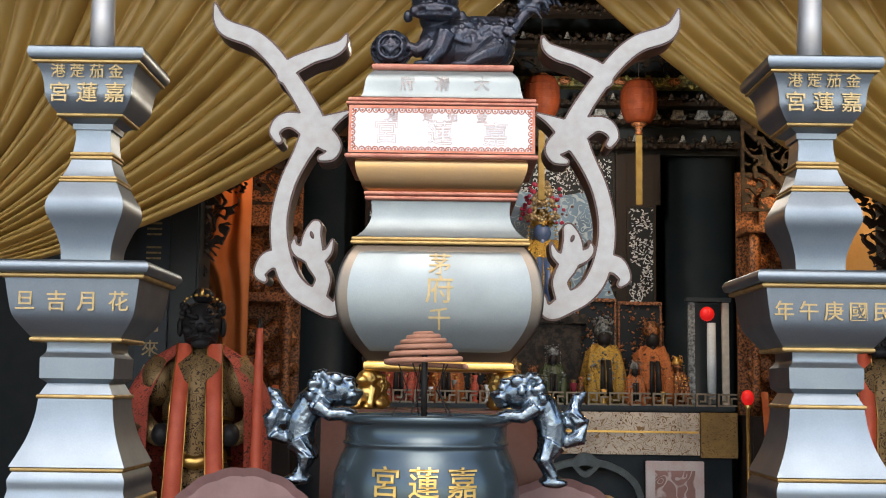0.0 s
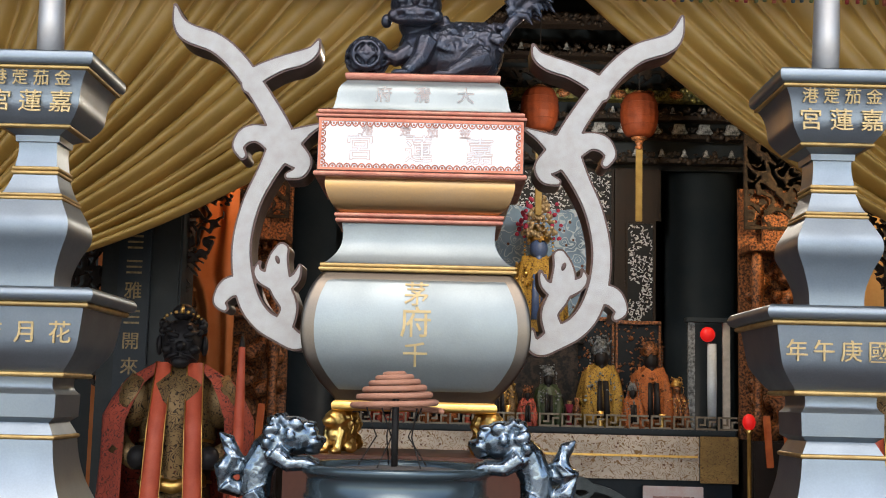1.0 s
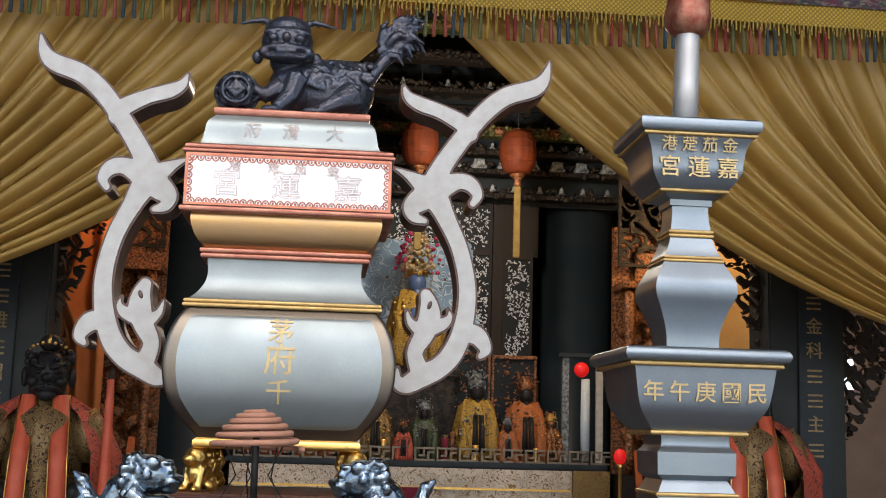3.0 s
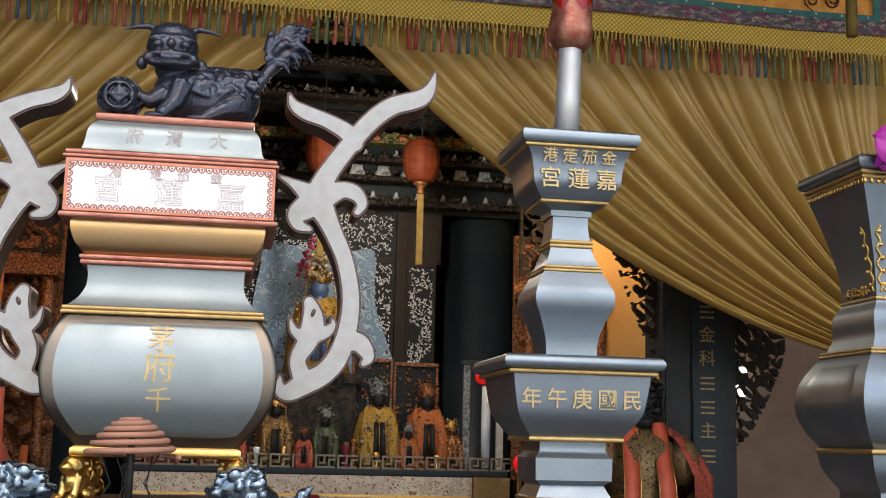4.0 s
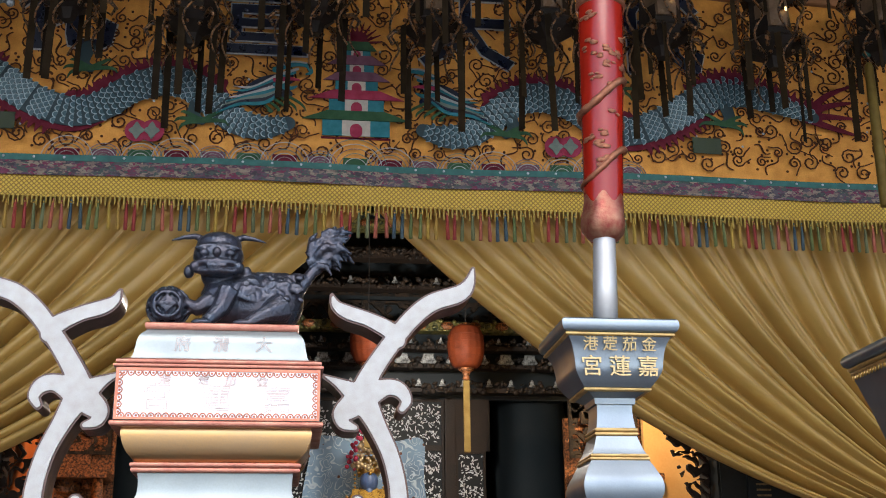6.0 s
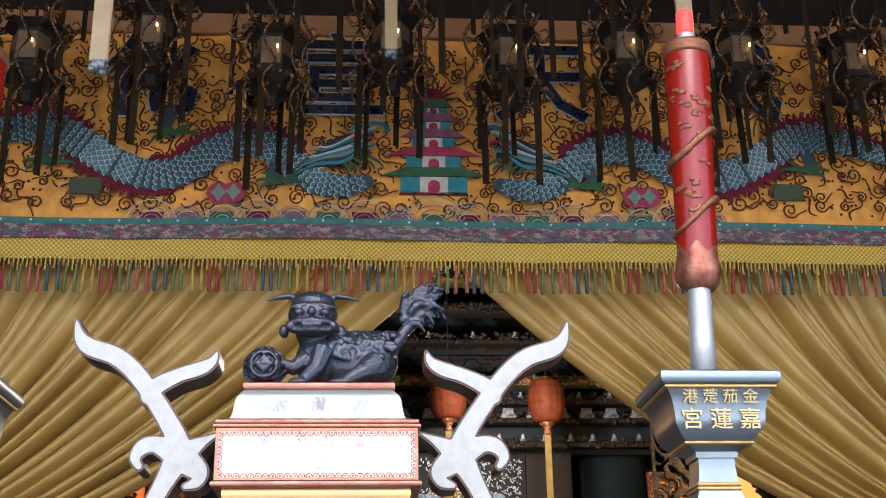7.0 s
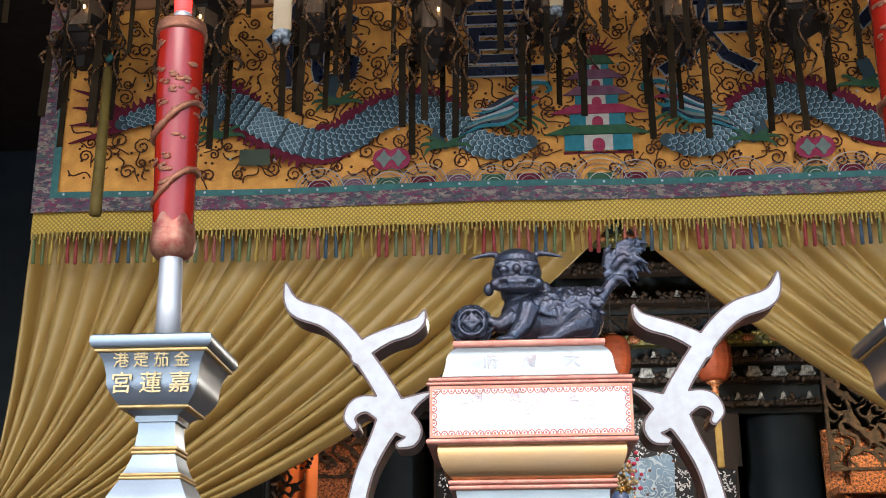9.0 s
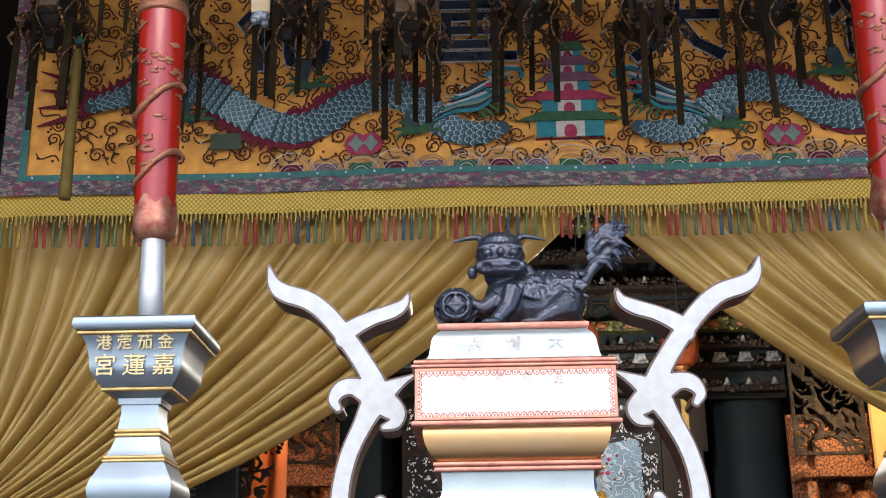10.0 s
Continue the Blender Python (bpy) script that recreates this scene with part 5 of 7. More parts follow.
structure("banner_rail", block(HX + X0, HX + X1, 5.515, 5.60, 4.694, 4.81, 0.004), TAN_BOARD, "tan painted board above the banner", "board")


# pagoda
pag = part("pagoda", data_of("pagoda", *block(-0.17, 0.17, 0.006, 0.010, 3.815, 3.825), MAROON), banner, "five-storey pagoda in felt", at=(-0.085, 0, 0))
_w = [0.165, 0.135, 0.105, 0.085, 0.068]
_z = 3.825
for _k in range(5):
    _h = 0.094 - 0.011 * _k
    for _x0, _x1, _m in ((-_w[_k], -_w[_k] * 0.42, TEAL_FELT), (-_w[_k] * 0.42, _w[_k] * 0.42, WHITE_FELT), (_w[_k] * 0.42, _w[_k], TEAL_FELT)):
        part("wall_panel", data_of("wall_panel", *block(_x0, _x1, -0.012, -0.006, _z, _z + _h), _m), pag)
    part("arch", cutout("arch", [[(0, _z + _h * 0.2, 0.03 - 0.003 * _k), (0, _z + _h * 0.35, 0.03 - 0.003 * _k)]], -0.017, -0.013, 0.006, PINK_FELT), pag)
    _z += _h
    _e = _w[_k] + (0.10 if _k < 2 else 0.06 if _k < 4 else 0.03)
    V = [(-_e, -0.020, _z - 0.012), (_e, -0.020, _z - 0.012), (_w[_k] * 0.85, -0.020, _z + 0.036), (-_w[_k] * 0.85, -0.020, _z + 0.036), (-_e, -0.012, _z - 0.012), (_e, -0.012, _z - 0.012), (_w[_k] * 0.85, -0.012, _z + 0.036), (-_w[_k] * 0.85, -0.012, _z + 0.036)]
    part("roof", data_of("roof", V, [(0, 1, 2, 3), (7, 6, 5, 4), (0, 4, 5, 1), (1, 5, 6, 2), (2, 6, 7, 3), (3, 7, 4, 0)], (GREEN_FELT, PINK_FELT, MAUVE_FELT, MAUVE_FELT, GREEN_FELT)[_k]), pag, "felt roof")
    _z += 0.028
_ray = [[(0, _z + 0.02, 0.05), (0, _z + 0.03, 0.03)]] + [[(0.03 * math.cos(a), _z + 0.03 * math.sin(a), 0.008), (0.13 * math.cos(a), _z + 0.13 * math.sin(a), 0.002)] for a in np.linspace(0.15, math.pi - 0.15, 11)]
part("finial", cutout("finial", _ray, -0.012, -0.006, 0.006, MAROON), pag, "maroon rayed finial")

# dragons: body, back fin, legs, claws and head, mirrored
_body = [(2.36, 4.03, 0.03), (2.18, 4.09, 0.055), (2.00, 4.14, 0.075), (1.85, 4.135, 0.082), (1.70, 4.055, 0.080), (1.53, 3.95, 0.076), (1.35, 3.895, 0.075), (1.20, 3.935, 0.075), (1.09, 4.015, 0.075), (0.95, 4.065, 0.078), (0.81, 4.05, 0.078), (0.70, 3.97, 0.075), (0.58, 3.87, 0.068), (0.45, 3.84, 0.058), (0.33, 3.87, 0.035)]
_fin = [(x, z + 0.016 * (1 if k not in (4, 5, 6) else -1.0), r + 0.022) for k, (x, z, r) in enumerate(_body[:-3])]


def dragon_scales(s):
    """Rows of small rounded scales along the body, each a silver braid edge round a teal heart."""
    line = smooth_line(_body, 10)
    V, F, picks = [], [], []
    run, row = 0.0, 0
    for a, b in zip(line[:-1], line[1:]):
        d = b[:2] - a[:2]
        run += float(np.hypot(*d))
        if run < 0.0195:
            continue
        run, row = 0.0, row + 1
        t = d / max(1e-6, np.hypot(*d))
        nrm = np.array((-t[1], t[0]))
        half = a[2] - 0.004
        m = max(1, int(2 * half / 0.030))
        for k in range(m + (row % 2)):
            off = ((k + 0.5 * (1 - row % 2) + 0.0) / max(1, m) * 2 - 1) * half
            c = a[:2] + nrm * off * 0.93
            for lift, size, mt in ((0.0, 0.0190, 0), (0.0020, 0.0150, 1)):
                i0 = len(V)
                for g in range(9):
                    an = math.pi * (g / 8 - 0.5)
                    p = c - t * (size * 1.15 * math.cos(an) - 0.010) + nrm * size * 0.92 * math.sin(an)
                    x = -0.085 + s * p[0]
                    V.append((x, wavy(x) - 0.0315 - lift - 0.0012 * (row % 2) - 0.003 * math.cos(an), p[1]))
                F.append(tuple(range(i0, i0 + 9)))
                picks.append(mt)
    return data_of("scale_covering", V, F, SCALE_RIM, False, SCALE_CORE, picks)


for _s in (-1, 1):
    _d = applique("dragon", [[(_s * x - 0.085, z, r) for x, z, r in _body]], SCALE, 0.030, banner, 0.010, "dragon with silver-blue sequin scales")
    _line = smooth_line(_fin, 6)
    _sp = []
    for _k, (x, z, r) in enumerate(_line):
        _t = np.array(_line[min(_k + 1, len(_line) - 1)][:2]) - np.array(_line[max(_k - 1, 0)][:2])
        _n = np.array((-_t[1], _t[0])) / max(1e-6, np.hypot(*_t))
        if _n[1] < 0:
            _n = -_n
        _g = 1 if not 22 < _k < 34 else -1
        _sp.append([(-0.085 + _s * (x + _g * _n[0] * (r - 0.03)), z + _g * _n[1] * (r - 0.03), 0.020), (-0.085 + _s * (x + _g * _n[0] * (r + 0.034)), z + _g * _n[1] * (r + 0.034), 0.001)])
    applique("back_fin", [[(-0.085 + _s * x, z, r - 0.012) for x, z, r in _fin]] + _sp, MAROON, 0.022, banner, 0.010, "maroon toothed back fin")
    applique("belly_line", [[(-0.085 + _s * x, z - 0.04, 0.016) for x, z, r in _body[3:-2]]], MAROON, 0.0245, banner, 0.010, "maroon belly edge")
    for _x, _z in ((1.88, 3.96), (0.76, 3.86), (1.30, 4.12)):
        applique("leg", [[(-0.085 + _s * _x, _z + 0.11, 0.035), (-0.085 + _s * (_x + 0.02), _z + 0.03, 0.03), (-0.085 + _s * (_x - 0.02), _z, 0.02)]], SCALE, 0.034, banner, 0.010)
        applique("claw", [[(-0.085 + _s * (_x - 0.02), _z, 0.012), (-0.085 + _s * (_x - 0.02 + 0.10 * math.cos(a)), _z + 0.05 * math.sin(a) + 0.01, 0.008), (-0.085 + _s * (_x - 0.02 + 0.13 * math.cos(a)), _z + 0.08 * math.sin(a) - 0.01, 0.002)] for a in (-0.6, 0.0, 0.7, 2.4, 3.3)], GREEN_FELT, 0.038, banner, 0.006, "green claws")
    tagged(part("scale_covering", dragon_scales(_s), _d, "silver-edged teal scales"), kind="stuff")
    applique("head", [[(-0.085 + _s * 0.54, 4.00, 0.040), (-0.085 + _s * 0.44, 4.06, 0.048), (-0.085 + _s * 0.34, 4.10, 0.030)], [(-0.085 + _s * 0.42, 4.03, 0.035), (-0.085 + _s * 0.33, 4.02, 0.018)]], BLUE_SATIN, 0.040, banner, 0.008, "dark blue dragon head")
    for _k in range(8):
        _q = (SILVER_THREAD, TEAL_FELT, BLUE_SATIN, SILVER_THREAD, TEAL_FELT, GREY_FELT, BLUE_SATIN, TEAL_FELT)[_k]
        applique("mane_lock", [[(-0.085 + _s * (0.29 + 0.012 * _k), 4.155 - 0.020 * _k, 0.006), (-0.085 + _s * (0.38 + 0.010 * _k), 4.115 - 0.022 * _k, 0.009), (-0.085 + _s * (0.50 + 0.010 * _k), 4.045 - 0.014 * _k, 0.008), (-0.085 + _s * (0.60 + 0.012 * _k), 4.045 - 0.022 * _k, 0.001)]], _q, 0.0445 + 0.0008 * _k, banner, 0.006, "embroidered mane lock")
    applique("snout", [[(-0.085 + _s * 0.40, 4.14, 0.014), (-0.085 + _s * 0.32, 4.175, 0.014), (-0.085 + _s * 0.25, 4.175, 0.012), (-0.085 + _s * 0.225, 4.14, 0.010), (-0.085 + _s * 0.25, 4.125, 0.004)], [(-0.085 + _s * 0.40, 4.06, 0.010), (-0.085 + _s * 0.33, 4.045, 0.010), (-0.085 + _s * 0.29, 4.06, 0.003)]], TEAL_FELT, 0.052, banner, 0.006, "teal curled snout and jaw")
    applique("snout_edge", [[(-0.085 + _s * 0.38, 4.153, 0.004), (-0.085 + _s * 0.32, 4.186, 0.004), (-0.085 + _s * 0.25, 4.184, 0.004)]], SILVER_THREAD, 0.057, banner, 0.005, "silver edge line")
    applique("eye", [[(-0.085 + _s * 0.385, 4.125, 0.010), (-0.085 + _s * 0.386, 4.125, 0.010)]], WHITE_FELT, 0.058, banner, 0.005, "white eye")
    applique("tongue", [[(-0.085 + _s * 0.40, 4.085, 0.010), (-0.085 + _s * 0.33, 4.095, 0.010), (-0.085 + _s * 0.28, 4.09, 0.004)]], PINK_FELT, 0.054, banner, 0.006)
    applique("beard", [[(-0.085 + _s * (0.34 + 0.03 * k), 4.01 - 0.01 * k, 0.007), (-0.085 + _s * (0.27 + 0.035 * k), 3.97 - 0.012 * k, 0.006), (-0.085 + _s * (0.24 + 0.05 * k), 3.925, 0.001)] for k in range(5)], GREEN_FELT, 0.043, banner, 0.006, "green beard strands")
    applique("tail_plume", [[(-0.085 + _s * 2.30, 4.03, 0.02), (-0.085 + _s * 2.45, 3.98 + 0.06 * k, 0.016), (-0.085 + _s * 2.62, 3.93 + 0.10 * k, 0.003)] for k in range(4)], MAROON, 0.026, banner, 0.008, "maroon tail plume")
    _cx = _s * 1.018 - 0.075
    for _o, _l in ((-0.036, 0.020), (0.036, 0.024)):
        _c = applique("coin", [[(_cx + _o, 3.807, 0.056), (_cx + _o + 0.001, 3.807, 0.056)]], PINK_FELT, _l, banner, 0.007, "crimson coin emblem")
        applique("coin_centre", [[(_cx + _o, 3.850, 0.003), (_cx + _o, 3.807, 0.022), (_cx + _o, 3.764, 0.003)], [(_cx + _o - 0.036, 3.807, 0.003), (_cx + _o, 3.807, 0.022), (_cx + _o + 0.036, 3.807, 0.003)]], GREY_FELT, _l + 0.006, banner, 0.006)
    strip("mirror_patch", _s * 1.728 - 0.118, _s * 1.728 + 0.032, 3.80, 3.885, DARK_GREEN, 0.024, "dark green mirror patch")
# waves along the foot: felt humps with fine concentric thread lines
for _k in range(17):
    _x = -1.445 + _k * 0.17
    _r = (0.12, 0.085, 0.105)[_k % 3] if _k != 8 else 0.155
    applique("wave", [[(_x, 3.655, _r), (_x + 0.001, 3.655, _r)]], (MAROON, MAUVE_FELT, GREEN_FELT)[_k % 3], 0.0125 + 0.0006 * (_k % 3), banner, 0.009, "felt wave hump")
    for _j in range(5):
        _q = _r * (1 - 0.16 * _j)
        _pts = [(_x + _q * math.cos(a), wavy(_x + _q * math.cos(a)) - 0.0165, 3.655 + _q * math.sin(a)) for a in np.linspace(0.2, math.pi - 0.2, 13)]
        part("thread_line", data_of("thread_line", *tube(_pts, 0.0026, 4), (SILVER_THREAD, MAUVE, GREY_FELT)[(_k + _j) % 3]), banner)
# four large characters
for _w, _x in (("化", -1.50), ("宣", -0.56), ("天", 0.47), ("代", 1.46)):
    for _sw, _m, _y in ((0.028, SILVER_THREAD, -0.014), (0.014, BLUE_SATIN, -0.020)):
        _me = letters(_w, 0.50, 0.002, swell=_sw).copy()
        _me.materials.append(_m)
        part("character" if _m is BLUE_SATIN else "character_edge", _me, banner, "navy satin character" if _m is BLUE_SATIN else "silver thread edge", at=(_x, wavy(_x) + _y, 4.42))
# ---- hanging things before the banner ----
LANTERN_PANE = mat("dim_lantern_glass", (0.20, 0.13, 0.08), 0.3, 0, (0.06, 0.035, 0.02), 12, 0.7)
# amber glints are mixed into the dark carving as its second colour
LANTERN_CARVING = mat("dark_carving_painted_glints", (0.012, 0.008, 0.006), 0.3, 0.5, (0.22, 0.10, 0.035), 90, 0.25)


def palace_lantern(at, label):
    t = thing("palace_lantern", at, label, "lantern", "palace lanterns")
    V, F = lathe([(0.05, 0.32), (0.15, 0.28), (0.10, 0.25), (0.11, 0.05), (0.15, 0.02), (0.12, -0.01), (0.05, -0.05), (0.03, -0.10)], 6)
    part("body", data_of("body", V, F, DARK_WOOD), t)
    part("pane", data_of("pane", *lathe([(0.088, 0.08), (0.088, 0.22)], 6), LANTERN_PANE, False), t, "dusty glass panes", at=(0, -0.03, 0))
    rng = random.Random(int(at[0] * 100))
    bits = []
    for k in range(6):
        a = k * math.pi / 3
        for z, d in ((0.27, 1), (0.0, -1)):
            bits.append(tube([((0.13 + q) * math.cos(a), (0.13 + q) * math.sin(a), z + d * w) for q, w in ((0.0, 0.0), (0.05, -0.01), (0.08, 0.025), (0.06, 0.06), (0.035, 0.045))], [0.012, 0.012, 0.010, 0.008, 0.004], 6))
    for k in range(8):
        a, w, ph = k * 0.785, rng.uniform(0.12, 0.19), rng.uniform(0, 6.28)
        bits.append(tube([((w + 0.022 * math.sin(16 * u + ph)) * math.cos(a + 0.16 * math.cos(16 * u + ph)), (w + 0.022 * math.sin(16 * u + ph)) * math.sin(a + 0.16 * math.cos(16 * u + ph)), 0.40 - 0.60 * u) for u in np.linspace(0, 1, 30)], [0.0085 - 0.004 * u for u in np.linspace(0, 1, 30)], 5))
    for k in range(70):
        a = rng.uniform(0, 6.28)
        r, z = rng.choice([(0.15, 0.29), (0.15, 0.03), (0.12, -0.05), (0.10, 0.34)])
        bits.append(ball((r * math.cos(a), r * math.sin(a), z + rng.uniform(-0.02, 0.02)), (rng.uniform(0.008, 0.018), rng.uniform(0.008, 0.018), rng.uniform(0.006, 0.012)), 4, (rng.uniform(0, 90), rng.uniform(0, 90), 0)))
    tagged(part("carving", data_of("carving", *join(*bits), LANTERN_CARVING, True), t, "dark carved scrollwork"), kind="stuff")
    part("cord", data_of("cord", *tube([(0, 0, 0.3), (0, 0, 5.9 - at[2])], 0.008, 6), BLACK_WIRE), t)
    for k in range(6):
        a = k * math.pi / 3 + 0.3
        ln = rng.uniform(0.25, 0.5)
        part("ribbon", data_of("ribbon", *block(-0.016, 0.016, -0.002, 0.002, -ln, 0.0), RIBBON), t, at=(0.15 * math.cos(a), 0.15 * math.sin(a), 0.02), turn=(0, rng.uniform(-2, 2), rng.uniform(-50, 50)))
    part("pilot", data_of("pilot", *ball((0.03, -0.125, 0.16), (0.006, 0.006, 0.012), 5), SMALL_GLOW, True), t, "small amber bulb")
    return t


for _k in range(10):
    _x = -2.02 + 0.555 * _k
    palace_lantern((_x, 5.12, 4.22 + 0.05 * math.sin(_x * 5)), "dark carved palace lantern hung with faded ribbons")
_rng = random.Random(21)
for _k in range(46):
    _x = -2.35 + 5.7 * (_k + _rng.uniform(-0.3, 0.3)) / 45
    _z = _rng.choice([4.05, 4.15, 4.25, 4.35, 4.45])
    _w = _rng.uniform(0.009, 0.016)
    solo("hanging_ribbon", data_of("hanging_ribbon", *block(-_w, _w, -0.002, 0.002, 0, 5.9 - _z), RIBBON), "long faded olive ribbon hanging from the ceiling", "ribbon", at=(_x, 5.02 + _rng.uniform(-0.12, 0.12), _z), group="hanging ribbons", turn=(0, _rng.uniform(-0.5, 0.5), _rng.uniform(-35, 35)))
for _x in (-1.905, 2.92):
    _t = thing("hanging_tube", (_x, 5.15, 0), "long mustard cloth tube with a green bead on top", "ribbon", "mustard tubes")
    part("sleeve", data_of("sleeve", *lathe([(0.026, 3.42), (0.028, 3.45), (0.022, 4.15), (0.012, 4.17)], 14), YELLOW_STRIP, True), _t)
    part("bead", data_of("bead", *ball((0, 0, 4.22), 0.022, 6), TEAL, True), _t, "green bead")
    part("cord", data_of("cord", *tube([(0, 0, 4.16), (0, 0, 5.9)], 0.004, 5), BLACK_WIRE), _t)
for _x, _y, _z in ((-0.66, 3.1, 3.157), (0.185, 4.4, 3.95), (1.08, 3.3, 3.36)):
    _t = thing("ceiling_hanger", (_x, _y, _z), "cream painted wooden strip hanging from the ceiling", "hanger", "cream slats")
    part("slat", data_of("slat", *block(-0.026, 0.026, -0.008, 0.008, 0.03, 5.9 - _z, 0.003), CREAM), _t)
    part("knot", data_of("knot", *join(ball((0, 0, 0.02), (0.028, 0.014, 0.022), 6), ball((-0.015, -0.004, 0.006), 0.012, 5), ball((0.012, 0.002, 0.0), 0.012, 5)), CARVED_GREY, True), _t, "frayed cord knot")


def red_lantern(at, tail):
    t = thing("red_lantern", at, "round red paper lantern with a long mustard tassel strip", "lantern", "red lanterns")
    V, F = [], []
    prof = [(0.05, -0.150), (0.085, -0.138), (0.112, -0.09), (0.124, -0.03), (0.125, 0.03), (0.115, 0.09), (0.088, 0.138), (0.05, 0.150)]
    V, F = lathe(smooth_line(prof, 4), 48)
    V = [(x * (1 + 0.02 * math.cos(16 * math.atan2(y, x))), y * (1 + 0.02 * math.cos(16 * math.atan2(y, x))), z) for x, y, z in V]
    part("paper", data_of("paper", V, F, LANTERN_RED, True), t)
    part("cap", data_of("cap", *lathe([(0.052, 0.148), (0.055, 0.155), (0.03, 0.17), (0.004, 0.175)], 16), CARVED_GILT, True), t, "worn gilt cap")
    part("foot", data_of("foot", *lathe([(0.052, -0.148), (0.055, -0.158), (0.03, -0.175), (0.02, -0.2), (0.028, -0.22), (0.01, -0.235)], 16), CARVED_GILT, True), t, "worn gilt foot")
    for k in range(4):
        part("hoop", data_of("hoop", *tube([(0.127 * math.cos(a), 0.127 * math.sin(a), -0.075 + 0.05 * k) for a in np.linspace(0, 6.2832, 33)], 0.002, 5), LANTERN_RED), t, "thin darkened hoop")
    part("tassel_strip", data_of("tassel_strip", *block(-0.022, 0.022, -0.012, 0.012, -tail, -0.23, 0.004), YELLOW_STRIP), t, "mustard tassel strip")
    part("cord", data_of("cord", *tube([(0, 0, 0.17), (0, 0, 5.9 - at[2])], 0.004, 5), BLACK_WIRE), t)
    return t


red_lantern((1.325, 8.1, 3.385), 0.72)
red_lantern((0.655, 8.1, 3.41), 0.72)

# ---- inner shrine ----
# mural and carved screens
PEARL = mat("pale_shell_inlay", (0.62, 0.66, 0.70), 0.3, 0.0, (0.40, 0.45, 0.50), 25, 0.6)
_mo = [(0.28, 2.70), (0.235, 2.41), (0.235, 1.94), (1.24, 1.94), (1.245, 2.10), (1.14, 2.38), (1.108, 2.57), (1.10, 2.855), (0.88, 2.84), (0.60, 2.86), (0.31, 2.87)]
_V = [(x, y, z) for y in (8.80, 8.835) for x, z in [tuple(p) for p in smooth_line(_mo + _mo[:1], 4)[:-1]]]
_n = len(_V) // 2
structure("mural", (_V, [tuple(range(_n)), tuple(range(_n, 2 * _n))[::-1]] + [(k + _n, (k + 1) % _n + _n, (k + 1) % _n, k) for k in range(_n)]), MURAL, "blue-grey painted sea and dragon mural with a wavy cut edge", "mural")


def inlaid_screen(x0, x1, z0, z1, y, count, seed, label):
    """A black panel with a carved rim and many small slivers of shell let into it, thicker in some places."""
    t = thing("carved_screen", ((x0 + x1) / 2, y, z0), label, "screen", "carved screens")
    w, h, rng = (x1 - x0) / 2, z1 - z0, random.Random(seed)
    part("panel", data_of("panel", *block(-w, w, 0, 0.02, 0, h), INK), t)
    part("rim", data_of("rim", *join(block(-w, w, -0.012, 0, 0, 0.02), block(-w, w, -0.012, 0, h - 0.02, h), block(-w, -w + 0.018, -0.012, 0, 0.02, h - 0.02), block(w - 0.018, w, -0.012, 0, 0.02, h - 0.02)), DARK_WOOD), t)
    V, F = [], []
    while len(F) < count:
        x, z, a = rng.uniform(-w + 0.025, w - 0.025), rng.uniform(0.03, h - 0.03), rng.uniform(0, 3.14)
        if noise.noise((x * 9 + seed, z * 9, 1.7)) < -0.38:
            continue
        p, q, k = rng.uniform(0.008, 0.017), rng.uniform(0.0035, 0.0075), len(V)
        for u, v in ((-1, 0), (-0.3, -1), (1, -0.2), (0.4, 1)):
            V.append((x + p * u * math.cos(a) - q * v * math.sin(a), -0.003 - 0.003 * v, z + p * u * math.sin(a) + q * v * math.cos(a)))
        F.append((k, k + 1, k + 2, k + 3))
    tagged(part("shell_inlay", data_of("shell_inlay", V, F, PEARL), t, "pale shell slivers"), kind="stuff")
    return t


for _k, (_x0, _x1, _z0, _z1, _n) in enumerate(((1.345, 1.565, 1.305, 2.78, 560), (0.95, 1.26, 1.5, 2.80, 620), (-0.6, 0.32, 1.305, 2.80, 1100), (-0.6, 1.26, 2.80, 3.16, 1000))):
    inlaid_screen(_x0, _x1, _z0, _z1, 8.84, _n, _k + 1, "black lacquered screen inlaid with pale shell slivers")
structure("post_inner_shrine", block(1.263, 1.34, 8.80, 8.86, 1.305, 3.16), DARK_WOOD, "dark wooden post between the openwork screens", "post")
structure("panel_over_screen", block(1.34, 1.60, 8.83, 8.86, 2.78, 3.16), DARK_WOOD, "dark wooden panel above the openwork screen", "panel")
structure("wall_over_screens", block(-1.1, 2.2, 8.84, 8.90, 3.16, 5.9), BLACK_LACQUER, "smoke-blackened carved wall above the screens", "wall")
_end = [(-0.060, 0.0), (-0.045, -0.012), (0.045, -0.012), (0.060, 0.0), (0.040, 0.030), (0.036, 0.058), (-0.036, 0.058), (-0.040, 0.030)]
_fin3 = [(-0.030, 0.0), (0.030, 0.0), (0.016, 0.022), (0.012, 0.050), (0.0, 0.064), (-0.012, 0.050), (-0.016, 0.022)]


def slab(outline, size):
    """A small flat silhouette with thickness."""
    n = len(outline)
    V = [(x * size, y, z * size) for y in (-0.012, 0.012) for x, z in outline]
    return V, [tuple(range(n)), tuple(range(n, 2 * n))[::-1]] + [(k + n, (k + 1) % n + n, (k + 1) % n, k) for k in range(n)]


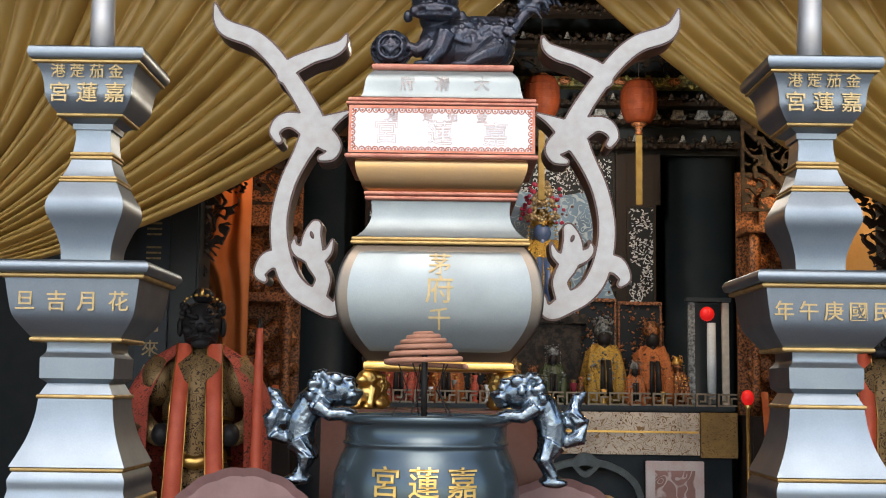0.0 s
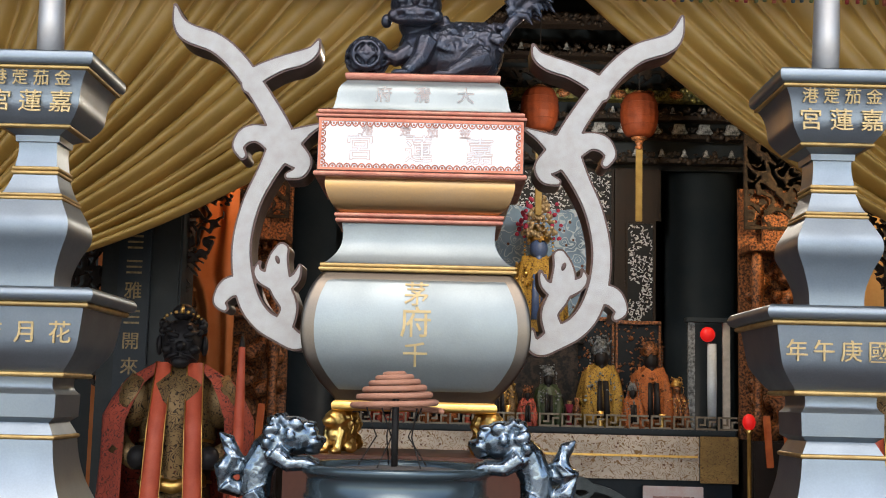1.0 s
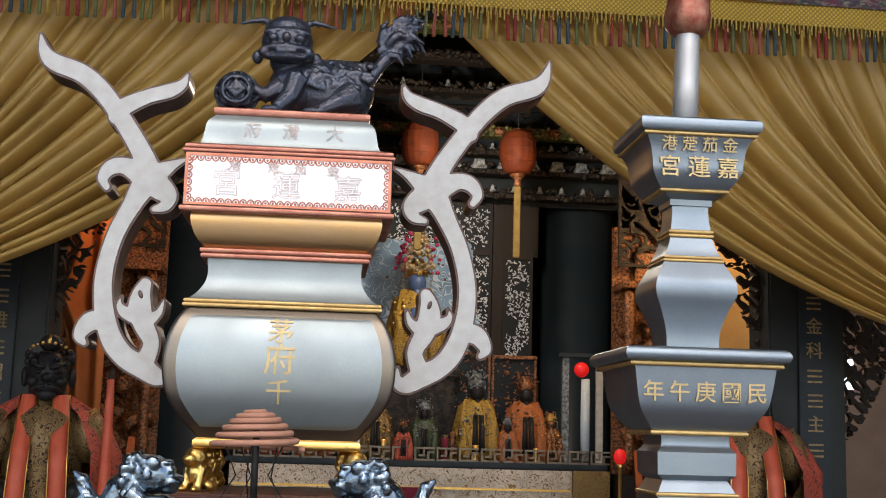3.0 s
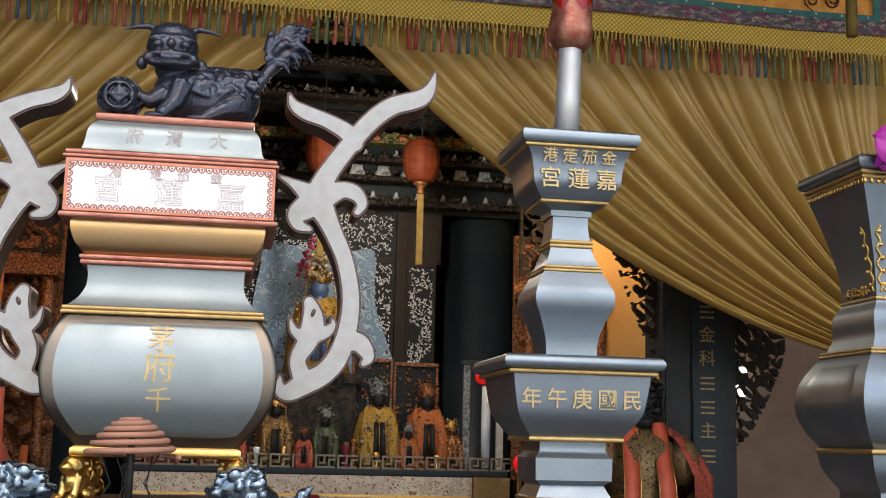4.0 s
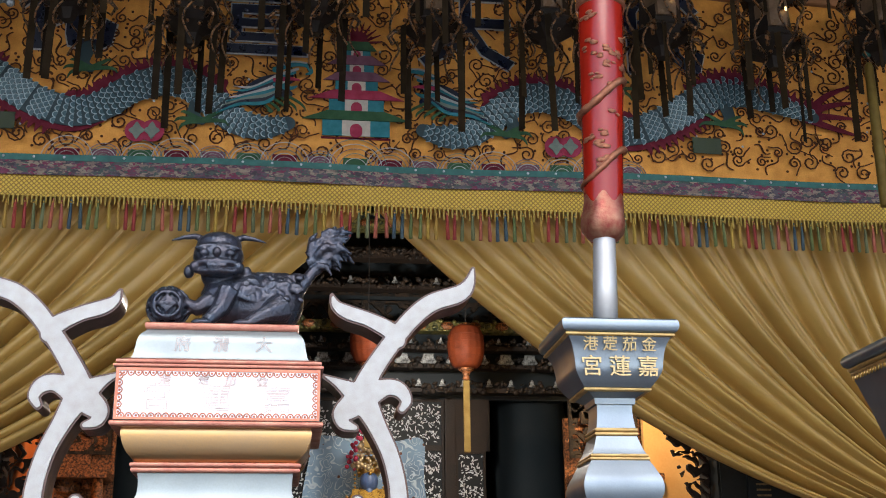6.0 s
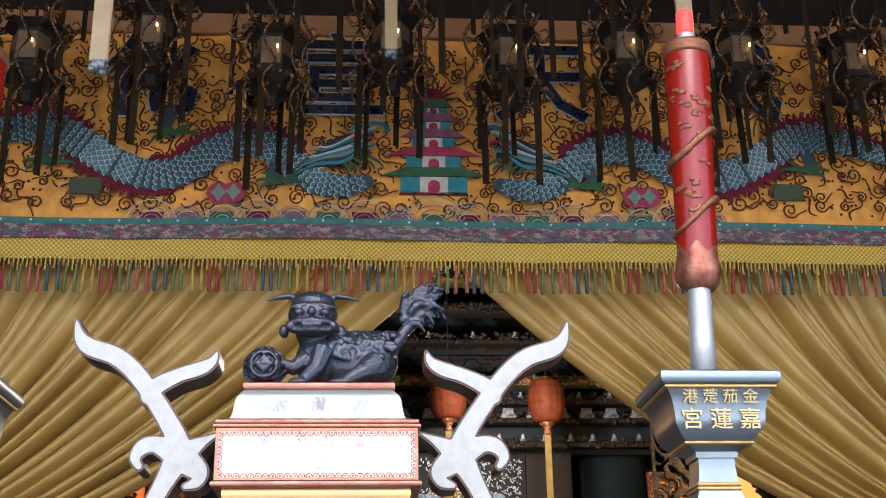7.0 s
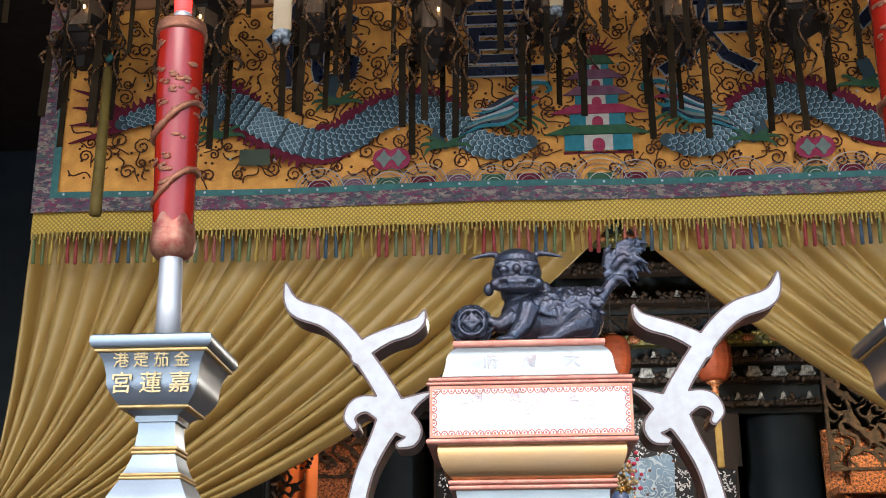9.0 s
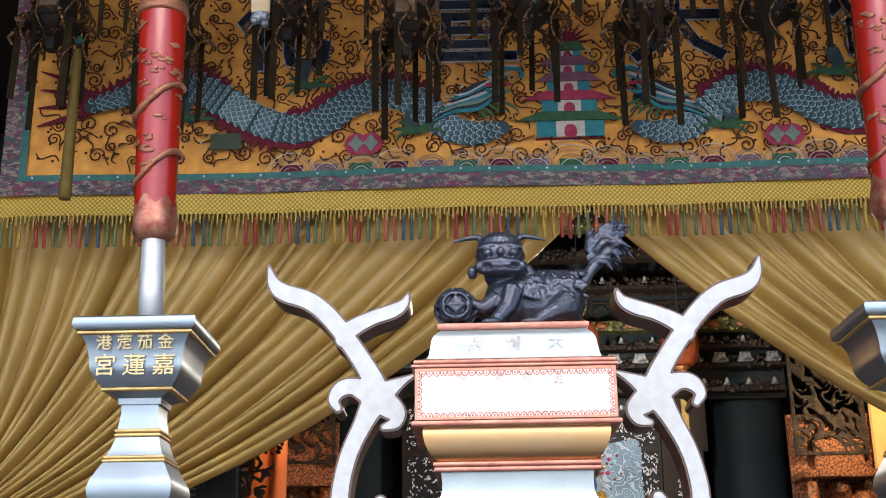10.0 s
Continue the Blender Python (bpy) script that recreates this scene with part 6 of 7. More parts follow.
for _k, (_z, _m, _shape, _n, _sz) in enumerate(((3.17, DARK_WOOD, _fin3, 19, 0.85), (3.34, DARK_WOOD, _end, 17, 1.0), (3.47, DARK_WOOD, _fin3, 15, 0.7), (3.60, GREEN_GILT, None, 0, 1), (3.90, DARK_WOOD, _fin3, 11, 0.75), (4.12, DARK_WOOD, None, 0, 1), (4.34, GREEN_GILT, None, 0, 1))):
    _t = thing("carved_beam", (0.55, 8.60 - 0.03 * _k, _z), "smoke-blackened carved beam with worn gilt and silvered ornament", "beam", "carved beams")
    part("beam", data_of("beam", *block(-1.6, 1.6, 0.0, 0.12, 0.0, 0.03 if _shape else 0.07, 0.005), _m), _t)
    _rng = random.Random(40 + _k)
    _bm = [ball((-1.55 + 3.1 * _j / 169 + _rng.uniform(-0.015, 0.015), 0.0, _rng.uniform(0.0, 0.075)), (_rng.uniform(0.012, 0.028), 0.022, _rng.uniform(0.008, 0.026)), 4, (0, _rng.uniform(-60, 60), 0)) for _j in range(170)]
    tagged(part("carving", data_of("carving", *join(*_bm), GREEN_GILT if _m is GREEN_GILT else CARVED, True), _t, "worn carved figures"), kind="stuff")
    if _shape:
        _me = data_of("silver_end", *slab(_shape, _sz), CARVED_GREY)
        for _j in range(_n):
            part("silver_end", _me, _t, "little silvered roof end", at=(-1.5 + 3.0 * (_j + _rng.uniform(-0.06, 0.06)) / (_n - 1), -0.03, 0.035))
    if _m is GREEN_GILT:
        _me = data_of("rosette", *ball((0, 0, 0), (0.05, 0.02, 0.032), 6), CARVED_GILT, True)
        for _j in range(16):
            part("rosette", _me, _t, "gilt rosette", at=(-1.5 + 0.2 * _j, -0.01, 0.035))

for _k, (_z0, _z1) in enumerate(((3.67, 3.89), (3.93, 4.11), (4.19, 4.33), (4.42, 4.75))):
    solo("carved_frieze", fretwork("carved_frieze", -0.55, 1.80, _z0, _z1, 8.80, 8.842, 0.014, 15, 0.17, GREEN_GILT if _k == 3 else CARVED, 30 + _k, 0.015), "smoke-blackened openwork frieze between the beams", "frieze", group="carved friezes")

# back altar
back = thing("back_altar", (0.72, 8.3, 0), "dark rear altar table hung with dusty silver brocade", "table")
part("top", data_of("top", *block(-1.25, 1.22, -0.32, 0.45, 1.27, 1.305, 0.006), BLACK_LACQUER), back)
part("cloth", data_of("cloth", *block(-1.22, 0.98, -0.325, -0.312, 0.985, 1.262, 0.003), ALTAR_CLOTH), back, "dusty silver brocade hanging")
part("cloth_end", data_of("cloth_end", *block(0.985, 1.23, -0.330, -0.315, 0.97, 1.266, 0.003), ALTAR_GOLD), back, "old gold brocade end panel")
part("braid", data_of("braid", *block(-1.2, 0.97, -0.332, -0.326, 1.128, 1.142), GOLD), back, "gold braid")
part("body", data_of("body", *block(-1.2, 1.2, -0.28, 0.42, 0.0, 1.27), BLACK_LACQUER), back)
_key = []
for _k in range(17):
    _x = -1.2 + 0.144 * _k
    for a in ((0.0, 0.13, 0.0, 0.012), (0.0, 0.012, 0.0, 0.085), (0.0, 0.13, 0.075, 0.087), (0.055, 0.067, 0.028, 0.085), (0.028, 0.067, 0.028, 0.04), (0.085, 0.097, 0.0, 0.058), (0.085, 0.13, 0.048, 0.06)):
        _key.append(block(_x + a[0], _x + a[1], -0.31 - 0.001 * (len(_key) % 3), -0.296, 1.305 + a[2], 1.305 + a[3]))
part("key_rail", data_of("key_rail", *join(*_key), mat("greyed_gilt_rail", (0.20, 0.17, 0.12), 0.5, 0.2, (0.12, 0.1, 0.07), 20, 0.7)), back, "key-pattern low rail")


def shrine_figure(at, h, robe, skin, label, crown=GOLD, turn=0.0):
    """A seated carved figure in a cloak: ONE plain mesh, with robe, skin and crown as its paints."""
    robe_p = [tube([(0, 0, 0.0), (0, 0, 0.1 * h), (0, 0.01, 0.35 * h), (0, 0.01, 0.6 * h), (0, 0, 0.70 * h)], [0.29 * h, 0.27 * h, 0.25 * h, 0.19 * h, 0.07 * h], 40), ball((0.16 * h, -0.08 * h, 0.28 * h), (0.09 * h, 0.12 * h, 0.07 * h)), ball((-0.16 * h, -0.08 * h, 0.28 * h), (0.09 * h, 0.12 * h, 0.07 * h)), ball((0.09 * h, -0.13 * h, 0.12 * h), (0.09 * h, 0.12 * h, 0.10 * h)), ball((-0.09 * h, -0.13 * h, 0.12 * h), (0.09 * h, 0.12 * h, 0.10 * h))]
    skin_p = [ball((0, -0.05 * h, 0.745 * h), (0.082 * h, 0.085 * h, 0.10 * h)), ball((0, -0.10 * h, 0.76 * h), (0.016 * h, 0.02 * h, 0.02 * h), 5), ball((0, -0.20 * h, 0.27 * h), (0.05 * h, 0.05 * h, 0.04 * h)), ball((0, -0.08 * h, 0.62 * h), (0.04 * h, 0.04 * h, 0.10 * h))]
    crown_p = [lathe([(0.088 * h, 0.80 * h), (0.105 * h, 0.82 * h), (0.10 * h, 0.88 * h), (0.045 * h, 0.97 * h)], 14)]
    rng = random.Random(int(h * 1000))
    for k in range(46):
        crown_p.append(ball((rng.uniform(-0.2, 0.2) * h, -0.24 * h + rng.uniform(0, 0.05) * h, rng.uniform(0.05, 0.6) * h), rng.uniform(0.008, 0.02) * h, 4))
    for k in range(40):
        a = rng.uniform(0, 6.283)
        crown_p.append(ball((0.12 * h * math.cos(a) * rng.uniform(0.6, 1.15), -0.04 * h + 0.09 * h * math.sin(a), rng.uniform(0.80, 1.0) * h), rng.uniform(0.008, 0.018) * h, 4))
    for s in (-1, 1):
        for k in range(6):
            crown_p.append(ball((s * 0.125 * h, -0.07 * h, (0.80 - 0.035 * k) * h), 0.011 * h, 4))
    for k in range(16):
        crown_p.append(ball((0.02 * h * math.sin(k), -0.23 * h + 0.005 * k * h, (0.1 + 0.03 * k) * h), (0.03 * h, 0.02 * h, 0.02 * h), 4))
    for s in (-1, 1):
        robe_p.append(tube([(s * 0.10 * h, -0.05 * h, 0.66 * h), (s * 0.17 * h, -0.14 * h, 0.42 * h), (s * 0.15 * h, -0.25 * h, 0.14 * h), (s * 0.16 * h, -0.27 * h, 0.0)], [0.05 * h, 0.06 * h, 0.06 * h, 0.07 * h], 8))
        skin_p.append(tube([(s * 0.03 * h, -0.20 * h, 0.5 * h), (s * 0.035 * h, -0.26 * h, 0.1 * h)], [0.03 * h, 0.04 * h], 6))
        for k in range(7):
            crown_p.append(ball((s * (0.12 + 0.005 * k) * h, (-0.13 - 0.022 * k) * h, (0.55 - 0.07 * k) * h), 0.016 * h, 4))
    groups = [(robe_p, 0), (skin_p, 1), (crown_p, 2)]
    V, F, picks = [], [], []
    for ps, m in groups:
        v, f = join(*ps)
        o = len(V)
        V += v
        F += [tuple(i + o for i in q) for q in f]
        picks += [m] * len(f)
    V = [(x * (1 + 0.07 * math.sin(13 * math.atan2(y, x)) * (z < 0.62 * h)), y * (1 + 0.07 * math.sin(13 * math.atan2(y, x)) * (z < 0.62 * h)), z) for x, y, z in V]
    me = data_of("shrine_statue", V, F, robe, True, skin, picks)
    me.materials.append(crown)
    me.polygons.foreach_set("material_index", picks)
    return solo("shrine_statue", me, label, "statue", at=at, group="shrine statues", turn=(0, 0, turn))


shrine_figure((0.02, 8.15, 1.305), 0.46, ORANGE_BROCADE, BLACK_SKIN, "small dark shrine figure in an orange cape")
shrine_figure((0.42, 8.18, 1.305), 0.48, BRONZE_ROBE, BLACK_SKIN, "dark small shrine figure with black face")
shrine_figure((1.095, 8.22, 1.305), 0.60, YELLOW_BROCADE, BLACK_SKIN, "shrine figure in a yellow cape with a silver crown", CARVED_GREY)
shrine_figure((1.425, 8.22, 1.305), 0.59, ORANGE_BROCADE, BLACK_SKIN, "shrine figure in an orange cape with a gilt crown", CARVED_GILT)
shrine_figure((1.285, 8.08, 1.305), 0.30, ORANGE_BROCADE, BLACK_SKIN, "tiny shrine figure with a silver crown", CARVED_GREY)
shrine_figure((1.585, 8.15, 1.305), 0.34, CARVED_GILT, CARVED_GILT, "small gilt wooden shrine figure")
shrine_figure((0.74, 8.14, 1.305), 0.40, DARK_GREEN, BLACK_SKIN, "small shrine figure in a dark green cape with silver trim", CARVED_GREY)
shrine_figure((0.60, 8.05, 1.305), 0.26, RED_CLOTH, BLACK_SKIN, "tiny shrine figure in a red cape", CARVED_GILT)
shrine_figure((-0.3, 8.2, 1.305), 0.5, RED_CLOTH, BLACK_SKIN, "red-robed shrine figure with black face")
# pedestal, main figure with its tall crown
solo("figure_pedestal", data_of("figure_pedestal", *join(block(0.42, 0.96, 8.36, 8.72, 1.305, 1.90, 0.01), block(0.38, 1.0, 8.32, 8.74, 1.86, 1.93, 0.008)), CARVED), "dark carved pedestal on the rear altar", "pedestal")
_mf = shrine_figure((0.69, 8.5, 1.93), 0.78, YELLOW_BROCADE, BLUE_FACE, "large blue-faced shrine statue in yellow silk with a jewelled crown", GOLD)
_cr = []
_rng = random.Random(2)
for _k in range(190):
    _u = _rng.uniform(0, 1)
    if _k < 150:
        _p = (_rng.uniform(-1, 1) * 0.125 * (1 - 0.72 * _u), 2.590 + 0.28 * _u)
    else:
        _p = (_rng.choice((-1, 1)) * _rng.uniform(0.09, 0.19) * (1.05 - 0.5 * _u), 2.570 + 0.28 * _u)
    _cr.append(ball((0.69 + _p[0], 8.385 + _rng.uniform(-0.03, 0.03), _p[1]), _rng.uniform(0.009, 0.018), 5))
tagged(solo("jewelled_headdress", data_of("jewelled_headdress", *join(*_cr[:150]), mat("pale_gilt_filigree", (0.55, 0.45, 0.28), 0.35, 0.7, (0.3, 0.22, 0.12), 60, 0.8), True), "pale gilt headdress of the large statue", "headdress"), kind="stuff")
tagged(solo("pompom_headdress", data_of("pompom_headdress", *join(*_cr[150:]), PINK_FELT, True), "red pompoms on the headdress of the large statue", "headdress"), kind="stuff")
# glass lamp case with a red lamp
_t = thing("lamp_case", (1.775, 8.1, 1.305), "glass lamp case with a lit red lamp on top", "lamp")
for _x, _m in ((-0.125, CREAM), (0.105, WHITE_FELT)):
    part("post", data_of("post", *block(_x, _x + 0.045, -0.02, 0.02, 0, 0.70, 0.003), _m if _x > 0 else CARVED_GREY), _t)
part("glass_tube", data_of("glass_tube", *lathe([(0.03, 0.02), (0.032, 0.30), (0.03, 0.56)], 16), GLASS, True), _t, "pale glass tube", at=(0.03, -0.02, 0))
part("frame_top", data_of("frame_top", *block(-0.14, 0.16, -0.05, 0.05, 0.70, 0.73, 0.003), BLACK_LACQUER), _t)
part("red_lamp", data_of("red_lamp", *ball((0.0, -0.03, 0.62), (0.050, 0.045, 0.050), 10), RED_GLOW, True), _t, "lit red glass lamp")
_t = thing("small_red_lamp", (1.90, 7.5, 0), "small lit red lamp on a thin stand", "lamp")
part("globe", data_of("globe", *ball((0, 0, 1.37), (0.04, 0.04, 0.05), 8), RED_GLOW, True), _t, "lit red globe")
part("stand", data_of("stand", *lathe([(0.08, 0.0), (0.08, 0.02), (0.012, 0.04), (0.012, 1.30), (0.03, 1.325)], 12), GOLD, True), _t)
# below the rear altar: bow-shaped carving, print, straw hats
solo("carved_apron", cutout("carved_apron", [[(0.93 + 0.36 * math.cos(a), 0.70 + 0.24 * math.sin(a), 0.022) for a in np.linspace(0.1, math.pi - 0.1, 9)], [(0.87, 0.93, 0.03), (0.93, 0.965, 0.035), (1.0, 0.93, 0.03)], [(0.87, 0.90, 0.012), (0.93, 0.86, 0.02), (1.0, 0.90, 0.012)]], 7.86, 7.92, 0.008, mat("blue_black_carving", (0.03, 0.045, 0.05), 0.4, 0.2, (0.06, 0.08, 0.085), 20, 0.7)), "blue-black bow-shaped carved table front", "carving")
_t = thing("framed_print", (1.52, 7.9, 0.45), "pale framed print with a faded red picture", "print")
part("frame", data_of("frame", *block(-0.19, 0.19, 0.0, 0.03, 0.0, 0.50, 0.004), PAPER), _t)
part("picture", data_of("picture", *block(-0.13, 0.13, -0.004, -0.0005, 0.06, 0.44), scroll_mat("faded_red_print", (0.35, 0.20, 0.18), (0.5, 0.42, 0.4), 12)), _t)
for _x, _z in ((1.02, 0.62), (0.90, 0.42), (1.16, 0.42)):
    solo("straw_bundle", fused("straw_bundle", [ball((0, 0, 0), (0.15, 0.12, 0.11)), ball((0.03, -0.06, 0.03), (0.11, 0.1, 0.09))], 0.012, STRAW, 0.012, 22), "crumpled straw-coloured cloth bundle", "bundle", at=(_x, 7.75, _z), group="straw bundles")
solo("offering_bench", data_of("offering_bench", *join(block(0.2, 1.75, 7.55, 7.98, 0.30, 0.36, 0.005), block(0.25, 0.32, 7.6, 7.67, 0, 0.3), block(1.62, 1.69, 7.6, 7.67, 0, 0.3), block(0.25, 0.32, 7.86, 7.93, 0, 0.3), block(1.62, 1.69, 7.86, 7.93, 0, 0.3)), DARK_WOOD), "low dark wooden bench before the rear altar", "bench")
solo("pink_box", data_of("pink_box", *block(0.60, 0.78, 7.6, 7.75, 0.36, 0.52, 0.006), PINK_FELT), "small pink and yellow offering box", "box")
solo("red_box", data_of("red_box", *block(0.56, 0.70, 7.85, 7.95, 0.98, 1.14, 0.005), MAROON), "dark red upright box before the altar cloth", "box")

# great dark columns and the couplet columns
DIM_GILT = mat("smoke_dimmed_gilt", (0.30, 0.22, 0.10), 0.6, 0.2, (0.16, 0.11, 0.05), 40, 0.5)
for _x in (1.96, -0.95):
    solo("column", data_of("column", *lathe([(0.32, 0.0), (0.32, 0.1), (0.28, 0.16), (0.28, 5.9)], 64), BLACK_LACQUER, True), "thick black lacquered round column", "column", at=(_x, 9.2, 0), kind="structure")
for _s, _chars in ((1, ("", "金", "科", "", "", "主", "")), (-1, ("", "", "雅", "", "開", "來", "繼", ""))):
    _cx = 2.16 if _s > 0 else 2.05
    _x = HX + _s * _cx
    _t = thing("couplet_column", (_x, 6.6, 0), "dark slate square column with a vertical line of gilt characters", "column", "couplet columns")
    part("shaft", data_of("shaft", *block(-0.21, 0.21, -0.16, 0.16, 0, 5.9, 0.012), SLATE), _t)
    part("couplet_board", data_of("couplet_board", *block(-0.085, 0.085, -0.185, -0.161, 0.6, 3.6, 0.004), BLACK_LACQUER), _t, "black lettered board", at=(0.03 * _s, 0, 0))
    for _k, _w in enumerate(_chars):
        _z = (2.235 - 0.131 * _k) if _s > 0 else (2.245 - 0.131 * _k)
        if _w:
            word(_w, 0.095, (0.03 * _s, -0.188, _z), _t, DIM_GILT, depth=0.002)
        else:
            for _j in range(3):
                part("lettering_bar", data_of("lettering_bar", *block(-0.04, 0.04, -0.189, -0.1855, -0.036 + 0.030 * _j, -0.026 + 0.030 * _j), DIM_GILT), _t, at=(0.03 * _s, 0, _z))
    # openwork bracket beside the column
    _o = HX + _s * (_cx + 0.215)
    _br = (lambda X, Z, o=_o, s=_s: np.where((X - o) * s < 0, 1.0, (X - o) * s - 0.34 * np.clip((Z - 1.48) / 0.55, 0, 1) ** 0.6))
    _x0, _x1 = sorted((_o, _o + _s * 0.36))
    solo("openwork_bracket", fretwork("openwork_bracket", _x0, _x1, 1.45, 2.75, 6.55, 6.59, 0.009, 21, 0.20, DARK_WOOD, 7, 0.0, _br), "dark openwork carved bracket beside the column", "bracket", group="openwork brackets")
    # ochre-painted side wall, lit from its shrine, with a dark spandrel
    structure("wall_niche", block(*sorted((HX + _s * 1.98, HX + _s * 2.7)), 7.9, 7.95, 0, 4.2), OCHRE_WALL if _s > 0 else RUST_CLOTH, "ochre painted wall of the side shrine", "wall")
    _q = HX + _s * (_cx - 0.208)
    _x0, _x1 = sorted((_q, _q - _s * 0.26))
    _sp = (lambda X, Z, q=_q, s=_s: (q - X) * s - 0.25 * np.clip((Z - 2.0) / 0.6, 0, 1) ** 0.8)
    solo("openwork_spandrel", fretwork("openwork_spandrel", _x0, _x1, 1.95, 3.0, 6.58, 6.62, 0.009, 21, 0.20, DARK_WOOD, 11, 0.0, _sp), "dark openwork carved corner piece fixed to the column", "bracket", group="openwork brackets")
# right-hand gilt screen with carved figures
for _s in (1, -1):
    _xa, _xb = sorted((HX + _s * 1.50, HX + _s * 1.97))
    solo("gilt_screen", fretwork("gilt_screen", _xa, _xb, 2.62, 3.4, 8.0, 8.03, 0.011, 14, 0.19, CARVED, 20 + _s), "dark openwork screen of the side shrine", "screen", group="carved screens")
    _t = thing("side_shrine", (HX + _s * 1.78, 7.85, 0), "carved and gilt side shrine with worn red-gold figures", "shrine")
    part("plinth", data_of("plinth", *block(-0.30, 0.30, -0.1, 0.3, 0, 1.25, 0.01), DARK_WOOD), _t)
    part("back", data_of("back", *block(-0.30, 0.30, 0.24, 0.27, 1.25, 2.9), CARVED_GILT), _t)
    _rng = random.Random(60 + _s)
    for _zz, _hh in ((1.95, 0.06), (2.45, 0.05)):
        part("ledge", data_of("ledge", *block(-0.30, 0.30, -0.05, 0.24, _zz, _zz + _hh, 0.006), CARVED_GILT), _t)
    part("panel", data_of("panel", *block(-0.16, 0.16, 0.16, 0.2, 2.5, 2.72, 0.006), CARVED_GILT), _t, "gilt name panel")
    for _x in (-0.24, 0.24):
        part("post", data_of("post", *lathe([(0.04, 1.25), (0.04, 1.4), (0.03, 1.45), (0.035, 1.7), (0.05, 1.8), (0.03, 1.9), (0.05, 1.95), (0.035, 2.1), (0.045, 2.3), (0.03, 2.45)], 10), CARVED_GILT, True), _t, at=(_x, 0, 0))
    part("carving", fused("carving", [ball((_rng.uniform(-0.26, 0.26), _rng.uniform(0.05, 0.2), _rng.choice([1.35, 1.55, 1.75, 2.1, 2.25, 2.4]) + _rng.uniform(-0.08, 0.08)), _rng.uniform(0.03, 0.075), 5) for _k in range(90)], 0.014, CARVED_GILT, 0.012, 30), _t, "worn gilt carved figures")
    for _x in (-0.12, 0.0, 0.1):
        part("sash", data_of("sash", *block(_x - 0.022, _x + 0.022, -0.125, -0.11, 1.10, 1.42, 0.003), ORANGE_SILK), _t, "bright orange ribbon sash", turn=(0, 8 * (_x > 0) - 4, 0))


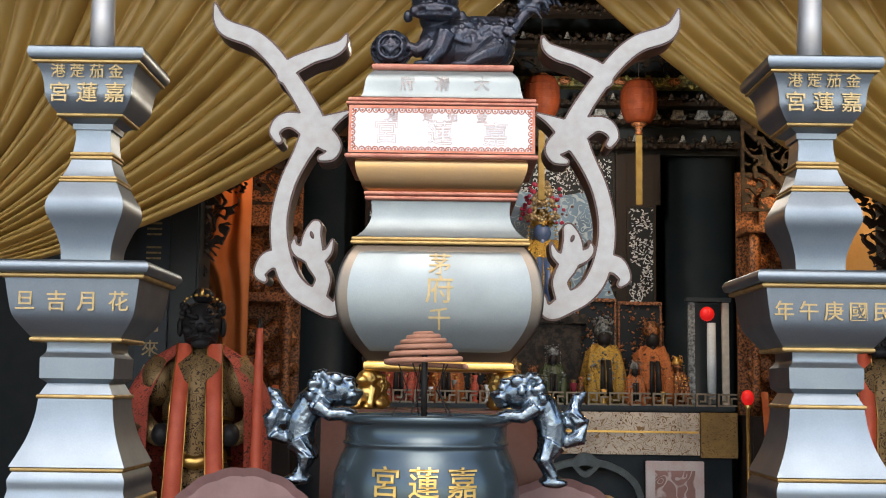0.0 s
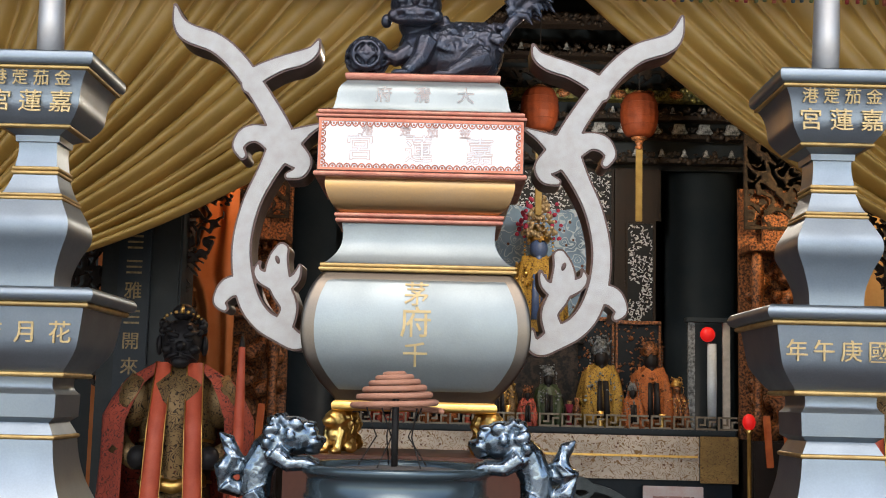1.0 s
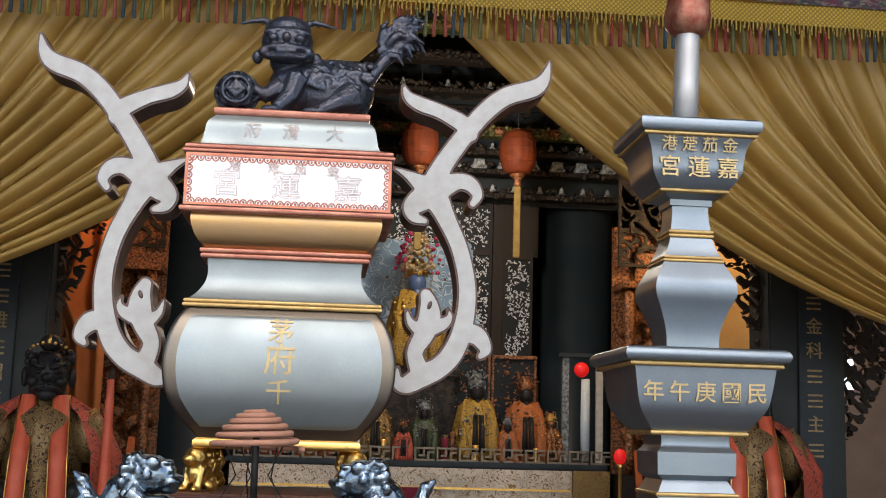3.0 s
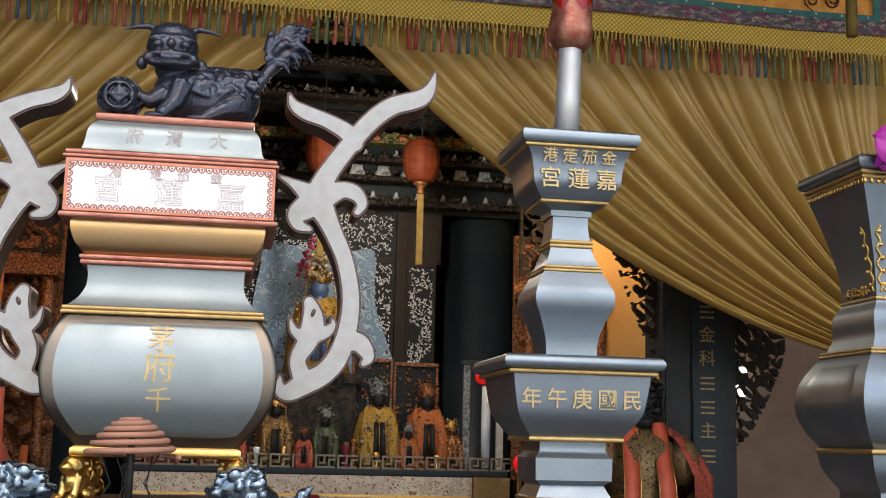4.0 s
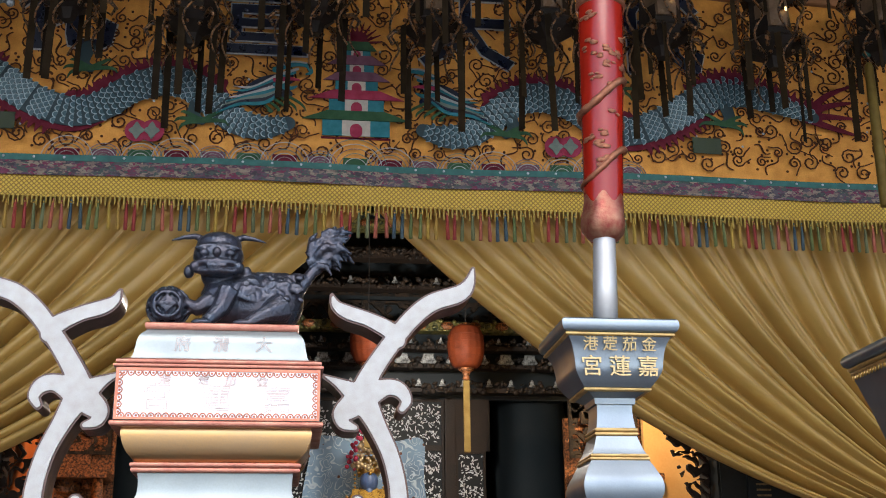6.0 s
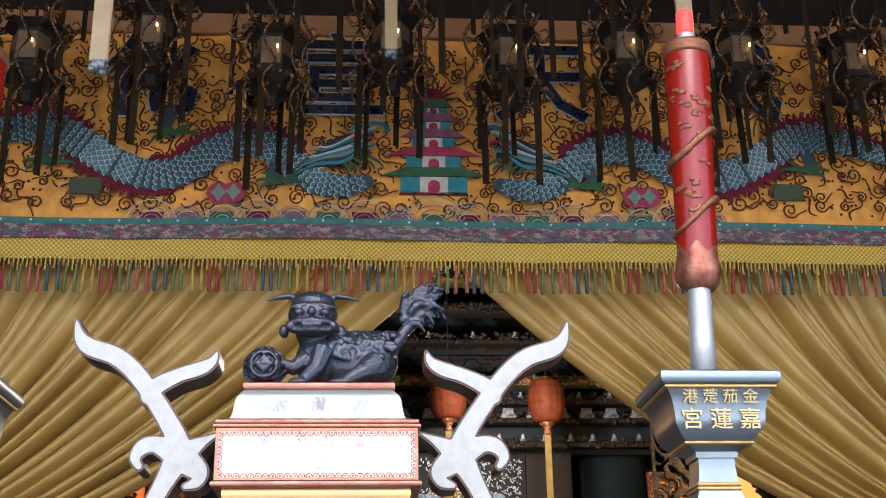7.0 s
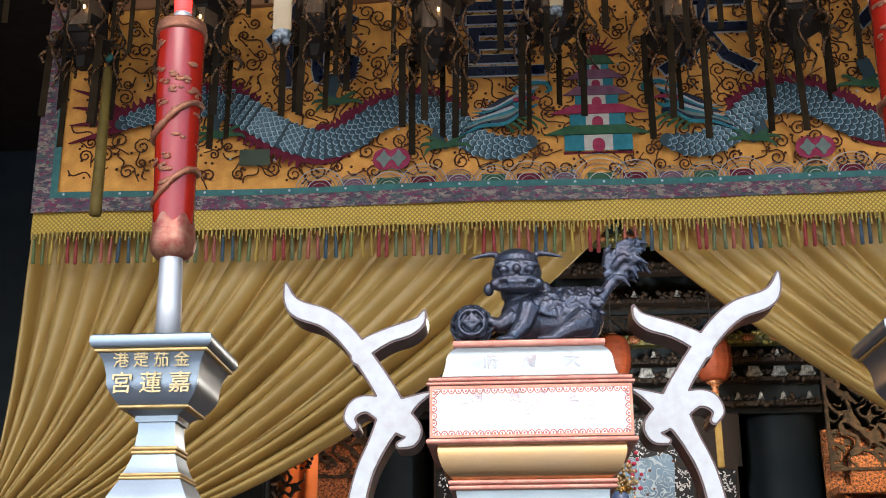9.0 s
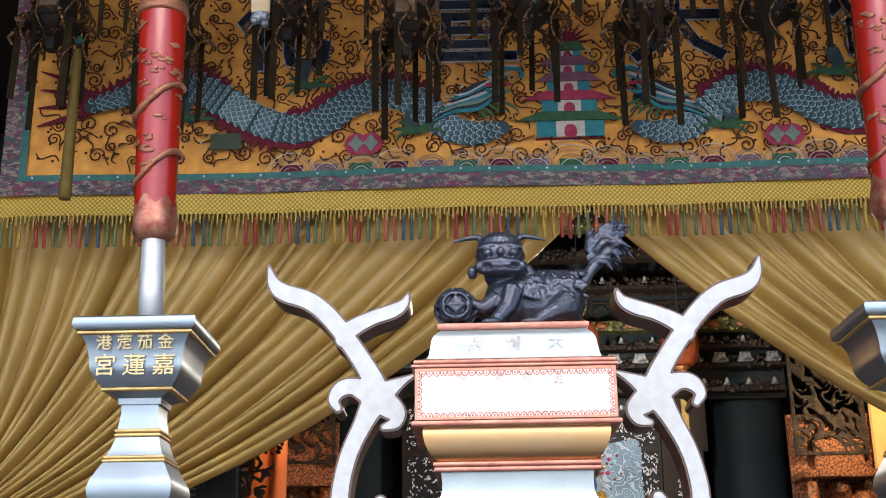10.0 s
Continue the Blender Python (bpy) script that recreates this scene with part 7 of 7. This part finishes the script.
# the two tall attendants
def attendant(at, turn, label):
    """A tall dark-faced temple statue in armour under a red cloak with two stoles: one mesh in several paints."""
    V, F, picks = [], [], []

    def add(piece, m):
        o = len(V)
        V.extend(piece[0])
        F.extend(tuple(i + o for i in q) for q in piece[1])
        picks.extend([m] * len(piece[1]))

    add(tube([(0, 0, 0), (0, 0, 0.5), (0, 0, 0.95), (0, 0, 1.25), (0, 0, 1.45), (0, 0, 1.55)], [0.24, 0.22, 0.19, 0.22, 0.20, 0.08], 20), 0)
    for s in (-1, 1):
        add(tube([(s * 0.2, 0, 1.46), (s * 0.30, -0.02, 1.30), (s * 0.30, -0.10, 1.12), (s * 0.20, -0.20, 1.08)], [0.085, 0.085, 0.07, 0.055], 12), 0)
        add(ball((s * 0.19, -0.22, 1.09), 0.06, 8), 1)
    for s in (-1, 1):
        add(ball((s * 0.235, -0.06, 1.36), (0.10, 0.11, 0.13), 10), 0)
        for k in range(5):
            add(tube([(s * (0.05 + 0.05 * j), -0.20 + 0.012 * j * j, 1.30 - 0.10 * k - 0.012 * j) for j in range(4)], 0.009, 5), 4 if k % 2 else 0)
    add(tube([(-0.17, -0.17, 0.98), (0, -0.235, 0.95), (0.17, -0.17, 0.98)], 0.035, 8), 4)
    add(ball((0, -0.03, 1.715), (0.098, 0.105, 0.115), 14), 1)
    add(ball((0, -0.055, 1.645), (0.086, 0.085, 0.062), 12), 1)
    add(ball((0, -0.142, 1.695), (0.026, 0.030, 0.024), 8), 1)
    for s in (-1, 1):
        add(tube([(s * 0.012, -0.138, 1.742), (s * 0.045, -0.132, 1.752), (s * 0.082, -0.098, 1.770)], [0.012, 0.015, 0.006], 6), 1)
        add(ball((s * 0.040, -0.122, 1.722), (0.020, 0.014, 0.011), 8), 1)
        add(ball((s * 0.062, -0.105, 1.675), (0.030, 0.028, 0.026), 8), 1)
        add(ball((s * 0.108, -0.02, 1.70), (0.018, 0.030, 0.052), 8), 1)
        add(tube([(s * 0.008, -0.145, 1.655), (s * 0.045, -0.135, 1.645), (s * 0.075, -0.105, 1.622)], [0.010, 0.009, 0.004], 6), 1)
    add(ball((0, -0.125, 1.612), (0.045, 0.028, 0.030), 8), 1)
    rng = random.Random(12)
    for k in range(40):
        a = rng.uniform(0, 6.283)
        add(ball((0.10 * math.cos(a), -0.02 + 0.095 * math.sin(a), 1.79 + rng.uniform(-0.03, 0.04)), rng.uniform(0.012, 0.022), 5), 1)
    add(ball((0, -0.01, 1.87), (0.055, 0.05, 0.045), 10), 1)
    for k in range(9):
        a = math.pi * (1.12 + 0.76 * k / 8)
        add(ball((0.095 * math.cos(a), -0.03 + 0.105 * math.sin(a), 1.835 + 0.03 * math.sin(math.pi * k / 8)), 0.006 + 0.004 * (k % 2), 5), 4)
    add(tube([(0, -0.12, 1.86), (0, -0.11, 1.905)], [0.014, 0.005], 6), 4)
    # cloak over the shoulders, open in front
    n, rows = 30, 14
    base = len(V)
    for j in range(rows + 1):
        z = 1.56 - 1.3 * j / rows
        for k in range(n + 1):
            a = radians(-52 + 284 * k / n)
            r = 0.12 + 0.29 * min(1, j / 3) ** 0.5 + 0.04 * j / rows + 0.018 * math.sin(k * 1.9 + j * 0.2)
            V.append((r * math.cos(a), r * 0.72 * math.sin(a) + 0.02, z + 0.015 * math.sin(k * 0.8)))
    for j in range(rows):
        for k in range(n):
            q = base + j * (n + 1) + k
            F.append((q, q + 1, q + n + 2, q + n + 1))
            picks.append(2)
    # stoles
    for s in (-1, 1):
        base = len(V)
        for d in (0, 0.012):
            for j in range(15):
                z = 1.56 - 1.15 * j / 14
                y = -0.10 - 0.16 * min(1, j / 4) - 0.03 * (j / 14) - 0.004 * math.sin(j) + d
                x = s * (0.085 + 0.05 * j / 14)
                V.extend([(x - 0.042 - 0.012 * j / 14, y, z), (x + 0.042 + 0.012 * j / 14, y + 0.01, z)])
        for j in range(14):
            q = base + 2 * j
            F.append((q, q + 1, q + 3, q + 2))
            F.append((q + 30, q + 32, q + 33, q + 31))
            F.append((q, q + 2, q + 32, q + 30))
            F.append((q + 1, q + 31, q + 33, q + 3))
            picks.extend([3, 3, 3, 3])
        for e in (-1, 1):
            add(tube([(s * (0.085 + 0.05 * j / 14) + e * (0.044 + 0.012 * j / 14), -0.105 - 0.16 * min(1, j / 4) - 0.03 * (j / 14), 1.56 - 1.15 * j / 14) for j in range(15)], 0.0035, 5), 4)
        for j in range(5):
            add(ball((s * 0.125 + 0.014 * math.sin(j * 2.0), -0.297, 0.52 + 0.05 * j), (0.014, 0.006, 0.03), 5), 5 if j > 2 else 4)
    V[:] = [(x * (0.86 if z < 1.57 else 1.0), y, z * 0.957 - (0.05 if z > 1.57 else 0.0)) for x, y, z in V]
    me = data_of("attendant_statue", V, F, BRONZE_ROBE, True, BLACK_SKIN, picks)
    for m in (RED_CLOTH, RED_STOLE, GOLD, TEAL_FELT):
        me.materials.append(m)
    me.polygons.foreach_set("material_index", picks)
    return solo("attendant_statue", me, label, "statue", at=at, group="tall attendant statues", turn=(0, 0, turn))


for _x, _tn in ((-1.235, 8), (2.20, -8)):
    solo("statue_base", data_of("statue_base", *block(_x - 0.42, _x + 0.42, 5.82, 6.4, 0, 0.12, 0.01), DARK_WOOD), "low dark wooden base under the tall statue", "base")
    attendant((_x, 6.1, 0.12), _tn, "tall black-faced temple statue in a red cloak with two stoles")
_t = thing("wrapped_staff", (-0.905, 5.88, 0.0), "upright staff wrapped in coral red cloth", "staff")
part("pole", data_of("pole", *lathe([(0.015, 0), (0.015, 1.70), (0.006, 1.74)], 10), DARK_WOOD, True), _t)
part("wrap", data_of("wrap", *lathe([(0.036, 0.7), (0.030, 1.0), (0.024, 1.4), (0.017, 1.66), (0.015, 1.69)], 12), RED_STOLE, True), _t, "coral red cloth wrap")
# a daylit far opening behind the right bracket
structure("window_1", block(3.36, 3.62, 8.0, 8.03, 1.85, 2.05), WINDOW_GLOW, "small daylit opening far behind the bracket", "window")
structure("wall_side_room", block(3.0, 5.6, 8.1, 8.15, 0, 6.2), PLASTER, "brownish plaster wall of the side room", "wall")

# rust-coloured drape in the left side shrine
_V, _F = [], []
for _i in range(25):
    for _k in range(21):
        _u, _v = _i / 24, _k / 20
        _z = 1.0 + 1.95 * _v
        _xl = np.interp(_z, [1.0, 1.9, 2.05, 2.2, 2.45, 2.95], [-1.40, -1.41, -1.44, -1.54, -1.44, -1.42])
        _V.append((_xl + _u * (-1.20 - _xl), 7.3 + 0.035 * math.sin(_u * 12 + 2 * _v), _z))
for _i in range(24):
    for _k in range(20):
        _a = _i * 21 + _k
        _F.append((_a, _a + 21, _a + 22, _a + 1))
_o = solo("rust_drape", data_of("rust_drape", _V, _F, RUST_CLOTH, True), "rust-orange cloth drape hanging in the side shrine", "drape")
_o.modifiers.new("cloth", "SOLIDIFY").thickness = 0.005
structure("drape_rail", block(-2.2, -0.6, 7.28, 7.34, 2.95, 3.02), DARK_WOOD, "dark wooden rail of the side shrine", "rail")

# gilt niches and small altar goods round the shrine statues
for _k, (_x0, _x1, _z1) in enumerate(((0.93, 1.21, 2.02), (1.22, 1.53, 2.0), (0.22, 0.58, 1.84), (-0.18, 0.20, 1.86))):
    _t = thing("gilt_niche", (0, 8.42, 1.305), "narrow worn gilt niche frame behind a statue", "niche", "gilt niches")
    for _x in (_x0, _x1 - 0.016):
        part("post", data_of("post", *block(_x, _x + 0.016, -0.02, 0.02, 0, _z1 - 1.305, 0.003), CARVED_GILT), _t)
    part("header", data_of("header", *block(_x0, _x1, -0.03, 0.02, _z1 - 1.305, _z1 - 1.28, 0.004), CARVED_GILT), _t)
    part("back", data_of("back", *block(_x0 + 0.016, _x1 - 0.016, 0.0, 0.01, 0, _z1 - 1.305), INK), _t)
    _rng = random.Random(90 + _k)
    _bt = []
    for _j in range(150):
        _bt.append(ball((_rng.uniform(_x0 + 0.025, _x1 - 0.025), -0.004, _rng.uniform(0.02, _z1 - 1.32)), (_rng.uniform(0.004, 0.012), 0.006, _rng.uniform(0.004, 0.014)), 4, (0, _rng.uniform(-80, 80), 0)))
    tagged(part("relief", data_of("relief", *join(*_bt), CARVED_GILT, True), _t, "worn red and gilt relief"), kind="stuff")
_rng = random.Random(77)
for _k in range(9):
    _x = -0.1 + 0.2 * _k + _rng.uniform(-0.04, 0.04)
    _h = _rng.uniform(0.08, 0.16)
    solo("offering_cup", data_of("offering_cup", *lathe([(0.022, 0), (0.024, 0.01), (0.012, 0.03), (0.016, _h * 0.6), (0.026, _h), (0.02, _h)], 12), _rng.choice([GOLD, GLASS, CARVED_GREY, MAROON]), True), "small offering cup on the rear altar", "cup", at=(_x, 8.06, 1.305), group="offering cups")
for _k in range(22):
    _x = 0.05 + 0.075 * _k + _rng.uniform(-0.02, 0.02)
    _h = _rng.uniform(0.09, 0.19)
    solo("altar_vase", data_of("altar_vase", *lathe([(0.026, 0), (0.028, 0.012), (0.014, 0.03), (0.030, _h * 0.45), (0.026, _h * 0.65), (0.012, _h * 0.8), (0.020, _h), (0.014, _h)], 12), _rng.choice([CARVED_GILT, CARVED_GILT, CARVED_GREY, BRONZE_ROBE, ALTAR_GOLD, RED_CLOTH]), True), "small vase among the offerings on the rear altar", "vase", at=(_x, 8.13 + 0.03 * (_k % 2), 1.305), group="altar vases")
